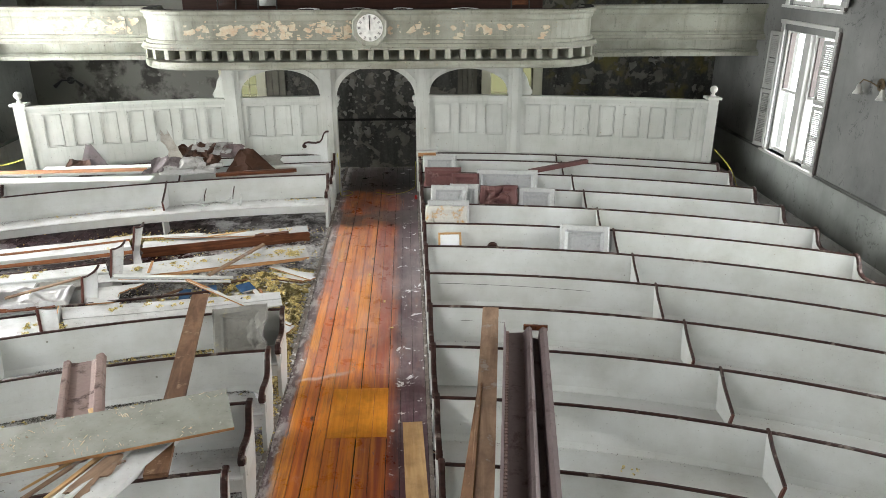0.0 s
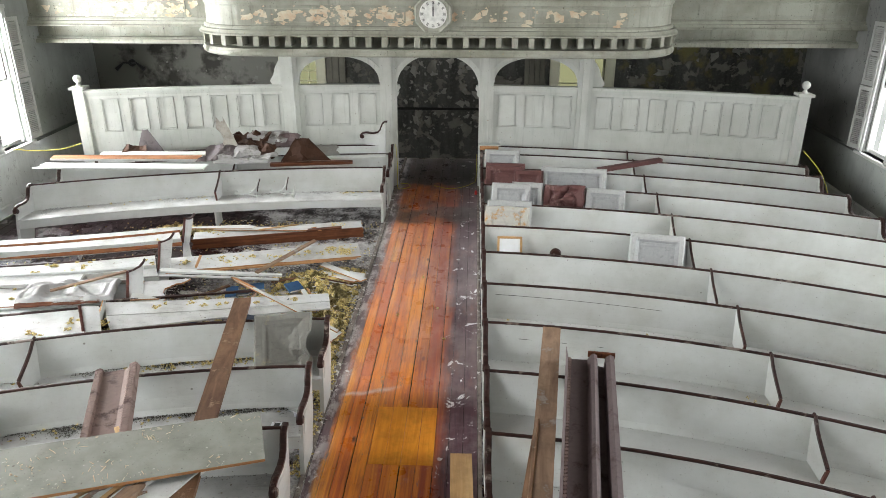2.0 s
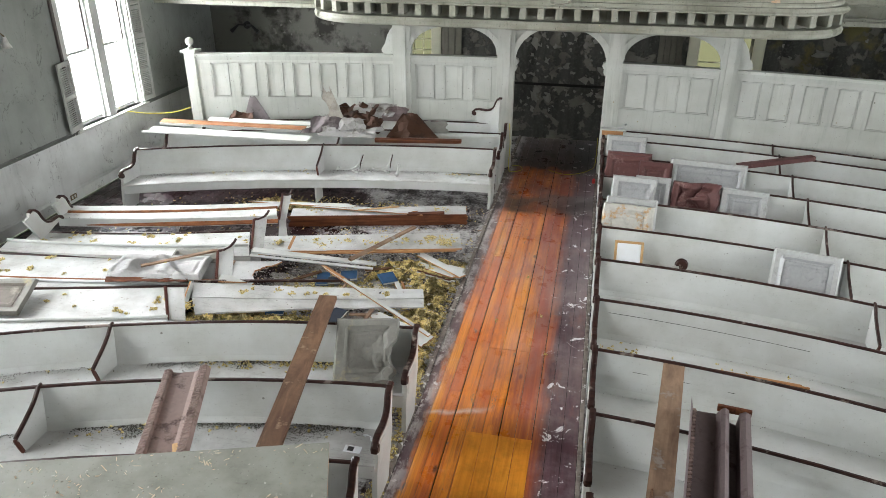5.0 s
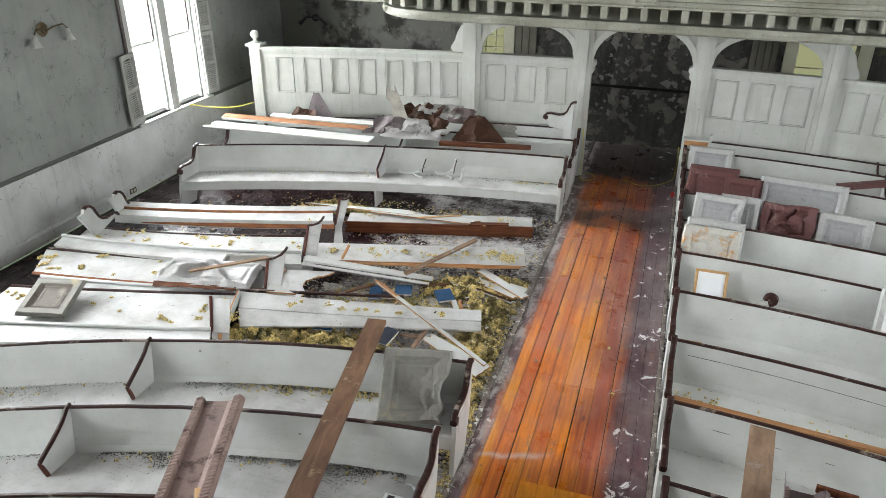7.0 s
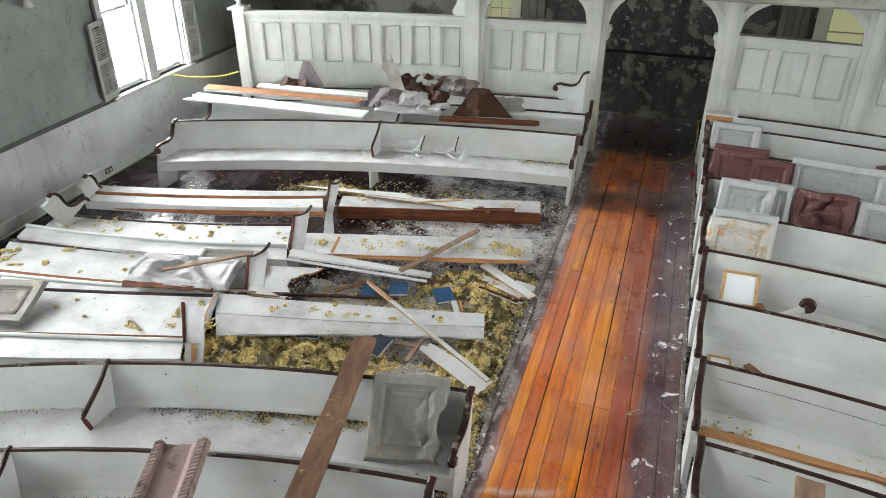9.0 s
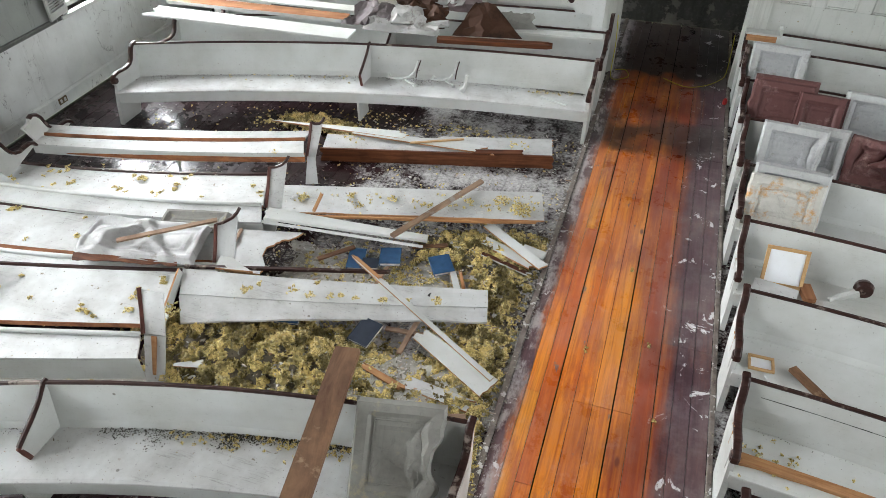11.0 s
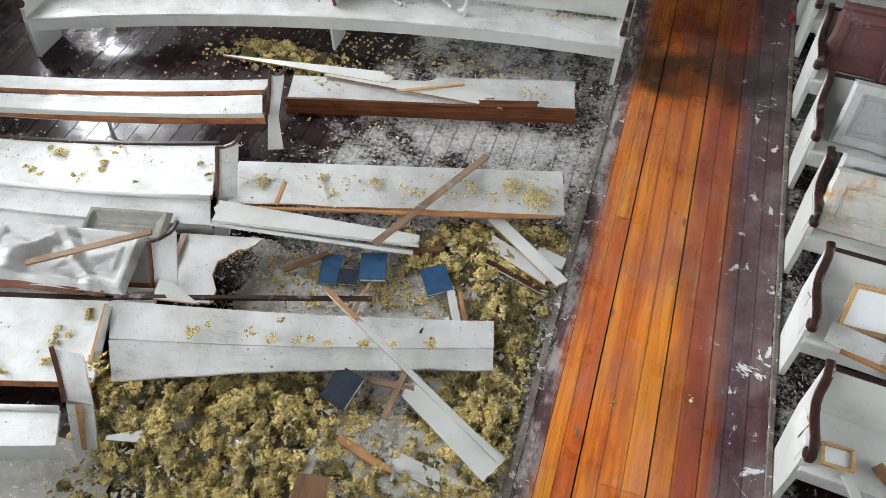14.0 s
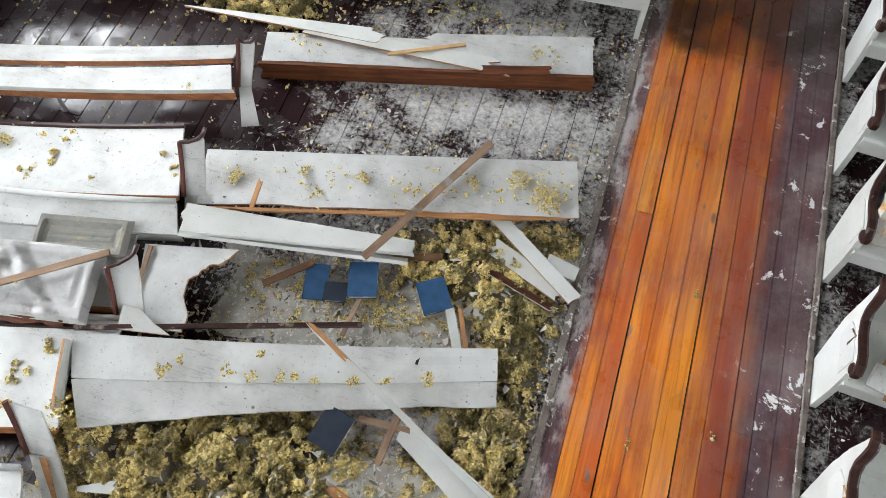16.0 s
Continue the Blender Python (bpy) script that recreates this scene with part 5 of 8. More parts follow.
part("underside", quad_board((-7.6, 10.44, 0.27), (-4.55, 11.19, 0.27), (-4.56, 11.24, 0.355), (-7.6, 10.46, 0.355), 0.012, 0.07, seed=9, k=2), M_TORN, p, "raw brown underside of the seat")
for dx in (-0.06, 0.06):
    part("bracket", tube([(-6.05, 10.82, 0.0), (-6.05, 10.84, 0.14), (-6.05 + dx, 10.88, 0.27)], [0.022, 0.016, 0.014], 6), M_PEW, p, "white forked prop")

WHITE = "broken white painted board with torn edges"
long = thing("long_board", (-3.2, 9.2, 0.2), "long white backrest board lying flat, cracked along its length", "board", "loose boards")
part("upper_strip", quad_board((-4.60, 8.74, 0.325), (-1.90, 9.62, 0.145), (-1.96, 9.84, 0.15), (-4.74, 9.02, 0.36), 0.022, 0.03, seed=3, n=22), M_PEW_DUSTY, long)
part("lower_strip", quad_board((-4.42, 8.47, 0.27), (-1.86, 9.46, 0.12), (-1.90, 9.61, 0.137), (-4.60, 8.73, 0.317), 0.022, -0.035, 0.02, seed=5, n=22), M_PEW_DUSTY, long, "strip split off along a crack")
part("nail_hole", box((-2.47, 9.55, 0.178), (-2.45, 9.68, 0.186)), M_SHADOW, long)
loose_board("rail_piece", (-4.74, 9.05, 0.36), (-2.9, 9.69, 0.25), 0.032, 0.03, M_RAIL, "dark rail broken off a pew", "rail", 0, seed=4)


def torn_outline(rng, a, b, n, depth):
    """Points from a to b (both left out) that zigzag like split wood."""
    a, b = Vector(a), Vector(b)
    side = Vector((-(b - a).y, (b - a).x, 0)).normalized()
    return [a.lerp(b, (i + 0.5) / n) + side * rng.uniform(-depth, depth) for i in range(n)]


def plate(name, outline, thick, material, label, edges=M_BREAK, category="board"):
    """A flat board with any outline, given by its top corners."""
    bm = bmesh.new()
    top = [bm.verts.new(p) for p in outline]
    low = [bm.verts.new(Vector(p) - Vector((0, 0, thick))) for p in outline]
    bmesh.ops.triangulate(bm, faces=[bm.faces.new(top), bm.faces.new(low[::-1])])
    for i in range(len(top)):
        k = (i + 1) % len(top)
        bm.faces.new((top[i], low[i], low[k], top[k]))
    ob = part(name, bm, material)
    edge_material(ob, edges, lambda c, n: abs(n.z) < 0.5)
    return tagged(ob, label, category, "loose boards")


srng = random.Random(12)
rim = [(-4.62, 9.79, 0.29), (-3.95, 9.95, 0.285), (-3.99, 9.86, 0.285)]
rim += torn_outline(srng, (-3.99, 9.86, 0.285), (-4.19, 9.66, 0.28), 9, 0.022)
rim += [(-4.20, 9.63, 0.28), (-4.175, 9.50, 0.28), (-4.085, 9.39, 0.275)] + torn_outline(srng, (-4.085, 9.39, 0.275), (-4.07, 9.27, 0.27), 4, 0.015)
rim += [(-4.07, 9.26, 0.27), (-4.42, 9.20, 0.28)]
plate("stub_board", rim, 0.022, M_PEW_DUSTY, "jagged white stub of a pew back with a torn bite")
loose_board("batten", (-4.47, 9.26, 0.305), (-4.56, 9.78, 0.31), 0.03, 0.02, M_PLANK_GREY, "grey batten down a broken pew back", "batten", 0, seed=14)
plate("seat_fragment", [(-4.50, 9.30, 0.36), (-4.38, 9.31, 0.355), (-4.24, 9.245, 0.35), (-4.10, 9.20, 0.345), (-4.46, 9.13, 0.355)], 0.02, M_PEW, "white curved scrap of a pew seat")
loose_board("long_board", (-4.50, 10.46, 0.24), (-1.72, 11.20, 0.24), 0.47, 0.024, M_PEW_DUSTY, "long white backrest board lying flat, strewn with plaster", "board", 3, M_BREAK, n=22, k=5, edge=0.03, seed=21)
loose_board("torn_edge", (-4.38, 10.215, 0.215), (-1.75, 10.945, 0.205), 0.03, 0.028, M_BREAK, "torn orange edge of a fallen board", "board", 0, seed=22, edge=0.03, jag=(0.05, 0.02))
loose_board("snapped_board", (-4.42, 10.04, 0.36), (-2.76, 10.40, 0.15), 0.27, 0.026, M_PEW, "snapped white seat board sagging to the floor", "board", -14, jag=(0.02, 0.02), seed=23, taper=(1.0, 0.5), n=16)
loose_board("snapped_board", (-4.40, 9.93, 0.335), (-2.78, 10.29, 0.128), 0.06, 0.03, M_PEW, "white apron strip hanging from a snapped seat", "board", -40, seed=24)
loose_board("lath", (-3.06, 10.16, 0.30), (-2.45, 11.36, 0.32), 0.055, 0.028, M_PLANK_GREY, "weathered lath lying across a fallen board", "lath", 12, seed=25)
loose_board("splinter", (-4.0, 10.30, 0.30), (-3.97, 10.46, 0.42), 0.035, 0.015, M_BREAK, "short splinter of orange wood", "splinter", 0, seed=26, jag=(0.01, 0.02))

# the upturned seat beyond
loose_board("upturned_board", (-4.57, 11.66, 0.085), (-1.83, 12.34, 0.085), 0.17, 0.03, M_RAW, "upturned pew seat showing its raw brown underside", "board", 84, seed=31, edge=0.02, jag=(0.03, 0.02), n=18)
loose_board("fallen_board", (-4.62, 11.86, 0.14), (-1.88, 12.52, 0.14), 0.30, 0.022, M_PEW_DUSTY, "white board lying with splits along its grain", "board", 3, M_BREAK, seed=32, edge=0.02, n=18)
loose_board("fallen_board", (-3.3, 12.36, 0.12), (-1.92, 12.74, 0.11), 0.13, 0.022, M_PEW_DUSTY, WHITE, "board", 2, M_BREAK, seed=33, jag=(0.08, 0.02))
loose_board("fallen_board", (-4.35, 12.10, 0.19), (-2.62, 12.20, 0.19), 0.15, 0.02, M_PEW, WHITE, "board", 5, M_BREAK, seed=34, jag=(0.05, 0.12), taper=(0.55, 1.0))
loose_board("splinter", (-5.45, 12.03, 0.20), (-3.72, 12.20, 0.20), 0.15, 0.02, M_PEW, "long white board torn to a point", "board", 4, M_BREAK, seed=35, taper=(0.08, 1.0), jag=(0.0, 0.1))
loose_board("lath", (-3.55, 12.03, 0.22), (-2.95, 12.33, 0.21), 0.03, 0.015, M_PINE, "thin pale lath on white boards", "lath", 0, seed=36)
loose_board("splinter", (-2.75, 12.12, 0.19), (-2.2, 12.28, 0.19), 0.09, 0.02, M_RAW, "brown broken end of a board", "splinter", 0, seed=37, jag=(0.02, 0.04))

# loose boards by the aisle
loose_board("fallen_board", (-2.39, 9.10, 0.14), (-1.65, 8.74, 0.08), 0.23, 0.02, M_PEW, "white board with a nail hole and a torn corner", "board", 6, M_BREAK, seed=41, jag=(0.04, 0.02), taper=(0.62, 1.0))
loose_board("lath", (-3.14, 9.50, 0.50), (-1.64, 8.80, 0.13), 0.045, 0.022, M_PEW, "thin white batten with a raw split end", "lath", 10, M_BREAK, seed=42, jag=(0.06, 0.0))
loose_board("lath", (-3.17, 9.515, 0.52), (-2.86, 9.37, 0.452), 0.03, 0.012, M_BREAK, "raw orange split of a batten", "splinter", 10, seed=43, jag=(0.04, 0.04))
loose_board("fallen_board", (-2.24, 10.84, 0.14), (-1.53, 10.37, 0.11), 0.11, 0.02, M_PEW, WHITE, "board", 4, M_BREAK, seed=44, jag=(0.02, 0.01))
loose_board("fallen_board", (-2.18, 10.60, 0.10), (-1.62, 10.39, 0.08), 0.15, 0.02, M_PEW, WHITE, "board", -6, M_BREAK, seed=45, jag=(0.05, 0.05))
loose_board("fallen_board", (-1.80, 10.62, 0.10), (-1.56, 10.58, 0.08), 0.12, 0.02, M_PEW, WHITE, "board", 0, seed=46)
loose_board("splinter", (-2.28, 10.44, 0.10), (-1.66, 10.27, 0.07), 0.05, 0.02, M_RAW, "brown broken lath by the aisle", "splinter", 0, M_PEW, seed=47, jag=(0.03, 0.03))
loose_board("lath", (-2.38, 10.05, 0.09), (-2.16, 9.62, 0.08), 0.065, 0.02, M_PEW, WHITE, "lath", 0, M_BREAK, seed=48)
loose_board("splinter", (-2.30, 10.06, 0.09), (-2.12, 9.66, 0.09), 0.03, 0.02, M_BREAK, "split orange lath in wool", "splinter", 0, seed=49, jag=(0.05, 0.02))
loose_board("lath", (-2.46, 9.35, 0.13), (-2.50, 8.85, 0.11), 0.045, 0.02, M_PLANK_GREY, "grey weathered lath in rubble", "lath", 0, seed=50)
loose_board("lath", (-2.72, 9.10, 0.11), (-2.34, 9.12, 0.12), 0.045, 0.02, M_PLANK_GREY, "grey weathered lath in rubble", "lath", 0, seed=51)
loose_board("splinter", (-4.30, 8.12, 0.12), (-4.02, 8.22, 0.12), 0.10, 0.015, M_PEW, WHITE, "board", 5, M_BREAK, seed=52, taper=(0.3, 1.0))
loose_board("fallen_board", (-2.35, 8.60, 0.07), (-1.78, 8.52, 0.07), 0.13, 0.02, M_PEW_DUSTY, WHITE, "board", 0, M_BREAK, seed=53, jag=(0.06, 0.06))
loose_board("splinter", (-2.75, 8.62, 0.12), (-2.35, 8.50, 0.11), 0.06, 0.02, M_BREAK, "split orange lath in wool", "splinter", 0, seed=54, jag=(0.05, 0.05))
loose_board("lath", (-2.3, 8.22, 0.08), (-1.75, 8.40, 0.08), 0.05, 0.02, M_PLANK_GREY, "grey weathered lath in rubble", "lath", 0, seed=55)
loose_board("splinter", (-2.9, 10.30, 0.09), (-2.55, 10.42, 0.10), 0.05, 0.02, M_PLANK, "short brown lath in rubble", "splinter", 0, seed=56)
loose_board("splinter", (-3.75, 9.82, 0.09), (-3.45, 10.08, 0.12), 0.05, 0.02, M_PLANK, "short brown lath in rubble", "splinter", 0, seed=57)
loose_board("splinter", (-3.05, 9.62, 0.08), (-3.02, 9.95, 0.09), 0.03, 0.02, M_PLANK_GREY, "grey weathered lath in rubble", "splinter", 0, seed=58)
loose_board("lath", (-5.46, 9.05, 0.50), (-4.66, 9.57, 0.56), 0.045, 0.022, M_PLANK_GREY, "grey-brown lath lying on crumpled tin", "lath", 8, seed=59)
loose_board("upright_sliver", (-4.60, 8.52, 0.30), (-4.72, 8.96, 0.38), 0.09, 0.02, M_PEW, "white upright strip with torn brown side", "board", 80, M_BREAK, seed=60)

# ---- planks laid over the standing pews ----
loose_board("plank", (-2.57, 8.09, 0.93), (-2.05, 4.75, 0.93), 0.185, 0.045, M_PLANK, "long brown plank with nail stubs lying across pew tops", "plank", 0, seed=61, n=20)
loose_board("painted_board", (-1.63, 5.53, 1.02), (-4.35, 4.62, 1.06), 0.64, 0.026, M_FLAKED, "wide grey-white painted board with flaking paint across the pews", "plank", 0, M_BREAK, seed=62, n=20, edge=0.0)
loose_board("plank", (0.915, 7.57, 0.925), (0.40, 3.6, 0.925), 0.185, 0.04, M_PLANK_GREY, "weathered plank lying across pew tops", "plank", 0, seed=63, n=20)
loose_board("plank", (0.64, 5.95, 0.93), (0.26, 3.6, 0.92), 0.13, 0.03, M_PLANK, "narrow split plank across pew tops", "plank", 20, M_PINE, seed=64, n=16, taper=(0.3, 1.0))
loose_board("plank", (-0.02, 6.24, 0.30), (0.06, 3.4, 0.36), 0.20, 0.04, M_PINE, "pale new pine plank propped along the aisle", "plank", 0, seed=65)
loose_board("slat", (-2.88, 5.60, 1.0), (-2.62, 5.20, 1.02), 0.04, 0.02, M_PINE, "short pale slat on a tin cornice", "slat", 0, seed=66)


def cornice(name, a, b, profile, material, label, width=1.0):
    """A length of pressed tin cornice: an open bent profile (y, z) with thickness, swept from a to b, with an egg band."""
    a, b = Vector(a), Vector(b)
    length = (b - a).length
    t = 0.004
    low = [(y, z - t) for y, z in profile][::-1]
    ring = list(profile) + low
    n = 40
    rings = [[(length * (i / n - 0.5), y, z) for y, z in ring] for i in range(n + 1)]
    ob = thing(name, (a + b) / 2, label, "tin cornice", "pressed tin cornices")
    ob.matrix_basis = along(a, b)
    body = new("sheet", mesh_of(loft(bmesh.new(), rings), "sheet", material))
    body.parent = ob
    return ob, length


def egg_band(parent, length, y, z, pitch, w, material):
    bm = bmesh.new()
    n = int(length / pitch)
    for i in range(n):
        x = -length / 2 + pitch * (i + 0.5)
        add_box(bm, (-pitch * 0.36, -w / 2, 0.0), (pitch * 0.30, w / 2, 0.016), Matrix.Translation((x, y, z)) @ Matrix.Rotation(0.5, 4, "Z"))
    o = new("egg_band", mesh_of(bm, "egg_band", material))
    tagged(o, "pressed leaf pattern", kind="stuff")
    o.parent = parent


prof = [(-0.20, 0.02), (-0.19, 0.05), (-0.13, 0.055), (-0.12, 0.02), (-0.06, 0.012), (0.06, 0.012), (0.10, 0.03), (0.11, 0.065), (0.18, 0.07), (0.20, 0.03)]
c1, l1 = cornice("tin_cornice", (-3.30, 6.52, 0.945), (-2.72, 4.9, 0.945), prof, M_TIN_BROWN, "brown pressed-tin cornice with leaf bands lying across pews")
egg_band(c1, l1, -0.16, 0.047, 0.034, 0.05, M_TIN_BROWN)
egg_band(c1, l1, 0.145, 0.063, 0.034, 0.06, M_TIN_BROWN)
prof = [(-0.24, 0.16), (-0.21, 0.02), (-0.18, 0.01), (-0.03, 0.02), (0.0, 0.08), (0.03, 0.10), (0.06, 0.08), (0.075, -0.04), (0.13, -0.05), (0.14, 0.07), (0.18, 0.10), (0.22, 0.085), (0.23, 0.0)]
c2, l2 = cornice("tin_cornice", (1.22, 6.88, 0.955), (0.74, 3.4, 0.955), prof, M_TIN_DEEP, "long maroon sheet-metal cornice lying across pews")
egg_band(c2, l2, -0.20, 0.018, 0.045, 0.03, M_TIN_BROWN)
bm = box((-0.015, -0.03, 0.05), (0.015, 0.23, 0.11), 0.004)
o = new("end_cap", mesh_of(bm, "end_cap", M_RAW))
o.parent = c2
o.matrix_basis = Matrix.Translation((-l2 / 2 - 0.01, 0, 0))
prof = [(-0.22, 0.0), (-0.20, 0.03), (0.02, 0.035), (0.04, 0.055), (0.07, 0.055), (0.08, 0.035), (0.11, 0.035), (0.12, 0.06), (0.15, 0.06), (0.17, 0.02)]
c3, l3 = cornice("cornice_piece", (-2.62, 4.30, 0.93), (-2.16, 5.35, 0.93), prof, M_PEW_DUSTY, "white moulded wooden cornice piece lying on pews")
for k, (xa, ya, xb, yb, w, mt) in enumerate(((-2.83, 4.45, -2.52, 4.98, 0.045, M_PINE), (-2.74, 4.42, -2.44, 4.95, 0.03, M_PLANK), (-2.92, 4.50, -2.60, 5.05, 0.03, M_PLANK_GREY), (-2.70, 4.40, -2.55, 4.86, 0.05, M_PLANK), (-3.00, 4.62, -2.66, 5.0, 0.025, M_PINE), (-2.98, 4.42, -2.72, 4.85, 0.035, M_PLANK_GREY))):
    loose_board("slat", (xa, ya, 0.93 + 0.02 * (k % 3)), (xb, yb, 0.99 - 0.015 * (k % 2)), w, 0.02, mt, "split slat in a bundle across pew tops", "slat", 15 * k, seed=90 + k, jag=(0.04, 0.06), taper=(0.7, 1.0))
loose_board("torn_edge", (-2.62, 4.46, 0.96), (-2.40, 4.92, 0.985), 0.14, 0.03, M_PLANK_GREY, "ragged rotten board end among split slats", "board", 10, seed=97, jag=(0.1, 0.06), edge=0.08)


def torn_sheet(a, b, c, d, seed, crush=0.09, nu=8, nv=6, bite=0.22):
    """A ripped, folded sheet of tin between four corners: hard facets, ragged rim."""
    rng = random.Random(seed)
    a, b, c, d = (Vector(p) for p in (a, b, c, d))
    nrm = (b - a).cross(d - a).normalized()
    grid = []
    for j in range(nv + 1):
        row = []
        for i in range(nu + 1):
            u, v = i / nu, j / nv
            if 0 < i < nu:
                u += rng.uniform(-0.38, 0.38) / nu
            if 0 < j < nv:
                v += rng.uniform(-0.38, 0.38) / nv
            if j == nv:
                v -= rng.uniform(0, bite)
            if i in (0, nu):
                u += rng.uniform(0, bite * 0.6) * (1 if i == 0 else -1)
            p = a.lerp(b, u).lerp(d.lerp(c, u), v)
            ridge = 1 - 2.6 * abs(noise.noise(p * 3.0 + Vector((seed * 3.1, 0, 0))))
            p = p + nrm * crush * (ridge + 0.3 * noise.noise(p * 6.0) + rng.uniform(-0.10, 0.10))
            row.append(p)
        grid.append(row)
    bm = bmesh.new()
    top = [[bm.verts.new(p) for p in row] for row in grid]
    low = [[bm.verts.new(p - nrm * 0.004) for p in row] for row in grid]
    for j in range(nv):
        for i in range(nu):
            q = ((j, i), (j, i + 1), (j + 1, i + 1), (j + 1, i))
            cut = ((0, 1, 2), (0, 2, 3)) if rng.random() < 0.5 else ((0, 1, 3), (1, 2, 3))
            for t in cut:
                bm.faces.new([top[q[k][0]][q[k][1]] for k in t])
                bm.faces.new([low[q[k][0]][q[k][1]] for k in reversed(t)])
    rim = [(0, i) for i in range(nu)] + [(j, nu) for j in range(nv)] + [(nv, i) for i in range(nu, 0, -1)] + [(j, 0) for j in range(nv, 0, -1)]
    for p, q in zip(rim, rim[1:] + rim[:1]):
        bm.faces.new((top[p[0]][p[1]], low[p[0]][p[1]], low[q[0]][q[1]], top[q[0]][q[1]]))
    return bm


def sheet_bm(w, h, shape, nu=28, nv=24, t=0.003):
    """A thin sheet; shape(u, v) gives its offset (x, y, z) at u, v in 0..1."""
    bm = bmesh.new()
    top, bot = [], []
    for j in range(nv + 1):
        a, b = [], []
        for i in range(nu + 1):
            u, v = i / nu, j / nv
            dx, dy, dz = shape(u, v)
            p = Vector((u * w + dx, v * h + dy, dz))
            a.append(bm.verts.new(p))
            b.append(bm.verts.new(p - Vector((0, 0, t))))
        top.append(a)
        bot.append(b)
    for j in range(nv):
        for i in range(nu):
            bm.faces.new((top[j][i], top[j][i + 1], top[j + 1][i + 1], top[j + 1][i]))
            bm.faces.new((bot[j][i], bot[j + 1][i], bot[j + 1][i + 1], bot[j][i + 1]))
    for j in range(nv):
        bm.faces.new((top[j][0], top[j + 1][0], bot[j + 1][0], bot[j][0]))
        bm.faces.new((top[j][nu], bot[j][nu], bot[j + 1][nu], top[j + 1][nu]))
    for i in range(nu):
        bm.faces.new((top[0][i], bot[0][i], bot[0][i + 1], top[0][i + 1]))
        bm.faces.new((top[nv][i], top[nv][i + 1], bot[nv][i + 1], bot[nv][i]))
    return bm


def pressed(w, h, seed, crumple=0.0, where=(1.0, 0.5), depth=0.032, border=0.085):
    """The relief of a pressed tin coffer: rolled rim, sunk field, raised inner line; crumpled about one spot."""
    def shape(u, v):
        d = min(u * w, (1 - u) * w, v * h, (1 - v) * h)
        z = 0.0
        if d < 0.02:
            z = -0.012
        elif d < border:
            z = depth
        elif d < border + 0.035:
            z = depth * (1 - (d - border) / 0.035)
        elif border + 0.07 < d < border + 0.10:
            z = 0.006
        n1 = noise.noise((u * 2.3 + seed, v * 2.3, seed * 0.7))
        n2 = noise.noise((u * 6 + seed, v * 6, 5.0 + seed))
        z += 0.008 * n1
        dx = dy = 0.0
        if crumple:
            q = math.exp(-(((u - where[0]) / 0.42) ** 2 + ((v - where[1]) / 0.5) ** 2))
            z += crumple * q * (0.9 * abs(n1) * 2.2 + 0.55 * n2 + 0.35)
            dx = -crumple * q * (0.5 + 0.8 * n2)
            dy = crumple * q * 0.7 * n1
        return dx, dy, z
    return shape


def tin_panel(bl, br, tl, material, label, seed, crumple=0.0, where=(1.0, 0.5), border=0.09, name="ceiling_tin", rim=None):
    bl, br, tl = Vector(bl), Vector(br), Vector(tl)
    x = (br - bl).normalized()
    y = tl - bl
    z = x.cross(y).normalized()
    yy = z.cross(x)
    m = Matrix((x, yy, z)).transposed().to_4x4()
    m.translation = bl
    w, h = (br - bl).length, y.dot(yy)
    relief = pressed(w, h, seed, crumple, where, border=border)
    ob = part(name, sheet_bm(w, h, relief), material, at=m, smooth=False)
    if material == M_TIN or rim:
        edge_material(ob, rim or M_TIN_PALE, lambda c, n: min(c.x, w - c.x, c.y, h - c.y) < border)
    for inset, r in ((0.012, 0.009), (border + 0.05, 0.006)):
        if min(w, h) < 2.4 * inset + 0.1:
            continue
        u0, v0 = inset / w, inset / h
        loop = [(u0 + (1 - 2 * u0) * k / 14, v0) for k in range(14)] + [(1 - u0, v0 + (1 - 2 * v0) * k / 14) for k in range(14)]
        loop += [(1 - u0 - (1 - 2 * u0) * k / 14, 1 - v0) for k in range(14)] + [(u0, 1 - v0 - (1 - 2 * v0) * k / 14) for k in range(15)]
        pts = []
        for u, v in loop:
            dx, dy, dz = relief(u, v)
            pts.append((u * w + dx, v * h + dy, dz + r * 0.4))
        part("bead", tube(pts, r, 5), material, ob, at=m)
    return tagged(ob, label, "tin panel", "pressed tin ceiling panels")


def leaning(row, x0, x1, material, label, seed, top=0.95, foot=0.27, head=0.04, turn=0.0, **kw):
    """A panel that stands on the seat of a row and leans on its back."""
    y = 5.83 + 0.975 * row
    r = radius(0.215, y)
    ya, yb = bend(x0, r), bend(x1, r)
    lean = Vector((0, foot - head, top - 0.455))
    a = Vector((x0, ya - foot, 0.455))
    b = Vector((x1, yb - foot + turn, 0.455))
    return tin_panel(a, b, a + lean, material, label, seed, **kw)


GREY = "grey pressed-tin ceiling panel leaning on a pew"
leaning(9, 0.26, 0.95, M_TIN, GREY, 1.3, top=0.98)
leaning(8, 0.28, 0.98, M_TIN_RED, "maroon pressed-tin panels leaning on a pew", 2.1, top=1.0, crumple=0.06, where=(0.3, 0.3))
leaning(8, 0.27, 0.95, M_TIN_RED, "maroon pressed-tin panel leaning on a pew", 2.7, top=0.97, foot=0.33, head=0.10)
leaning(8, 0.76, 1.30, M_TIN_RED, "maroon pressed-tin panel leaning on a pew", 3.3, top=0.92, foot=0.42, head=0.17)
leaning(8, 1.26, 2.42, M_TIN, "wide grey pressed-tin panel leaning on a pew", 4.2, top=0.97, crumple=0.02)
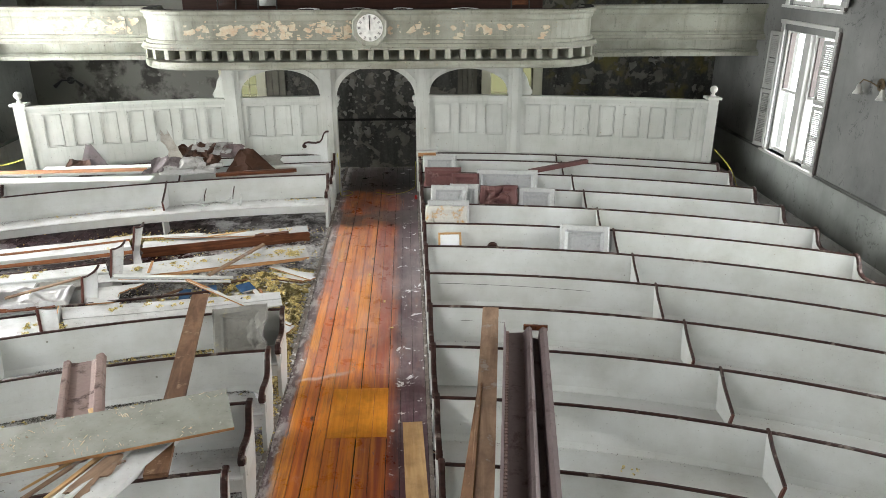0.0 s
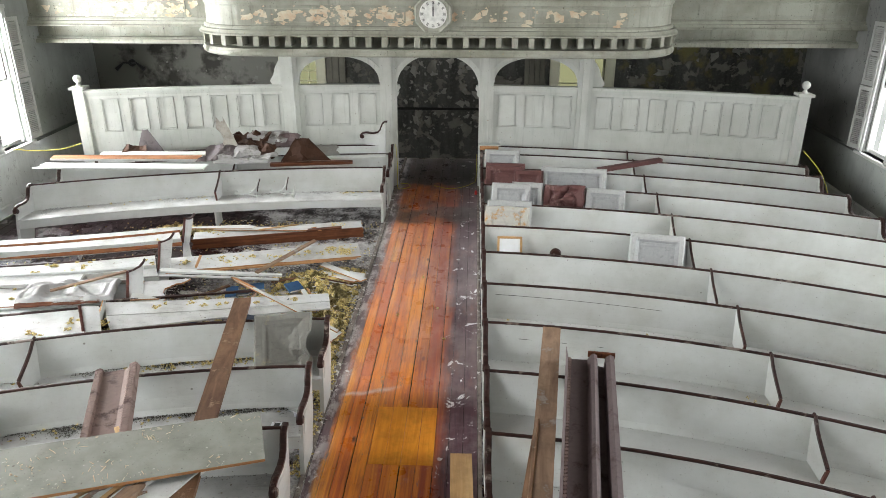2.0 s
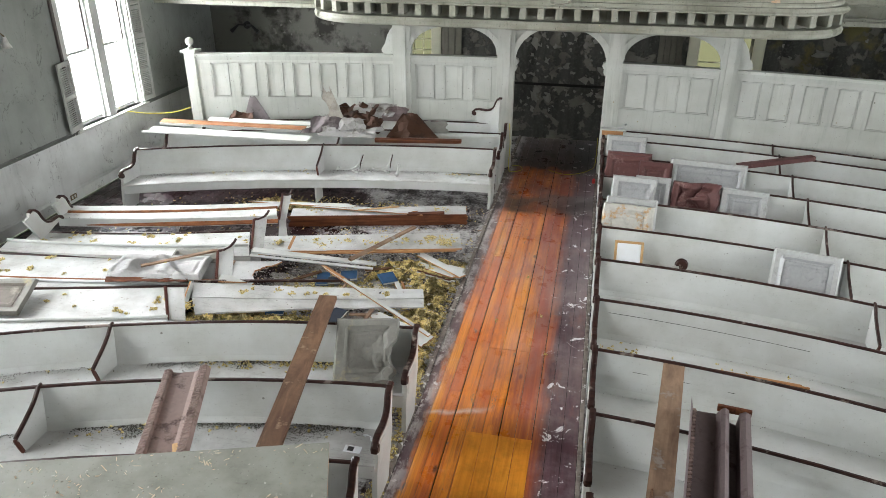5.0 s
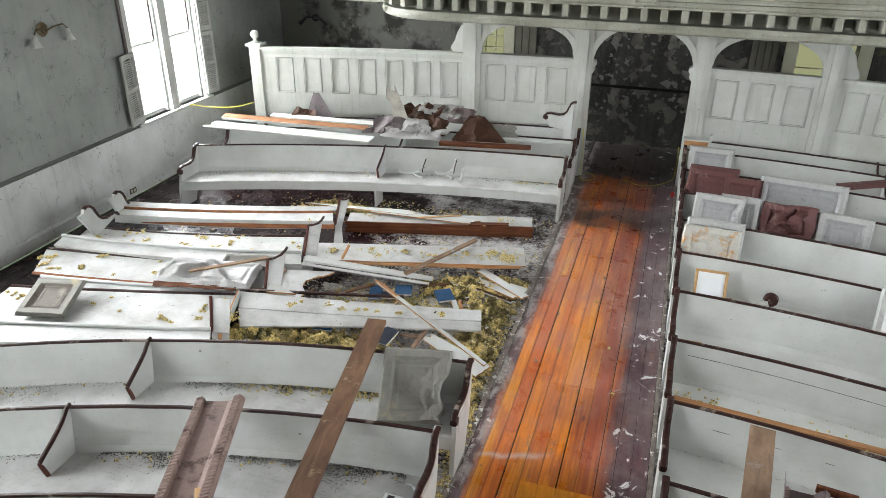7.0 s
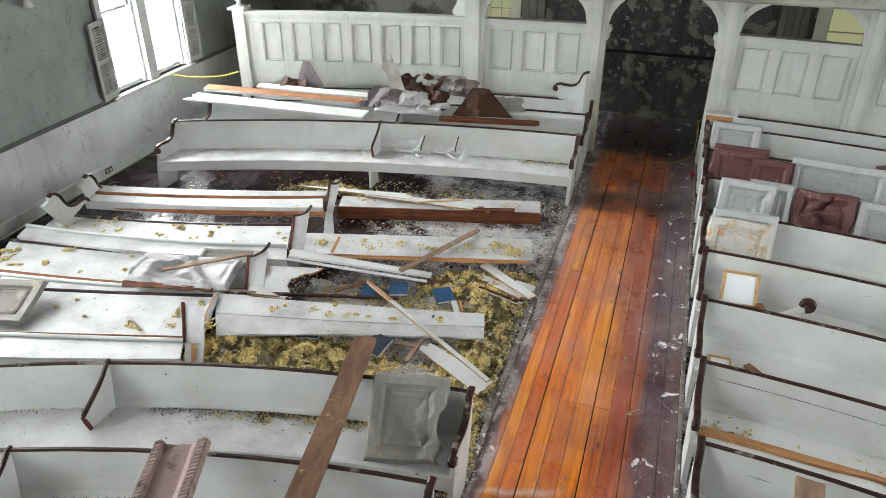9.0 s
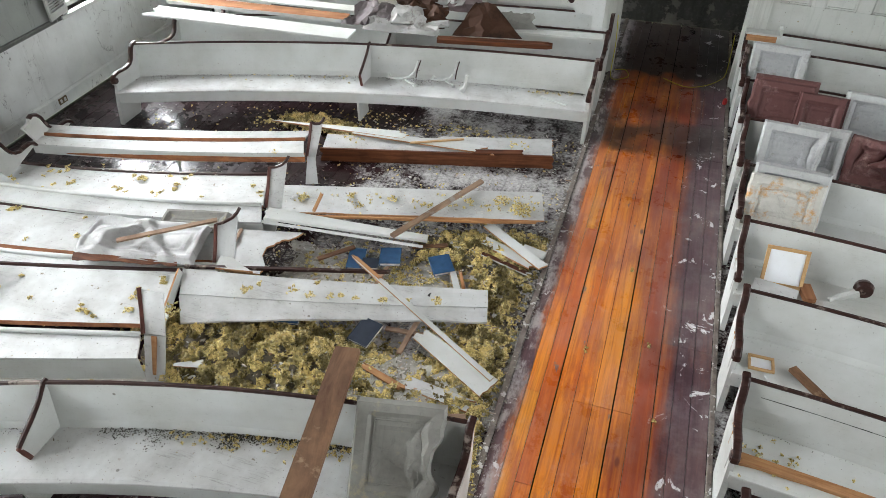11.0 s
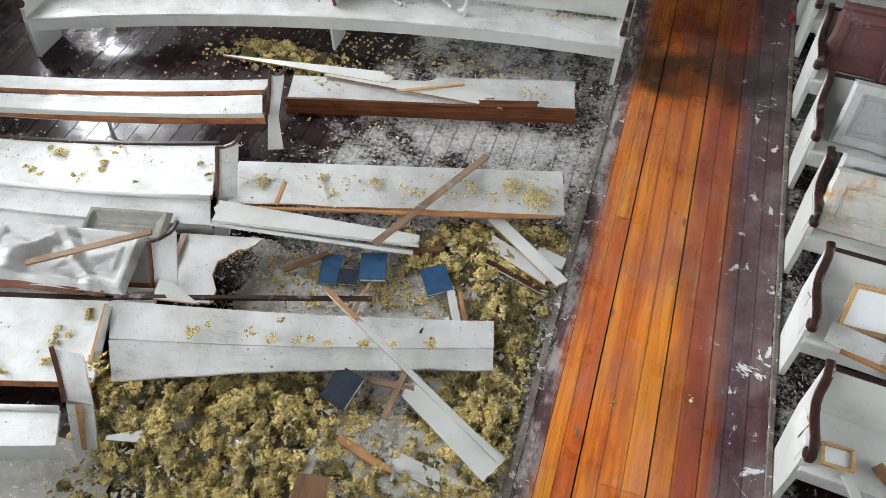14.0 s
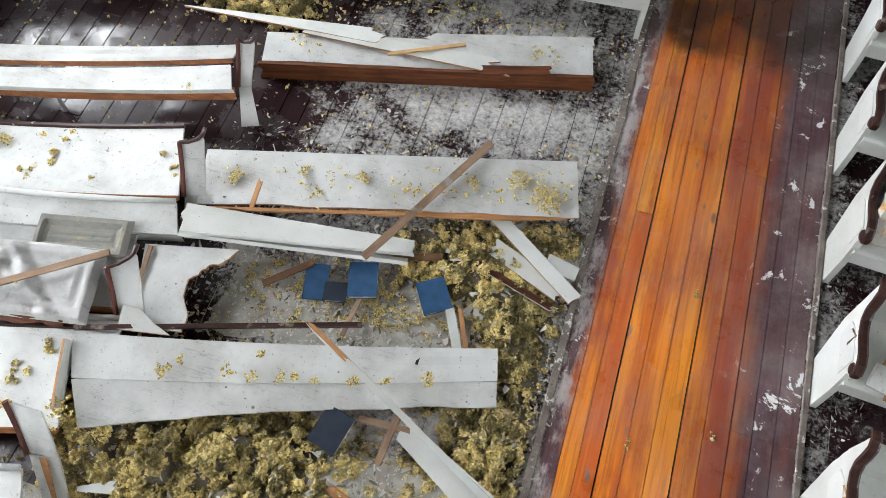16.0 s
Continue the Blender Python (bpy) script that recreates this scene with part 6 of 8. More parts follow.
leaning(7, 0.70, 1.24, M_TIN, GREY, 5.4, top=0.96)
leaning(7, 0.36, 1.02, M_TIN, GREY, 5.9, top=0.96, foot=0.36, head=0.12, crumple=0.05, where=(1.0, 0.3))
leaning(7, 1.24, 1.92, M_TIN_RED, "crumpled maroon tin panel leaning on a pew", 6.3, top=0.94, crumple=0.16, where=(0.6, 0.5))
leaning(7, 1.90, 2.55, M_TIN, GREY, 6.9, top=0.92, foot=0.30)
leaning(6, 0.27, 0.97, M_TIN, GREY, 7.4, top=0.96)
leaning(6, 0.24, 0.93, M_TIN_STAIN, "rust-stained pressed-tin panel leaning on a pew", 7.9, top=0.90, foot=0.43, head=0.16, crumple=0.04, where=(0.4, 0.5))
leaning(5, 2.22, 2.95, M_TIN, GREY, 8.6, top=0.95, foot=0.40, head=0.06)
tin_panel((-2.24, 7.20, 0.46), (-1.60, 7.32, 0.46), (-2.30, 7.72, 0.93), M_TIN_DARK, "grey pressed-tin panel with a crumpled side standing in a pew corner", 9.2, crumple=0.13, where=(1.05, 0.35))
tin_panel((-5.35, 9.46, 0.36), (-4.66, 9.60, 0.37), (-5.40, 9.76, 0.39), M_TIN_DARK, "grey tin panel lying on a wrecked pew", 11.1, border=0.05)


stamped = pressed(1.22, 0.56, 10.5, crumple=0.05, where=(0.3, 0.4), depth=0.030, border=0.07)


def drape(u, v):
    """A stamped sheet that fell on the seat: sunk field, bent rim, sharp folds."""
    dx, dy, z = stamped(u, v)
    z += 0.07 * max(0.0, 1 - abs(u - 0.30 - 0.30 * (v - 0.4)) / 0.10) * math.sin(math.pi * v)
    z += 0.05 * max(0.0, 1 - abs(u - 0.62 + 0.35 * (v - 0.5)) / 0.07) * math.sin(math.pi * v) ** 0.5
    z += 0.06 * math.exp(-(((u - 0.17) / 0.10) ** 2 + ((v - 0.45) / 0.22) ** 2))
    z += 0.04 * abs(noise.noise((u * 3, v * 2.2, 8.0)))
    return dx, dy - 0.03 * u, z + 0.10 * max(0.0, u - 0.86) * (1 - v)


fallen = part("tin_sheet", sheet_bm(1.22, 0.56, drape, 72, 44), M_TIN_BARE, smooth=True, at=Matrix.Translation((-5.86, 8.86, 0.37)) @ Matrix.Rotation(radians(12), 4, "Z") @ Matrix.Rotation(radians(4), 4, "X"))
tagged(fallen, "crumpled grey tin sheet lying on a wrecked pew", "tin panel", "pressed tin ceiling panels")
part("torn_edge", quad_board((-5.84, 8.82, 0.355), (-4.82, 9.05, 0.355), (-4.84, 9.09, 0.395), (-5.86, 8.87, 0.395), 0.006, 0.0, 0.03, seed=5), M_RAW, fallen, "rusty red-brown torn edge")
tin_panel((-6.95, 7.80, 0.32), (-6.37, 7.93, 0.32), (-7.06, 8.36, 0.49), M_TIN_SOOT, "brown-grey tin panel with a pale rim lying on a wrecked pew", 12.4, rim=M_TIN_DARK)

# the torn heap on the pew before the screen
def torn(label, material, seed, a, b, c, d, **kw):
    return tagged(part("torn_tin", torn_sheet(a, b, c, d, seed, **kw), material), label, "torn tin", "torn ceiling tin")


torn("crumpled grey ceiling tin in a heap on pew tops", M_TIN_PURPLE, 1, (-5.10, 13.56, 0.91), (-4.31, 13.60, 0.97), (-4.35, 13.86, 1.27), (-4.85, 13.84, 1.22), crush=0.07)
torn("crumpled grey ceiling tin in a heap on pew tops", M_TIN_HEAP, 2, (-4.82, 13.46, 0.92), (-3.58, 13.54, 0.92), (-3.56, 13.74, 1.09), (-4.66, 13.72, 1.08), crush=0.05)
torn("torn rusty brown ceiling tin folded in a heap", M_RUST, 3, (-4.55, 13.85, 1.05), (-3.70, 13.90, 1.05), (-3.75, 14.15, 1.40), (-4.50, 14.10, 1.40), crush=0.13)
torn("bent strip of grey ceiling tin on a heap", M_TIN_HEAP, 4, (-4.25, 13.92, 1.27), (-3.40, 14.00, 1.18), (-3.45, 14.20, 1.36), (-4.20, 14.15, 1.44), crush=0.06, nv=3)
torn("torn maroon ceiling tin on a heap", M_TIN_DEEP, 5, (-3.75, 13.90, 1.13), (-3.15, 14.00, 1.13), (-3.20, 14.20, 1.33), (-3.65, 14.20, 1.38), crush=0.08)
torn("folded dark brown tin peaked like a tent", M_RUST, 6, (-3.55, 13.65, 0.93), (-2.60, 13.85, 0.92), (-3.05, 13.95, 1.32), (-3.28, 13.92, 1.32), crush=0.035, bite=0.05, nu=7, nv=6)
torn("torn rusty brown ceiling tin folded in a heap", M_RUST, 7, (-4.15, 13.70, 0.98), (-3.60, 13.72, 0.98), (-3.65, 13.95, 1.22), (-4.20, 13.90, 1.22), crush=0.09)
torn("bent dull grey tin behind a heap", M_TIN_DARK, 8, (-3.05, 14.05, 0.92), (-2.50, 14.20, 0.92), (-2.55, 14.28, 1.14), (-3.0, 14.22, 1.14), crush=0.03)
torn("torn rusty ceiling tin on a heap", M_RUST, 9, (-4.95, 13.72, 1.05), (-4.45, 13.78, 1.05), (-4.50, 13.95, 1.16), (-4.9, 13.95, 1.16), crush=0.05, nv=3)
torn("crumpled grey ceiling tin in a heap on pew tops", M_TIN_HEAP, 12, (-4.45, 13.60, 1.00), (-3.85, 13.68, 1.00), (-3.95, 13.85, 1.20), (-4.40, 13.82, 1.24), crush=0.06)
torn("small rusty scrap of tin between boards", M_RUST, 10, (-6.75, 14.06, 0.93), (-6.25, 14.12, 0.93), (-6.25, 14.25, 1.08), (-6.7, 14.22, 1.08), crush=0.05, nv=3)
torn("grey triangle of bent ceiling tin standing on its edge", M_TIN_PURPLE, 11, (-6.62, 14.10, 0.47), (-5.62, 14.20, 0.47), (-6.26, 14.32, 1.36), (-6.36, 14.32, 1.36), crush=0.012, bite=0.02, nu=3, nv=3)
slab_x_axis = Vector((0.30, -0.10, -0.66)).normalized()
slab_z_axis = (Vector((0.35, -1.0, 0.3)) - slab_x_axis * Vector((0.35, -1.0, 0.3)).dot(slab_x_axis)).normalized()
lean = Matrix((slab_x_axis, slab_z_axis.cross(slab_x_axis), slab_z_axis)).transposed().to_4x4()
lean.translation = (-4.54, 13.84, 1.33)
tagged(part("plaster_slab", plank_bm(0.74, 0.24, 0.06, jag=(0.07, 0.06), edge=0.10, seed=71, n=16, k=6, taper=(0.75, 1.0)), M_SLAB, at=lean), "pale slab of broken cornice sticking up from the heap", "plaster")
loose_board("painted_board", (-7.80, 13.16, 0.945), (-4.80, 13.26, 0.935), 0.32, 0.03, M_PEW, "long white board lying on pew tops", "plank", 0, seed=72, jag=(0.1, 0.0), n=18)
loose_board("plank", (-7.78, 13.52, 0.99), (-5.02, 13.66, 0.98), 0.17, 0.05, M_OAK, "orange-brown plank lying on a white board", "plank", 8, M_PEW, seed=73, n=18)
loose_board("painted_board", (-7.1, 14.02, 0.94), (-5.0, 14.02, 0.97), 0.13, 0.03, M_PEW, "white board lying behind a plank", "plank", 12, seed=74)
loose_board("painted_board", (-3.1, 14.10, 0.90), (-1.62, 14.26, 0.90), 0.16, 0.03, M_PEW, "white board lying on a pew back", "plank", 0, seed=75)
loose_board("plank", (-3.67, 13.50, 0.925), (-2.25, 13.74, 0.925), 0.13, 0.05, M_RAW, "dark red-brown batten on a pew back", "plank", 0, seed=76, jag=(0.03, 0.08))
loose_board("plank", (2.32, 13.47, 0.915), (3.56, 14.06, 0.95), 0.12, 0.07, M_TIN_RED, "maroon painted beam lying across pew backs", "plank", 0, seed=77)

# a pew end stood loose on the seat by the doorway
loose_end = thing("loose_pew_end", (-1.95, 14.92, 0.45), "loose white pew end with a dark scrolled cap", "pew end")
foot = 0.53
poly = [(0.0, 0.86)] + [(u, v - 0.02) for u, v in SCROLL[2:]] + [(0.40, 0.42), (0.16, 0.40), (0.16, -0.08), (0.02, -0.08)]
part("end_panel", prism(bmesh.new(), poly, lambda u, v: (-1.70 - u, 14.90, v + foot), lambda u, v: (-1.70 - u, 14.945, v + foot)), M_PEW, loose_end)
rings = []
P = [Vector(q) for q in SCROLL]
for i, q in enumerate(P):
    d = (P[min(i + 1, len(P) - 1)] - P[max(i - 1, 0)]).normalized()
    n2 = Vector((-d.y, d.x))
    a, b = q + n2 * 0.018, q - n2 * 0.012
    rings.append([(-1.70 - a.x, 14.895, a.y + foot), (-1.70 - a.x, 14.95, a.y + foot), (-1.70 - b.x, 14.95, b.y + foot), (-1.70 - b.x, 14.895, b.y + foot)])
part("scroll_cap", loft(bmesh.new(), rings), M_RAIL, loose_end, "dark mahogany scrolled cap")
part("volute", lathe([(0.0001, -0.005), (0.042, 0.0), (0.042, 0.055), (0.0001, 0.06)], (-2.175, 14.89, 0.588 + foot), "Y", 14), M_RAIL, loose_end)

sawn = thing("sawn_pew_piece", (0.36, 14.84, 0.9), "sawn-off white pew piece with a raw orange face", "board")
part("board", box((0.16, 14.76, 0.985), (0.60, 14.92, 1.01), 0.004), M_PEW, sawn)
part("raw_face", box((0.18, 14.762, 0.905), (0.55, 14.79, 0.984), 0.003), M_BREAK, sawn, "raw orange wood")
part("upstand", prism(bmesh.new(), [(0.58, 1.0), (0.61, 1.0), (0.60, 1.10), (0.56, 1.08)], lambda u, v: (u, 14.77, v), lambda u, v: (u, 14.90, v)), M_PEW, sawn)

# picture frame and scraps on the pew seats
pic = thing("picture_frame", (0.58, 10.4, 0.46), "blank white board in a plain wooden frame leaning on a pew", "picture frame")
mf = Matrix.Translation((0.42, 10.36, 0.462)) @ Matrix.Rotation(radians(62), 4, "X") @ Matrix.Rotation(radians(0), 4, "Z")
W, H, B = 0.36, 0.36, 0.032
for lo, hi in (((0, 0), (W, B)), ((0, H - B), (W, H)), ((0, B), (B, H - B)), ((W - B, B), (W, H - B))):
    part("frame_side", box((lo[0], lo[1], 0), (hi[0], hi[1], 0.022), 0.003), M_PINE, pic, at=mf)
part("mount", box((B, B, 0.004), (W - B, H - B, 0.010)), M_CARD, pic, "blank white card", at=mf)
loose_board("wood_block", (0.80, 10.42, 0.48), (0.84, 10.22, 0.48), 0.10, 0.05, M_OAK, "small raw wooden block behind a picture frame", "block", 0, seed=81)
loose_board("fallen_board", (0.36, 10.28, 0.48), (0.72, 10.18, 0.50), 0.16, 0.05, M_PEW_DUSTY, "short white board lying on a pew seat", "board", 20, seed=82)
loose_board("splinter", (0.45, 10.16, 0.47), (0.85, 10.06, 0.47), 0.05, 0.02, M_BREAK, "split orange lath on a pew seat", "splinter", 0, seed=83)
loose_board("splinter", (0.95, 10.22, 0.47), (1.35, 10.05, 0.50), 0.07, 0.02, M_PEW, "white broken strip on a pew seat", "splinter", 10, M_BREAK, seed=84)
scr = thing("broken_scroll", (1.2, 10.3, 0.47), "broken dark brown scroll knob lying on a pew seat", "pew end")
part("knob", lathe([(0.0001, -0.05), (0.07, -0.045), (0.085, 0.0), (0.07, 0.045), (0.0001, 0.05)], (1.26, 10.42, 0.57), "Y", 16), M_RAIL, scr)
part("neck", tube([(1.22, 10.40, 0.53), (1.12, 10.36, 0.50), (1.0, 10.30, 0.475)], [0.05, 0.035, 0.02], 8), M_PEW, scr)
small = thing("small_frame", (0.43, 9.35, 0.455), "small square wooden frame lying on a pew seat", "frame")
for dx, dy, w, h in ((0, 0.07, 0.2, 0.02), (0, -0.07, 0.2, 0.02), (0.09, 0, 0.02, 0.12), (-0.09, 0, 0.02, 0.12)):
    part("frame_side", box((0.43 + dx - w / 2, 9.35 + dy - h / 2, 0.45), (0.43 + dx + w / 2, 9.35 + dy + h / 2, 0.475), 0.003), M_PINE, small)
part("mount", box((0.352, 9.292, 0.452), (0.508, 9.408, 0.458)), M_CARD, small)
loose_board("plank", (0.66, 9.36, 0.475), (0.92, 9.06, 0.475), 0.07, 0.03, M_PLANK, "short brown plank on a pew seat", "plank", 0, seed=85)
loose_board("splinter", (0.48, 9.24, 0.465), (0.60, 8.98, 0.465), 0.06, 0.02, M_PEW, "white strip on a pew seat", "splinter", 0, seed=86)
loose_board("torn_edge", (0.28, 8.37, 0.463), (2.25, 8.17, 0.463), 0.10, 0.03, M_BREAK, "long strip of raw split wood on a pew seat", "board", 0, seed=87, edge=0.04, jag=(0.02, 0.1), taper=(1.0, 0.4), n=24)

# bracket pieces lying on the intact pew
def bracket(x, y, s, lean):
    br = thing("turned_bracket", (x, y, 0.45), "white forked wooden bracket lying on a pew seat", "bracket", "loose brackets")
    part("stem", tube([(x - 0.26 * s, y - 0.02, 0.53), (x - 0.22 * s, y - 0.02, 0.50), (x - 0.10 * s, y, 0.49), (x + 0.03 * s, y + 0.03, 0.52), (x + 0.08 * s, y + 0.04, 0.56)], [0.034, 0.018, 0.013, 0.017, 0.028], 8), M_PEW, br)
    part("fork", tube([(x + 0.05 * s, y + 0.03, 0.52), (x + 0.10 * s, y + 0.06, 0.60), (x + 0.12 * s + lean, y + 0.09, 0.74)], [0.015, 0.014, 0.022], 8), M_PEW, br)
    part("dark_edge", tube([(x + 0.125 * s, y + 0.02, 0.52), (x + 0.135 * s, y + 0.05, 0.62), (x + 0.15 * s + lean, y + 0.07, 0.755)], 0.009, 6), M_RAIL, br, "dark painted edge")
    part("foot", tube([(x - 0.02, y + 0.0, 0.49), (x + 0.08 * s, y - 0.05, 0.475), (x + 0.14 * s, y - 0.09, 0.475)], [0.014, 0.012, 0.022], 8), M_PEW, br)


bracket(-3.98, 13.10, 1.0, 0.03)
bracket(-3.45, 13.22, 0.8, 0.02)
bx = thing("turned_bracket", (-3.16, 13.12, 0.45), "white forked wooden bracket lying on a pew seat", "bracket", "loose brackets")
part("stem", tube([(-3.22, 13.08, 0.46), (-3.18, 13.10, 0.50), (-3.17, 13.12, 0.58), (-3.16, 13.13, 0.66)], [0.055, 0.03, 0.016, 0.02], 8), M_PEW, bx)
loose_board("splinter", (-2.2, 13.25, 0.46), (-1.85, 13.12, 0.46), 0.05, 0.015, M_PEW, "white strip on a pew seat", "splinter", 0, seed=88)

# ---- books ----
def book(x, y, z, turn, w, h, t, cover, label, tilt=0.0):
    b = thing("hymn_book", (x, y, z), label, "book", "fallen books")
    m = pose(x, y, z, tilt, 0, turn)
    part("cover", box((-w / 2, -h / 2, 0), (w / 2, h / 2, 0.004), 0.0015), cover, b, at=m)
    part("pages", box((-w / 2 + 0.006, -h / 2 + 0.006, 0.0045), (w / 2 - 0.002, h / 2 - 0.006, t - 0.0045)), M_PAPER, b, "yellowed pages", at=m)
    part("cover", box((-w / 2, -h / 2, t - 0.004), (w / 2, h / 2, t), 0.0015), cover, b, at=m)
    part("spine", box((-w / 2 - 0.005, -h / 2, 0.0005), (-w / 2 - 0.0002, h / 2, t - 0.0005), 0.0015), cover, b, at=m)
    return b


book(-3.045, 10.06, 0.09, 17, 0.21, 0.29, 0.035, M_BOOK, "blue cloth hymn book lying shut in rubble", -6)
book(-2.51, 10.10, 0.09, 33, 0.21, 0.25, 0.035, M_BOOK, "blue cloth hymn book lying shut in rubble", 5)
book(-3.38, 9.96, 0.06, 12, 0.17, 0.27, 0.03, M_BOOK, "blue hymn book half buried in wool", 8)
book(-3.21, 9.92, 0.07, 12, 0.17, 0.15, 0.03, M_BOOK_DARK, "dark blue hymn book in rubble")
book(-2.86, 8.97, 0.13, -14, 0.21, 0.27, 0.03, M_BOOK_DARK, "dark blue hymn book lying in rubble", 10)
book(-3.62, 8.96, 0.13, 10, 0.22, 0.20, 0.03, M_BOOK, "blue hymn book under a fallen board", 8)


# ---- wall fittings, cords ----
def sconce(x, y, z, inw, label):
    s = thing("wall_sconce", (x, y, z), label, "wall lamp", "wall sconces")
    part("rosette", lathe([(0.0001, 0.0), (0.09, 0.0), (0.10, 0.015), (0.05, 0.03), (0.03, 0.06), (0.0001, 0.062)] if inw > 0 else [(0.0001, 0.0), (0.09, 0.0), (0.10, -0.015), (0.05, -0.03), (0.03, -0.06), (0.0001, -0.062)], (x + inw * 0.003, y, z), "X", 14), M_BRASS, s, "tarnished brass rosette")
    for sy in (-1, 1):
        arm = part("arm", tube([(x + inw * 0.05, y, z - 0.03), (x + inw * 0.12, y + sy * 0.10, z + 0.03), (x + inw * 0.16, y + sy * 0.24, z + 0.05), (x + inw * 0.17, y + sy * 0.30, z - 0.02)], 0.011, 8), M_BRASS, s)
        part("shade", lathe([(0.02, 0.0), (0.03, -0.02), (0.045, -0.09), (0.08, -0.16), (0.075, -0.16), (0.04, -0.09), (0.018, -0.01)], (x + inw * 0.17, y + sy * 0.30, z - 0.02), "Z", 12), M_FROST, arm, "frosted glass bell shade", smooth=True)


sconce(XL, 10.72, 2.92, 1, "two-armed brass wall lamp with bell glass shades")
sconce(XR, 10.95, 2.92, -1, "two-armed brass wall lamp with bell glass shades")
ns = thing("wall_sconce", (-7.75, YB, 2.1), "dark two-armed wall lamp on the back wall", "wall lamp", "wall sconces")
part("rosette", lathe([(0.0001, -0.003), (0.09, -0.003), (0.08, -0.03), (0.0001, -0.05)], (-7.75, YB, 2.15), "Y", 12), M_BLACK, ns)
for sx in (-1, 1):
    part("arm", tube([(-7.75, YB - 0.04, 2.15), (-7.75 + sx * 0.15, YB - 0.12, 2.17), (-7.75 + sx * 0.32, YB - 0.15, 2.03)], [0.02, 0.02, 0.05], 8), M_BLACK, ns)

outlet = thing("wall_outlet", (XL + 0.036, 11.8, 0.09), "brass plate with two sockets on the baseboard", "outlet")
part("plate", box((XL + 0.0355, 11.72, 0.06), (XL + 0.043, 11.88, 0.15), 0.002), M_BRASS, outlet)
for y in (11.765, 11.835):
    part("socket", box((XL + 0.0435, y - 0.02, 0.08), (XL + 0.047, y + 0.02, 0.13), 0.001), M_PAPER, outlet, "pale socket")


def cord(points, label, r=0.008):
    pts = [Vector(p) for p in points]
    out = []
    for i in range(len(pts) - 1):
        p0, p1, p2, p3 = pts[max(i - 1, 0)], pts[i], pts[i + 1], pts[min(i + 2, len(pts) - 1)]
        for k in range(6):
            t = k / 6
            out.append(0.5 * ((2 * p1) + (p2 - p0) * t + (2 * p0 - 5 * p1 + 4 * p2 - p3) * t * t + (3 * p1 - p0 - 3 * p2 + p3) * t ** 3))
    out.append(pts[-1])
    return tagged(part("yellow_cord", tube(out, r, 6), M_YELLOW, smooth=True), label, "cord", "yellow cords")


cord([(XL + 0.09, 13.55, 1.14), (-8.2, 13.75, 1.06), (-7.8, 13.95, 1.05), (-7.5, 14.1, 1.12)], "yellow cord strung from window sill to newel", 0.009)
cord([(6.15, 14.05, 1.15), (6.28, 13.8, 0.98), (6.36, 13.55, 0.80), (6.40, 13.3, 0.5), (6.45, 13.2, 0.02)], "yellow cord hanging from the newel")
cord([(0.13, 15.9, 0.5), (0.12, 15.6, 0.05), (0.02, 15.35, 0.01), (-0.2, 15.1, 0.01), (-0.45, 15.02, 0.01), (-0.75, 15.2, 0.01)], "thin yellow cord trailing over the floor", 0.006)
cord([(-1.53, 15.12, 0.9), (-1.50, 15.08, 0.5), (-1.50, 15.0, 0.05), (-1.40, 14.95, 0.012), (-1.25, 15.1, 0.012), (-1.32, 15.3, 0.012), (-1.46, 15.25, 0.02)], "thin yellow cord coiled by a pew end", 0.006)
tagged(part("red_cap", lathe([(0.028, 0.0), (0.030, 0.02), (0.030, 0.06), (0.018, 0.085), (0.0001, 0.088)], (0.12, 14.62, 0.024), "Z", 12), M_RED, smooth=True), "small red plastic cap by a pew end", "cap")

# dark benches up on the gallery
bench = thing("gallery_bench", (-1.0, 14.6, 2.98), "dark brown bench back behind the gallery rail", "bench")
part("backrest", box((-4.2, 14.50, 3.4), (2.6, 14.56, 4.08), 0.01), M_BENCH, bench)
part("seat", box((-4.2, 14.56, 3.36), (2.6, 14.95, 3.40), 0.01), M_RAW, bench)
for x in (-4.0, -0.8, 2.4):
    part("leg", box((x - 0.03, 14.57, 2.98), (x + 0.03, 14.94, 3.359), 0.005), M_RAW, bench)


def folding_chair(x, y, material, label):
    """Seen only by the top of its back above the gallery rail."""
    ch = thing("folding_chair", (x, y, 2.985), label, "chair", "gallery chairs")
    ring = []
    for i in range(9):
        a = -0.9 + 1.8 * i / 8
        ring.append([(x + 0.2 * math.sin(a), y + 0.10 * (1 - math.cos(a)), z) for z in (3.92, 4.16)] + [(x + 0.2 * math.sin(a), y + 0.10 * (1 - math.cos(a)) + 0.012, z) for z in (4.16, 3.92)])
    part("backrest", loft(bmesh.new(), ring), material, ch)
    part("seat", box((x - 0.19, y - 0.42, 3.42), (x + 0.19, y - 0.02, 3.445), 0.008), material, ch)
    for s in (-0.17, 0.17):
        part("leg", tube([(x + s, y - 0.36, 2.985), (x + s, y - 0.16, 3.42), (x + s, y + 0.035, 4.10)], 0.012, 6), M_BLACK, ch)
        part("leg", tube([(x + s, y + 0.02, 2.985), (x + s, y - 0.36, 3.42)], 0.012, 6), M_BLACK, ch)


folding_chair(-3.35, 14.40, M_BENCH, "dark wooden folding chair behind the gallery rail")
folding_chair(-2.60, 14.40, M_STEEL, "grey steel folding chair behind the gallery rail")
folding_chair(2.15, 14.40, M_RAW, "brown wooden folding chair behind the gallery rail")
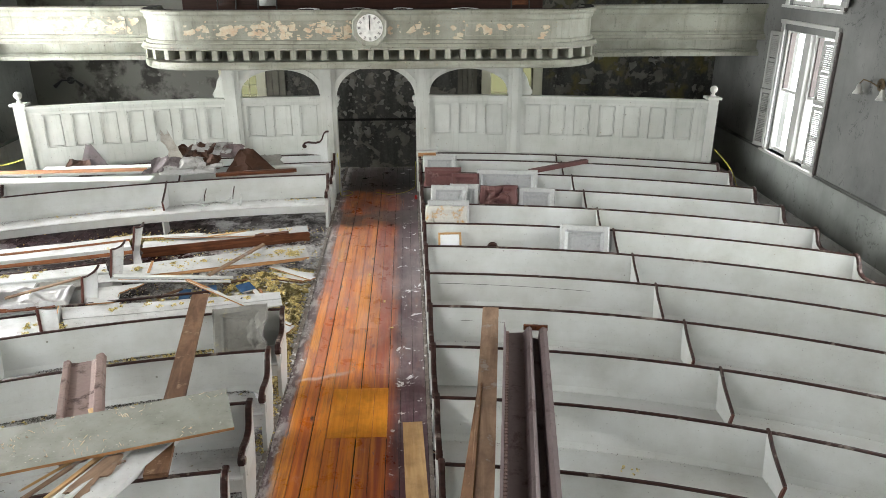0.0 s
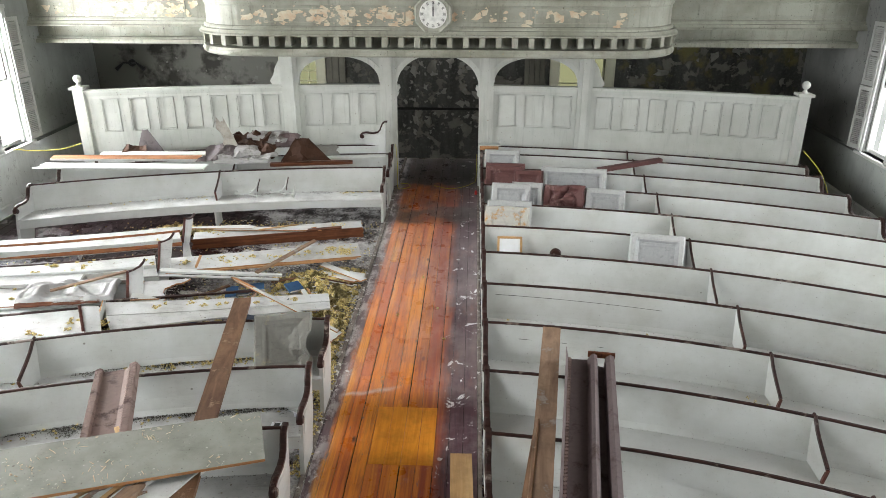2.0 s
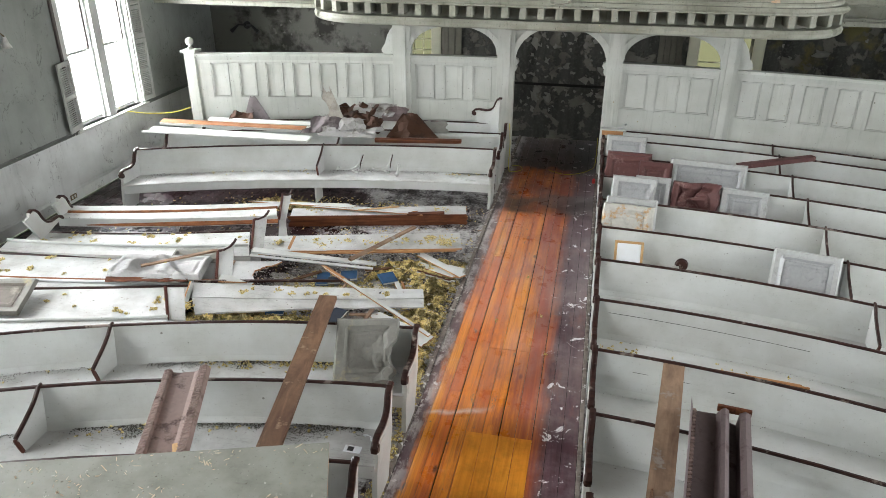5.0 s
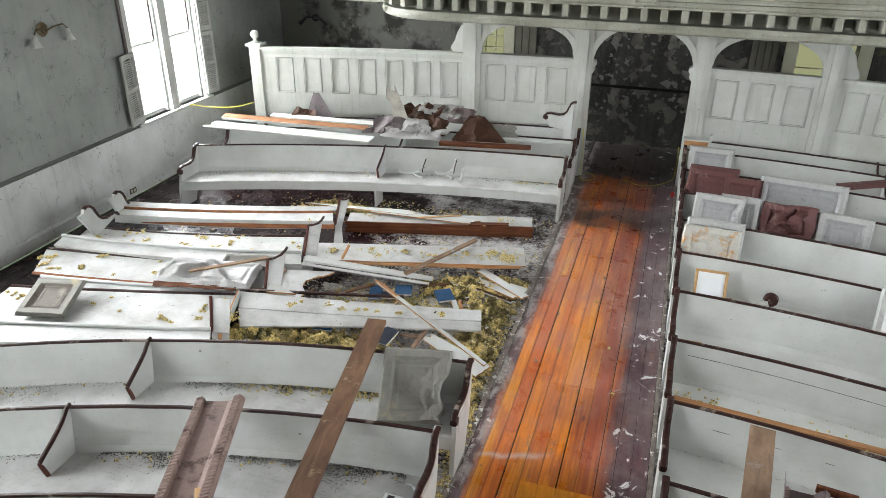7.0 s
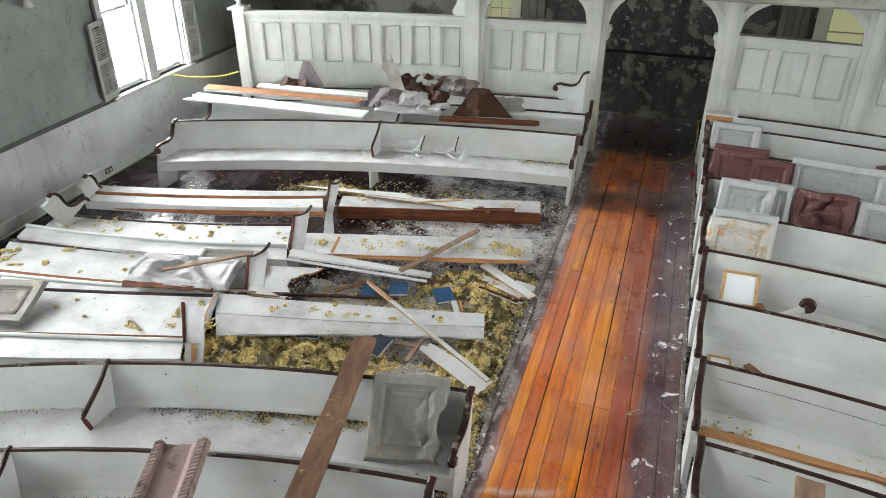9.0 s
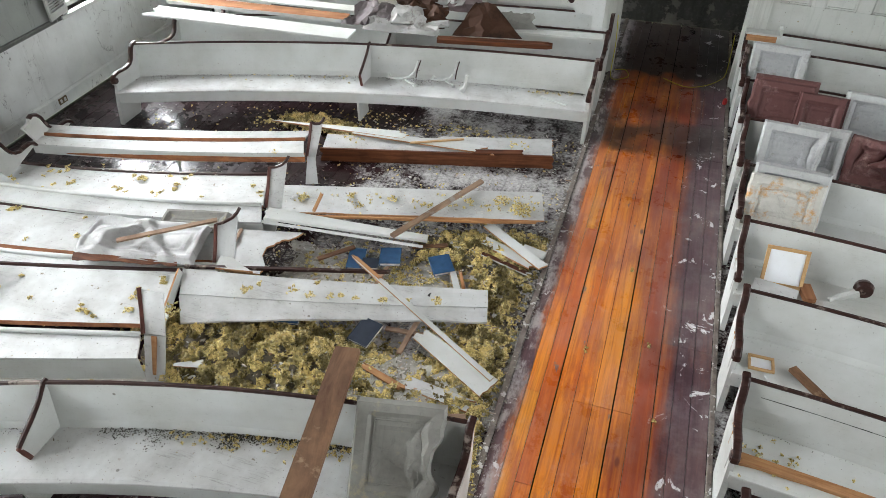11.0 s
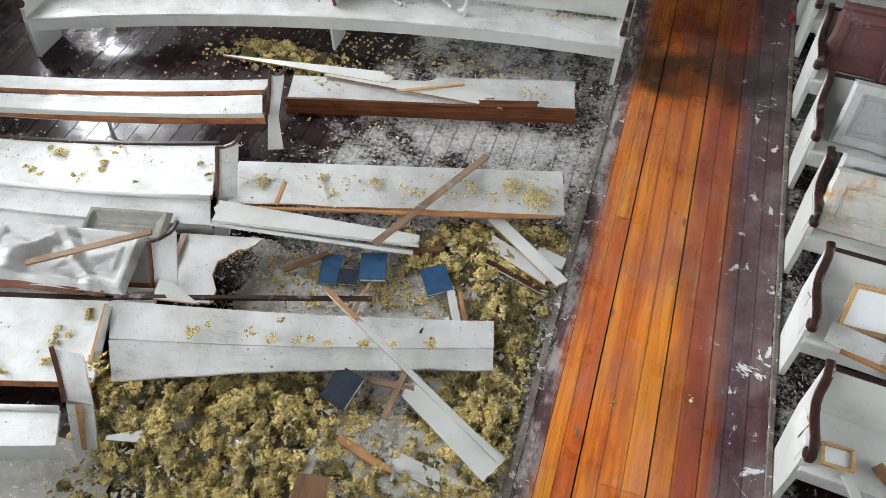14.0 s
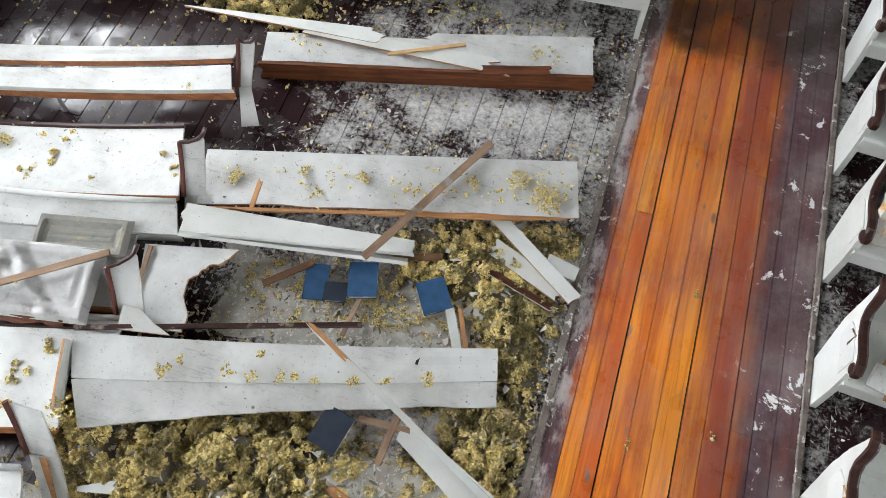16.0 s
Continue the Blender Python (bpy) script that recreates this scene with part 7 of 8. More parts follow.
for x, w, s in ((-1.76, 0.34, 3), (-0.88, 0.44, 4), (-0.10, 0.34, 5), (1.05, 0.42, 6)):
    bm = plank_bm(w, 0.10, 0.004, jag=(0.05, 0.05), edge=0.03, seed=s, sag=-0.018)
    tagged(part("paper_scrap", bm, M_CARD, at=pose(x, bend(x, radius(CX, G_OUT)) + 0.06, 3.897, 0, 0, 6 * (s % 3) - 6)), "torn white paper scrap on the gallery rail", "paper", "paper scraps")

# a photograph card and a curled scrap on the pew seat by the aisle
card = thing("photo_card", (-1.78, 6.42, 0.447), "small pale card with a dark picture on a pew seat", "card")
part("card", box((-1.85, 6.385, 0.446), (-1.70, 6.47, 0.449)), M_CARD, card)
part("picture", box((-1.82, 6.40, 0.4495), (-1.765, 6.455, 0.4505)), M_BLACK, card, "dark square picture")
tagged(part("paper_scrap", plank_bm(0.17, 0.06, 0.003, sag=-0.03, jag=(0.02, 0.03), taper=(0.3, 1.0), seed=8), M_CARD, at=pose(-1.66, 6.52, 0.50, 0, 55, 60)), "curled white paper scrap on a pew seat", "paper", "paper scraps")

# splits in the pew ends that show raw wood
for y, z0, z1 in ((8.44, 0.50, 0.66), (9.40, 0.46, 0.64), (10.42, 0.50, 0.60)):
    p = min((o for o in bpy.data.objects if o.name.startswith("pew") and o.parent is None and o.location.x > 1), key=lambda o: abs(bend(0.215, radius(o.location.x, o.location.y + 0.35)) - 0.28 - y))
    bm = prism(bmesh.new(), [(y, z0), (y + 0.018, z0), (y + 0.03, z1), (y + 0.10, z1 - 0.05), (y + 0.10, z1 - 0.03), (y + 0.022, z1 + 0.02)], lambda u, v: (0.188, u, v), lambda u, v: (0.192, u, v))
    part("split", bm, M_BREAK, p, "raw orange split in the end panel")


# ---- loose wool, rubble and flakes ----
def joined(name, verts, faces, material, label, category, smooth=True):
    me = bpy.data.meshes.new(name)
    verts, faces = np.asarray(verts, np.float32), np.asarray(faces, np.int32)
    k = faces.shape[1]
    me.vertices.add(len(verts))
    me.vertices.foreach_set("co", verts.ravel())
    me.loops.add(faces.size)
    me.loops.foreach_set("vertex_index", faces.ravel())
    me.polygons.add(len(faces))
    me.polygons.foreach_set("loop_start", np.arange(0, faces.size, k, dtype=np.int32))
    me.polygons.foreach_set("use_smooth", np.full(len(faces), smooth))
    me.update(calc_edges=True)
    me.validate()
    me.materials.append(material)
    return tagged(new(name, me), label, category, kind="stuff")


def templates(count, sub, rough, seed):
    out = []
    for i in range(count):
        bm = bmesh.new()
        bmesh.ops.create_icosphere(bm, subdivisions=sub, radius=1.0)
        for v in bm.verts:
            d = v.co.normalized()
            k = noise.noise(d * 1.7 + Vector((i * 9.1 + seed, 0, 0))) * rough + noise.noise(d * 4.1 + Vector((0, i * 5.3 + seed, 2))) * rough * 0.8 + noise.noise(d * 9.0 + Vector((3, 0, i * 2.7))) * rough * 0.35
            v.co = d * (1 + k)
        bm.verts.ensure_lookup_table()
        out.append((np.array([v.co[:] for v in bm.verts]), np.array([[v.index for v in f.verts] for f in bm.faces])))
        bm.free()
    return out


nrng = np.random.RandomState(11)


def turns(n):
    q = nrng.normal(size=(n, 4))
    q /= np.linalg.norm(q, axis=1)[:, None]
    w, x, y, z = q.T
    return np.stack([np.stack([1 - 2 * (y * y + z * z), 2 * (x * y - z * w), 2 * (x * z + y * w)], 1),
                     np.stack([2 * (x * y + z * w), 1 - 2 * (x * x + z * z), 2 * (y * z - x * w)], 1),
                     np.stack([2 * (x * z - y * w), 2 * (y * z + x * w), 1 - 2 * (x * x + y * y)], 1)], 1)


def strewn(name, points, sizes, stretch, temps, material, label, category, flat=False, smooth=True):
    """Many small copies of a few shapes, joined into one mesh."""
    V, F, base = [], [], 0
    pick = nrng.randint(len(temps), size=len(points))
    R = turns(len(points))
    for i, (p, s) in enumerate(zip(points, sizes)):
        v, f = temps[pick[i]]
        q = v * (np.array(stretch) * s)
        q = q @ R[i].T
        if flat:
            q[:, 2] *= 0.35
        V.append(q + p)
        F.append(f + base)
        base += len(v)
    return joined(name, np.concatenate(V), np.concatenate(F), material, label, category, smooth)


def mound(x, y):
    """Height of the wool lying on the floor."""
    h = 0.26 * math.exp(-(((x + 3.75) / 0.75) ** 2 + ((y - 8.45) / 0.40) ** 2))
    h *= 0.75 + 0.7 * noise.noise((x * 4.5, y * 4.5, 2.0))
    h += 0.10 * math.exp(-(((x + 2.7) / 0.7) ** 2 + ((y - 8.35) / 0.35) ** 2))
    h += 0.09 * math.exp(-(((x + 2.35) / 0.45) ** 2 + ((y - 10.45) / 0.30) ** 2))
    h += 0.06 * math.exp(-(((x + 1.85) / 0.22) ** 2 + ((y - 9.4) / 1.2) ** 2))
    h += 0.10 * math.exp(-(((x + 5.0) / 0.55) ** 2 + ((y - 12.38) / 0.24) ** 2))
    h += 0.12 * math.exp(-(((x + 4.4) / 0.20) ** 2 + ((y - 8.65) / 0.30) ** 2))
    return h


def keep(x, y):
    e = 0.10 * noise.noise((x * 3, y * 3, 0.3))
    if x > -1.58 + e * 0.6:
        return 0.0
    d = mound(x, y) / 0.07
    d += 1.0 * math.exp(-(((x + 1.9) / 0.34) ** 2)) * (1 if 7.5 < y < 11.0 else 0)
    d += 0.40 if (-4.4 < x < -1.6 and 7.6 < y < 9.0) else 0
    d += 0.16 if (-4.4 < x < -1.6 and 9.0 < y < 9.9) else 0
    d += 0.05 if (-4.5 < x < -1.6 and 9.9 < y < 13.0) else 0
    d += 0.04 if (-7.6 < x < -4.4 and 7.3 < y < 12.6) else 0
    d += 0.35 if (-6.6 < x < -4.4 and 7.3 < y < 8.1) else 0
    d *= 1 - 0.65 * math.exp(-(((x + 2.55) / 0.35) ** 2 + ((y - 8.55) / 0.22) ** 2))
    d += 0.30 * math.exp(-(((x + 3.4) / 1.6) ** 2 + ((y - 12.85) / 0.16) ** 2))
    return d * (0.65 + 0.9 * noise.noise((x * 2.2, y * 2.2, 4.0)))


cores, core_sz, pts, sz = [], [], [], []
prng = random.Random(4)


def fluff(x, y, z, big, n, small):
    """A lump: a core coloured dark for crevice shade under a coat of crumbs."""
    cores.append((x, y, z))
    core_sz.append(big * 0.86)
    for _ in range(n):
        a, t = prng.uniform(0, 6.283), math.acos(prng.uniform(-0.2, 1.0))
        d = big * prng.uniform(0.72, 1.12) * (1 + 0.4 * noise.noise((a * 1.2 + x * 9, t * 1.6, y * 9)))
        pts.append((x + d * math.sin(t) * math.cos(a), y + d * math.sin(t) * math.sin(a), z + 0.85 * d * math.cos(t)))
        sz.append(prng.uniform(*small))


clumps = 0
while clumps < 6000:
    x, y = prng.uniform(-7.4, -1.5), prng.uniform(7.35, 13.0)
    if prng.random() > keep(x, y):
        continue
    clumps += 1
    h = mound(x, y)
    thick = 0.4 + 0.6 * min(1.0, 2.0 * keep(x, y))
    deep = h > 0.07
    big = prng.choice((0.010, 0.014, 0.020, 0.027)) * thick
    z = h * prng.uniform(0.45, 0.75) if deep else max(0.0, h * prng.uniform(0.65, 1.05) - 0.008)
    fluff(x, y, z, big, int((3 if deep else 5) + (big / (0.014 if deep else 0.0095)) ** 1.45), (0.004, 0.010))
seats, tries = [], 0
while len(seats) < 560 and tries < 60000:  # torn-off lumps that lie apart, thickest on the heaps
    tries += 1
    x, y = prng.uniform(-5.4, -1.62), prng.uniform(7.7, 12.5)
    h = mound(x, y)
    if prng.random() > min(1.0, h / 0.09) * min(1.0, keep(x, y)):
        continue
    big = prng.uniform(0.028, 0.066) * (0.75 + 0.5 * min(1.0, h / 0.15))
    if any((x - u) ** 2 + (y - v) ** 2 < (0.72 * (big + w)) ** 2 for u, v, w in seats):
        continue
    seats.append((x, y, big))
    fluff(x, y, h * 0.9 + big * prng.uniform(0.1, 0.6) - 0.01, big, int(120 * (big / 0.045) ** 1.5), (0.0045, 0.0115))
strewn("insulation", cores, core_sz, (1.15, 0.95, 0.8), templates(12, 2, 0.8, 1.0), M_WOOL_CREVICE, "heaped yellow-green blown insulation wool on the floor", "insulation")
strewn("insulation_crumbs", pts, sz, (1.25, 0.85, 0.65), templates(10, 1, 1.5, 1.0), M_WOOL, "crumbs of yellow-green insulation on the heap", "insulation", smooth=False)

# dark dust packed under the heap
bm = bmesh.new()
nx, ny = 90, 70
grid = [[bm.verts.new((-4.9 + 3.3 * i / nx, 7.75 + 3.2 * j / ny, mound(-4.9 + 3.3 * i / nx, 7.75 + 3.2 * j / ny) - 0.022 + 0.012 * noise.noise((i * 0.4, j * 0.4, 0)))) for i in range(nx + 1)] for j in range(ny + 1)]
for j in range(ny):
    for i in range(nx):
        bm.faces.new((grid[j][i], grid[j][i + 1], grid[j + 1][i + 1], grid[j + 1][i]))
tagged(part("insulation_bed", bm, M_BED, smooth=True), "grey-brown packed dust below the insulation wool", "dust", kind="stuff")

# pale plaster dust between the boards
bm = bmesh.new()


def dust_sheet(x0, x1, y0, y1, n=44):
    """A low drift with a ragged rim that sinks below the wool."""
    rows = []
    for j in range(n + 1):
        row = []
        for i in range(n + 1):
            x, y = x0 + (x1 - x0) * i / n, y0 + (y1 - y0) * j / n
            rim = min(i, n - i, j, n - j) / (n * 0.5)
            up = min(1.0, 2.5 * rim) - 0.45 + 0.5 * noise.noise((x * 4, y * 4, 1.0))
            row.append(bm.verts.new((x, y, mound(x, y) + 0.022 * max(-1.6, up) + 0.004 * noise.noise((x * 40, y * 40, 0)))))
        rows.append(row)
    for j in range(n):
        for i in range(n):
            bm.faces.new((rows[j][i], rows[j][i + 1], rows[j + 1][i + 1], rows[j + 1][i]))


dust_sheet(-4.3, -2.0, 9.35, 10.15)
dust_sheet(-2.9, -1.75, 8.25, 8.95, 30)
dust_sheet(-6.9, -4.15, 7.25, 8.05, 40)
tagged(part("plaster_dust", bm, M_DUST, smooth=True), "pale grey plaster dust drifted between fallen boards", "dust", kind="stuff")

# tufts on boards and seats
pts, sz = [], []


def tuft(x, y, z, r, n):
    """A torn wisp: crumbs thick in its middle and thin at its rim."""
    for _ in range(max(1, int(0.8 * n))):
        a, d = prng.uniform(0, 6.28), r * prng.random()
        kx, ky, kr = x + d * math.cos(a), y + d * math.sin(a), prng.uniform(0.006, 0.018)
        for _ in range(9):
            s = prng.uniform(0.0035, 0.009)
            pts.append((kx + prng.gauss(0, 0.6) * kr, ky + prng.gauss(0, 0.6) * kr, z + s * 0.4 + kr * prng.random()))
            sz.append(s)


for _ in range(42):
    t, u = prng.random(), prng.uniform(0.1, 0.9)
    nl, nr, fr, fl, z = prng.choice((((-7.5, 7.62), (-4.56, 8.42), (-4.78, 9.06), (-7.6, 8.36), 0.268), ((-7.6, 8.74), (-5.9, 9.05), (-6.0, 9.62), (-7.95, 9.32), 0.295), ((-7.75, 9.56), (-4.56, 10.18), (-4.84, 10.75), (-7.95, 10.05), 0.285)))
    q = Vector(nl).lerp(Vector(nr), t).lerp(Vector(fl).lerp(Vector(fr), t), u)
    for _ in range(prng.randint(1, 4)):
        tuft(q.x + prng.gauss(0, 0.05), q.y + prng.gauss(0, 0.04), z, prng.uniform(0.012, 0.035), prng.randint(4, 16))
for x, y, z, r, n in ((-3.6, 9.08, 0.345, 0.07, 12), (-4.04, 8.97, 0.335, 0.06, 26), (-3.96, 9.06, 0.335, 0.03, 12), (-3.47, 9.12, 0.3, 0.05, 14), (-3.28, 9.15, 0.29, 0.04, 12), (-3.19, 9.19, 0.29, 0.04, 14), (-3.05, 9.21, 0.28, 0.03, 8), (-2.81, 9.3, 0.26, 0.05, 16), (-2.6, 9.36, 0.25, 0.05, 12), (-2.34, 9.45, 0.235, 0.06, 22), (-3.46, 9.27, 0.31, 0.025, 10), (-3.6, 10.55, 0.27, 0.3, 14), (-1.95, 11.1, 0.275, 0.2, 40), (-2.8, 11.0, 0.275, 0.3, 14), (-4.3, 12.05, 0.17, 0.2, 30), (-2.3, 12.45, 0.17, 0.15, 20),
                      (-4.55, 8.5, 0.33, 0.12, 40), (-1.90, 11.02, 0.27, 0.14, 60), (-2.15, 11.12, 0.27, 0.10, 30), (-4.25, 10.52, 0.27, 0.10, 40), (-3.75, 10.72, 0.27, 0.05, 16), (-3.3, 10.80, 0.27, 0.06, 14), (-2.5, 11.02, 0.27, 0.05, 14), (-4.9, 11.15, 0.37, 0.08, 14), (-5.2, 9.2, 0.5, 0.05, 6)):
    tuft(x, y, z, r, n)
for y_in, x0, x1, n in ((7.78, -3.7, -2.3, 90), (6.805, -4.3, -1.8, 30), (7.78, -7.2, -4.6, 16), (13.58, -7.3, -4.7, 14), (13.58, -2.4, -1.7, 14)):
    for _ in range(n):
        x = prng.uniform(x0, x1)
        s = 0.09 + abs(prng.gauss(0, 0.07))
        tuft(x, bend(x, radius(-1.535, y_in) - s), 0.445, 0.018, 1)
for _ in range(150):  # among the rubble round the books
    x, y = prng.gauss(-3.0, 0.55), prng.gauss(9.95, 0.17)
    if -4.0 < x < -2.0 and 9.6 < y < 10.3:
        tuft(x, y, mound(x, y) + 0.016, prng.uniform(0.02, 0.06), prng.randint(3, 10))
for _ in range(46):  # on the seat boards behind them
    t = prng.random() ** 0.8
    tuft(-4.2 + 2.3 * t, 10.55 + 0.52 * t + prng.gauss(0, 0.07), 0.27, prng.uniform(0.008, 0.03), prng.randint(1, 4))
for _ in range(160):  # along the aisle edge by the standing pew ends
    tuft(-1.60 + prng.gauss(0, 0.035), prng.uniform(6.2, 8.2), 0.02, 0.03, 3)
for y_in, x0, x1, n in ((8.755, 0.28, 0.7, 20), (8.755, 1.0, 2.2, 12), (7.78, 2.8, 3.2, 5), (5.83, 1.8, 2.0, 5)):
    for _ in range(n):
        x = prng.uniform(x0, x1)
        s = 0.30 + prng.gauss(0, 0.08)
        tuft(x, bend(x, radius(0.215, y_in) - s), 0.447, 0.02, 2)
for x, y in ((-0.95, 9.50), (-0.42, 9.72), (-0.68, 10.72), (-0.30, 8.9)):
    tuft(x, y, 0.002, 0.035, 4)
strewn("insulation_tufts", pts, sz, (1.0, 0.8, 0.65), templates(6, 1, 1.1, 3.0), M_TUFT, "small tufts of yellow insulation on pews and boards", "insulation")

# dark litter along the seats of the standing pews
pts, sz = [], []
for y_in, x0, x1, n in ((7.78, -4.2, -3.2, 2400), (7.78, -3.3, -2.25, 8000), (7.78, -7.0, -4.6, 1800), (6.805, -4.3, -1.75, 8500), (6.805, -6.6, -4.6, 2600), (13.58, -2.3, -1.68, 2600), (13.58, -7.3, -4.6, 1500), (13.58, -4.4, -1.7, 1700), (5.83, -2.6, -1.7, 260)):
    for _ in range(n):
        x = prng.uniform(x0, x1)
        drift = noise.noise((x * 1.9, y_in * 3.0, 0)) + 0.5 * noise.noise((x * 6.0, y_in, 4.0))
        if prng.random() > 0.25 + 1.6 * max(0.0, drift + 0.12):
            continue
        heap = 0.35 + 1.6 * max(0.0, drift + 0.1)
        s = 0.072 + abs(prng.gauss(0, 0.085)) * heap
        pts.append((x, bend(x, radius(-1.535, y_in) - s), 0.447 + 0.010 * prng.random() * heap))
        sz.append(prng.choice((0.0018, 0.0025, 0.0035, 0.005, 0.007)))
for _ in range(800):
    x = prng.uniform(0.26, 5.5)
    pts.append((x, bend(x, radius(0.215, prng.choice((4.855, 5.83, 6.805, 7.78, 8.755))) - 0.072 - abs(prng.gauss(0, 0.02))), 0.446))
    sz.append(prng.choice((0.002, 0.003, 0.005)))
strewn("litter", pts, sz, (1.0, 0.8, 0.6), templates(5, 1, 0.5, 6.0), M_DIRT, "dark brown litter along the backs of pew seats", "litter", flat=True)

# rubble: chips of plaster and wood
chip = []
for i in range(6):
    bm = bmesh.new()
    n = 5 + i % 3
    ang = sorted(prng.uniform(0, 6.28) for _ in range(n))
    poly = [(math.cos(a) * prng.uniform(0.6, 1.1), math.sin(a) * prng.uniform(0.6, 1.1)) for a in ang]
    prism(bm, poly, lambda u, v: (u, v, -0.16), lambda u, v: (u, v, 0.16))
    bmesh.ops.recalc_face_normals(bm, faces=bm.faces)
    bmesh.ops.triangulate(bm, faces=bm.faces)
    bm.verts.index_update()
    chip.append((np.array([v.co[:] for v in bm.verts]) * ((1.7, 0.6, 1) if i in (2, 5) else (1, 1, 1)), np.array([[v.index for v in f.verts] for f in bm.faces])))
    bm.free()
pts, sz = [], []
while len(pts) < 9500:
    x, y = prng.uniform(-7.5, -1.5), prng.uniform(7.3, 13.1)
    w = 0.35
    if -4.4 < x < -1.6:
        w = 0.55 if y < 11.2 else 0.16
        w += 1.6 * math.exp(-(((x + 3.2) / 0.8) ** 2 + ((y - 9.85) / 0.30) ** 2)) + 1.0 * math.exp(-(((x + 2.5) / 0.4) ** 2 + ((y - 8.55) / 0.25) ** 2))
    if x < -4.6:
        w = 1.6 if y < 8.05 else 0.07
    if prng.random() < w * (0.5 + 0.8 * abs(noise.noise((x * 2.5, y * 2.5, 9.0)))):
        s = prng.choice((0.004, 0.006, 0.008, 0.011, 0.015, 0.02, 0.028) if x > -4.5 else (0.004, 0.006, 0.009, 0.013))
        pts.append((x, y, mound(x, y) * prng.uniform(0.6, 1.0) + 0.006))
        sz.append(s)
for cx, cy, rx, ry, n in ((-3.25, 9.80, 0.75, 0.20, 900), (-2.45, 8.62, 0.35, 0.22, 450), (-4.15, 8.35, 0.18, 0.30, 90), (-2.55, 9.95, 0.5, 0.12, 90)):  # pale broken plaster
    for _ in range(n):
        x, y = prng.gauss(cx, rx * 0.6), prng.gauss(cy, ry * 0.6)
        if x < -1.62:
            pts.append((x, y, mound(x, y) + prng.uniform(0.005, 0.03)))
            sz.append(prng.choice((0.005, 0.007, 0.010, 0.014, 0.02, 0.028)))
for _ in range(420):  # larger pieces lying on the wool
    x, y = prng.uniform(-4.4, -1.6), prng.uniform(7.6, 10.9)
    pts.append((x, y, mound(x, y) + 0.02))
    sz.append(prng.choice((0.010, 0.014, 0.02, 0.028, 0.036)))
for _ in range(900):  # crumbs on the aisle's pale edge
    pts.append((prng.gauss(-1.56, 0.045), prng.uniform(6.5, 14.4), 0.018))
    sz.append(prng.choice((0.004, 0.006, 0.009, 0.013)))
for _ in range(1500):  # along the aisle edges and under the seats beyond it
    side = prng.random() < 0.55
    x = prng.uniform(0.15, 0.55) if side else prng.gauss(-1.56, 0.05)
    pts.append((x, prng.uniform(4.5, 14.6), 0.02 if not side else 0.008))
    sz.append(prng.choice((0.006, 0.009, 0.013, 0.02)))
for _ in range(1100):  # on the boards and seats
    k = prng.random()
    if k < 0.35:
        x = prng.uniform(-4.4, -1.8)
        pts.append((x, 10.46 + (x + 4.5) * 0.266 + prng.uniform(-0.2, 0.2), 0.258))
    elif k < 0.55:
        x = prng.uniform(-7.3, -4.6)
        pts.append((x, 9.85 + (x + 7.7) * 0.2 + prng.uniform(0, 0.3), 0.29))
    else:
        yi = prng.choice((7.78, 6.805, 5.83, 13.58))
        x = prng.uniform(-7.2, -1.65)
        pts.append((x, bend(x, radius(-1.535, yi) - abs(prng.gauss(0.08, 0.12)) - 0.06), 0.449))
    sz.append(prng.choice((0.005, 0.007, 0.010, 0.015)))
strewn("rubble", pts, sz, (1, 1, 1), chip, M_RUBBLE, "plaster crumbs and wood splinters strewn over floor and boards", "rubble", flat=True, smooth=False)

pts, sz = [], []
b0, b1 = Vector((-1.63, 5.53, 1.035)), Vector((-4.35, 4.62, 1.075))
wide_y = Vector((0, 0, 1)).cross((b1 - b0).normalized())
for _ in range(300):
    t, u = prng.random(), prng.uniform(-0.3, 0.3)
    if noise.noise((t * 9, u * 5, 1.0)) < 0.02:
        continue
    q = b0.lerp(b1, t) + wide_y * u
    pts.append((q.x, q.y, q.z + 0.004))
    sz.append(prng.choice((0.006, 0.009, 0.013, 0.018)))
strewn("paint_flakes", pts, sz, (1.6, 0.5, 1), chip, M_FLAKE, "curled pale paint flakes on a wide board", "paint flakes", smooth=False)

# curled paint flakes on the gallery front and the wall behind the screen
def flakes(name, spots, material, label, lift=0.55):
    """Thin torn scraps of paint: ragged many-sided outlines, curled away from the wall."""
    V, F = [], []
    for (px, py, pz), s, a in spots:
        b = len(V)
        n = 9
        c, k = math.cos(a), math.sin(a)
        V.append((px, py - 0.004 - s * lift * 0.2, pz))
        for i in range(n):
            g = 6.2832 * i / n
            r = s * prng.choice((0.28, 0.45, 0.6, 0.8))
            u, v = 1.5 * r * math.cos(g), r * math.sin(g)
            V.append((px + u * c - v * k, py - 0.004 - s * lift * max(0.0, 0.4 + u / s) ** 2 * 0.5, pz + u * k + v * c))
        for i in range(n):
            F.append((b, b + 1 + i, b + 1 + (i + 1) % n))
    return joined(name, V, F, material, label, "paint flakes", False)


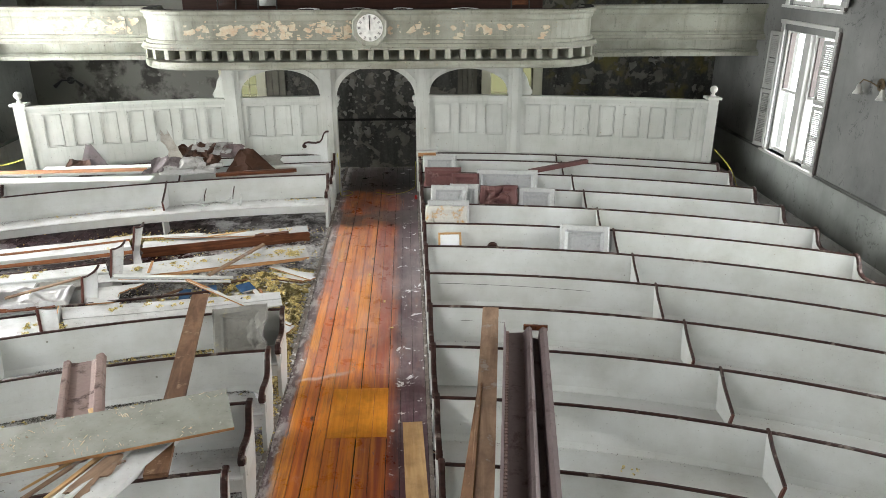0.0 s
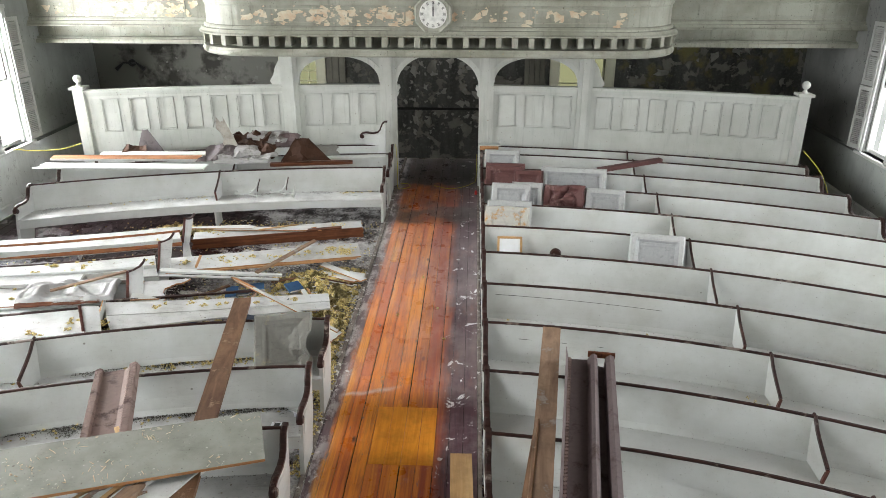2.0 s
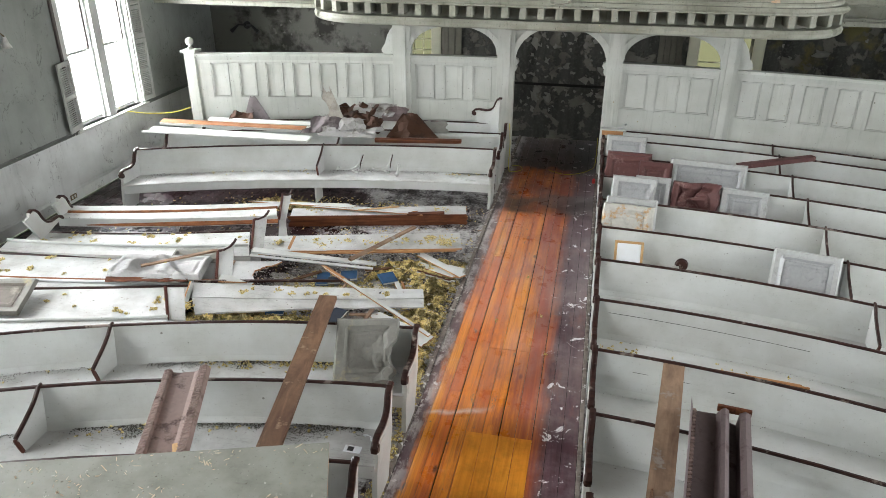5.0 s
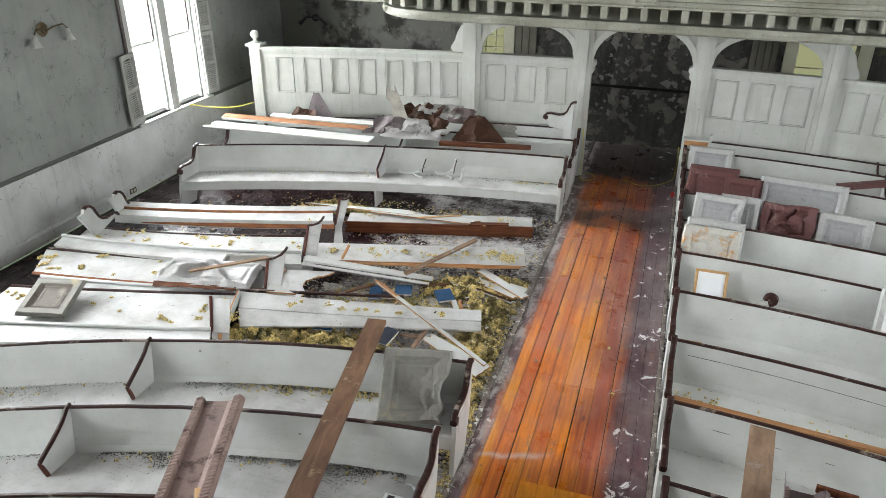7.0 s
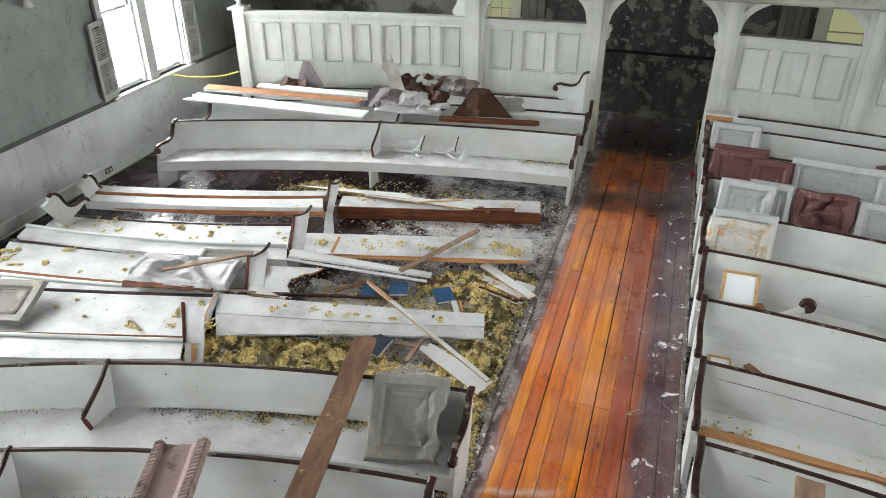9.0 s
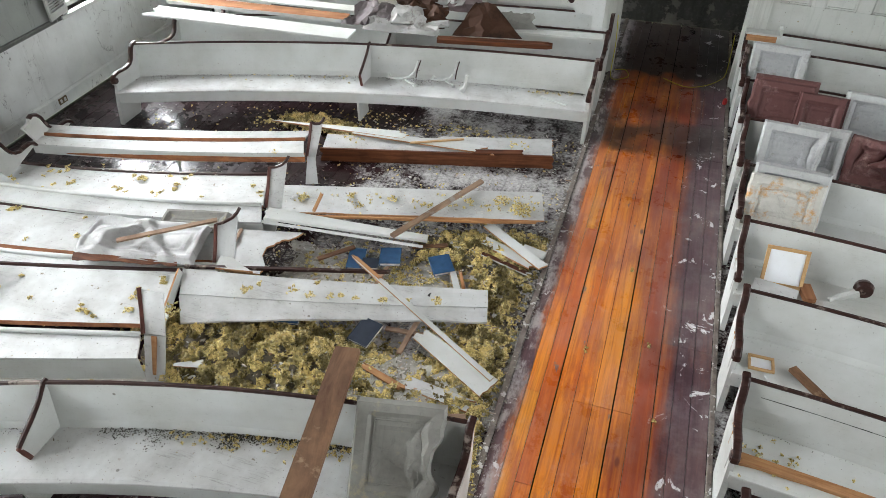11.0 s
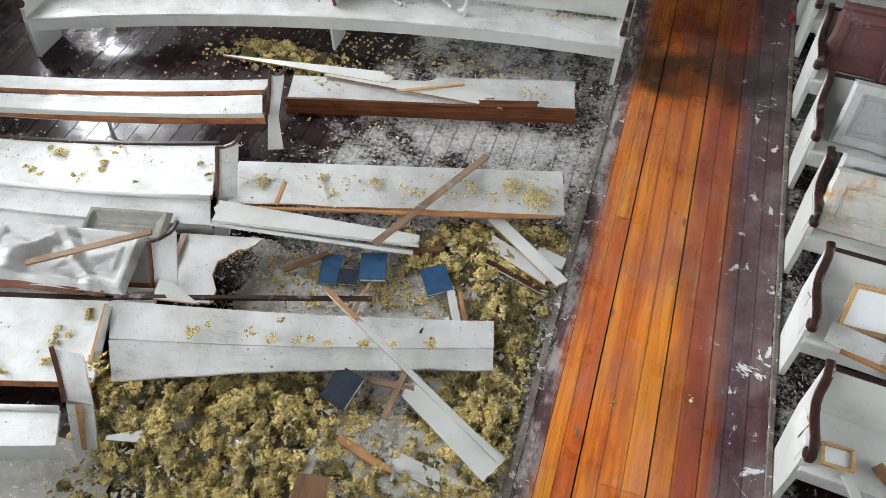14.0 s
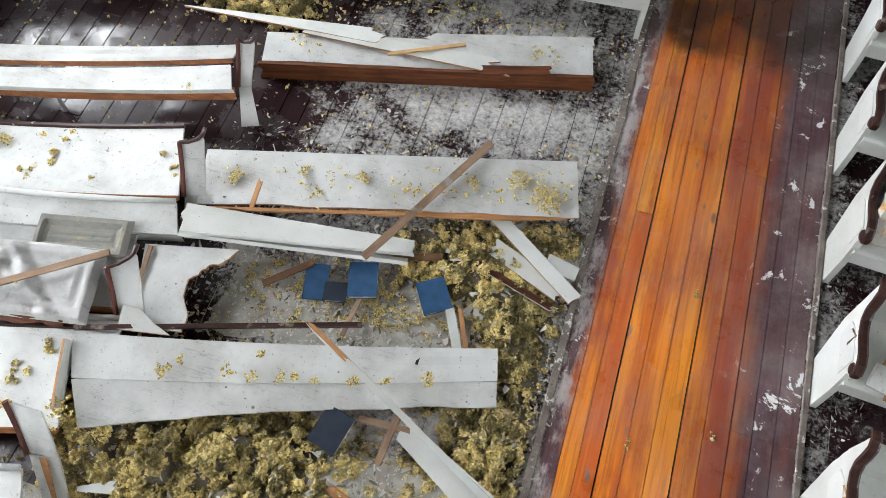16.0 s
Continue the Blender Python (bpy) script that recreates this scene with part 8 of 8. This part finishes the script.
spots = []
for _ in range(420):
    x = prng.choice((prng.gauss(-6.6, 0.9), prng.gauss(-6.6, 0.9), prng.gauss(-2.2, 0.8), prng.uniform(-4, 3)))
    y = G_OUT if abs(x - CX) < 3.3 else G_IN
    if 3.3 < abs(x - CX) < 4.6 or x < XL + 0.1 or x > XR - 0.1:
        continue
    spots.append(((x, y - 0.005, prng.gauss(3.53, 0.08)), prng.choice((0.02, 0.03, 0.045, 0.07, 0.095)), prng.uniform(-0.25, 0.25)))
flakes("paint_flakes", spots, M_FLAKE, "curling cream paint flakes on the gallery front", 0.25)
spots = []
for _ in range(190):
    x = prng.choice((prng.uniform(-1.6, 0.3), prng.uniform(-1.6, 0.3), prng.uniform(-7.5, -4), prng.uniform(3, 7)))
    z = prng.uniform(1.3, 2.75) if prng.random() < 0.7 else prng.gauss(0.85, 0.18)
    spots.append(((x, YB, z), prng.uniform(0.03, 0.06) if prng.random() < 0.7 else prng.uniform(0.07, 0.15), prng.uniform(-1.5, 1.5)))
flakes("paint_flakes", spots, M_PEELING, "sheets of grey paint hanging off the dark wall")

# ---- floor boards ----
rng = random.Random(5)
SEAMS = (A0, -1.36, -1.24, -1.105, -0.95, -0.79, -0.625, -0.47, -0.30, -0.155, -0.01, A1)
OPEN = {-1.105: 0.004, -0.625: 0.004, -0.30: 0.0015}   # joints that have opened
LENGTHS = (3.3, 4.2, 5.4)
for x0, x1 in zip(SEAMS, SEAMS[1:]):
    x0 += OPEN.get(x0, 0.0)
    x1 -= OPEN.get(x1, 0.0)
    mes = {}
    y = YF
    while y < YB - 0.2:
        l = round(min(rng.choice(LENGTHS) if y > YF else rng.choice((1.1, 2.0, 2.9)), YB - y - 0.002), 3)
        if l not in mes:
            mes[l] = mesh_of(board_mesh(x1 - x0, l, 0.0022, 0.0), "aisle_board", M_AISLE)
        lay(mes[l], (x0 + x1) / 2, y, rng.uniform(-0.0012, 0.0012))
        y += l
bw = 0.161
patch_me = mesh_of(board_mesh(bw, 0.95), "patch_board", M_PATCH)
for i in range(4):
    lay(patch_me, -0.94 + bw * (i + 0.5), 6.44, 0.004)
wide = 0.2
side_me = {}


def side_row(x):
    y = YF
    while y < YB - 0.1:
        l = round(min(rng.choice((4.2, 5.6)) if y > YF else rng.choice((1.4, 2.8, 3.9)), YB - y - 0.002), 3)
        if l not in side_me:
            side_me[l] = mesh_of(board_mesh(wide, l), "floor_board", M_DUSTY)
        lay(side_me[l], x, y)
        y += l


for i in range(int((A0 - XL) / wide)):
    side_row(A0 - wide * (i + 0.5))
for i in range(int((XR - A1) / wide)):
    side_row(A1 + wide * (i + 0.5))
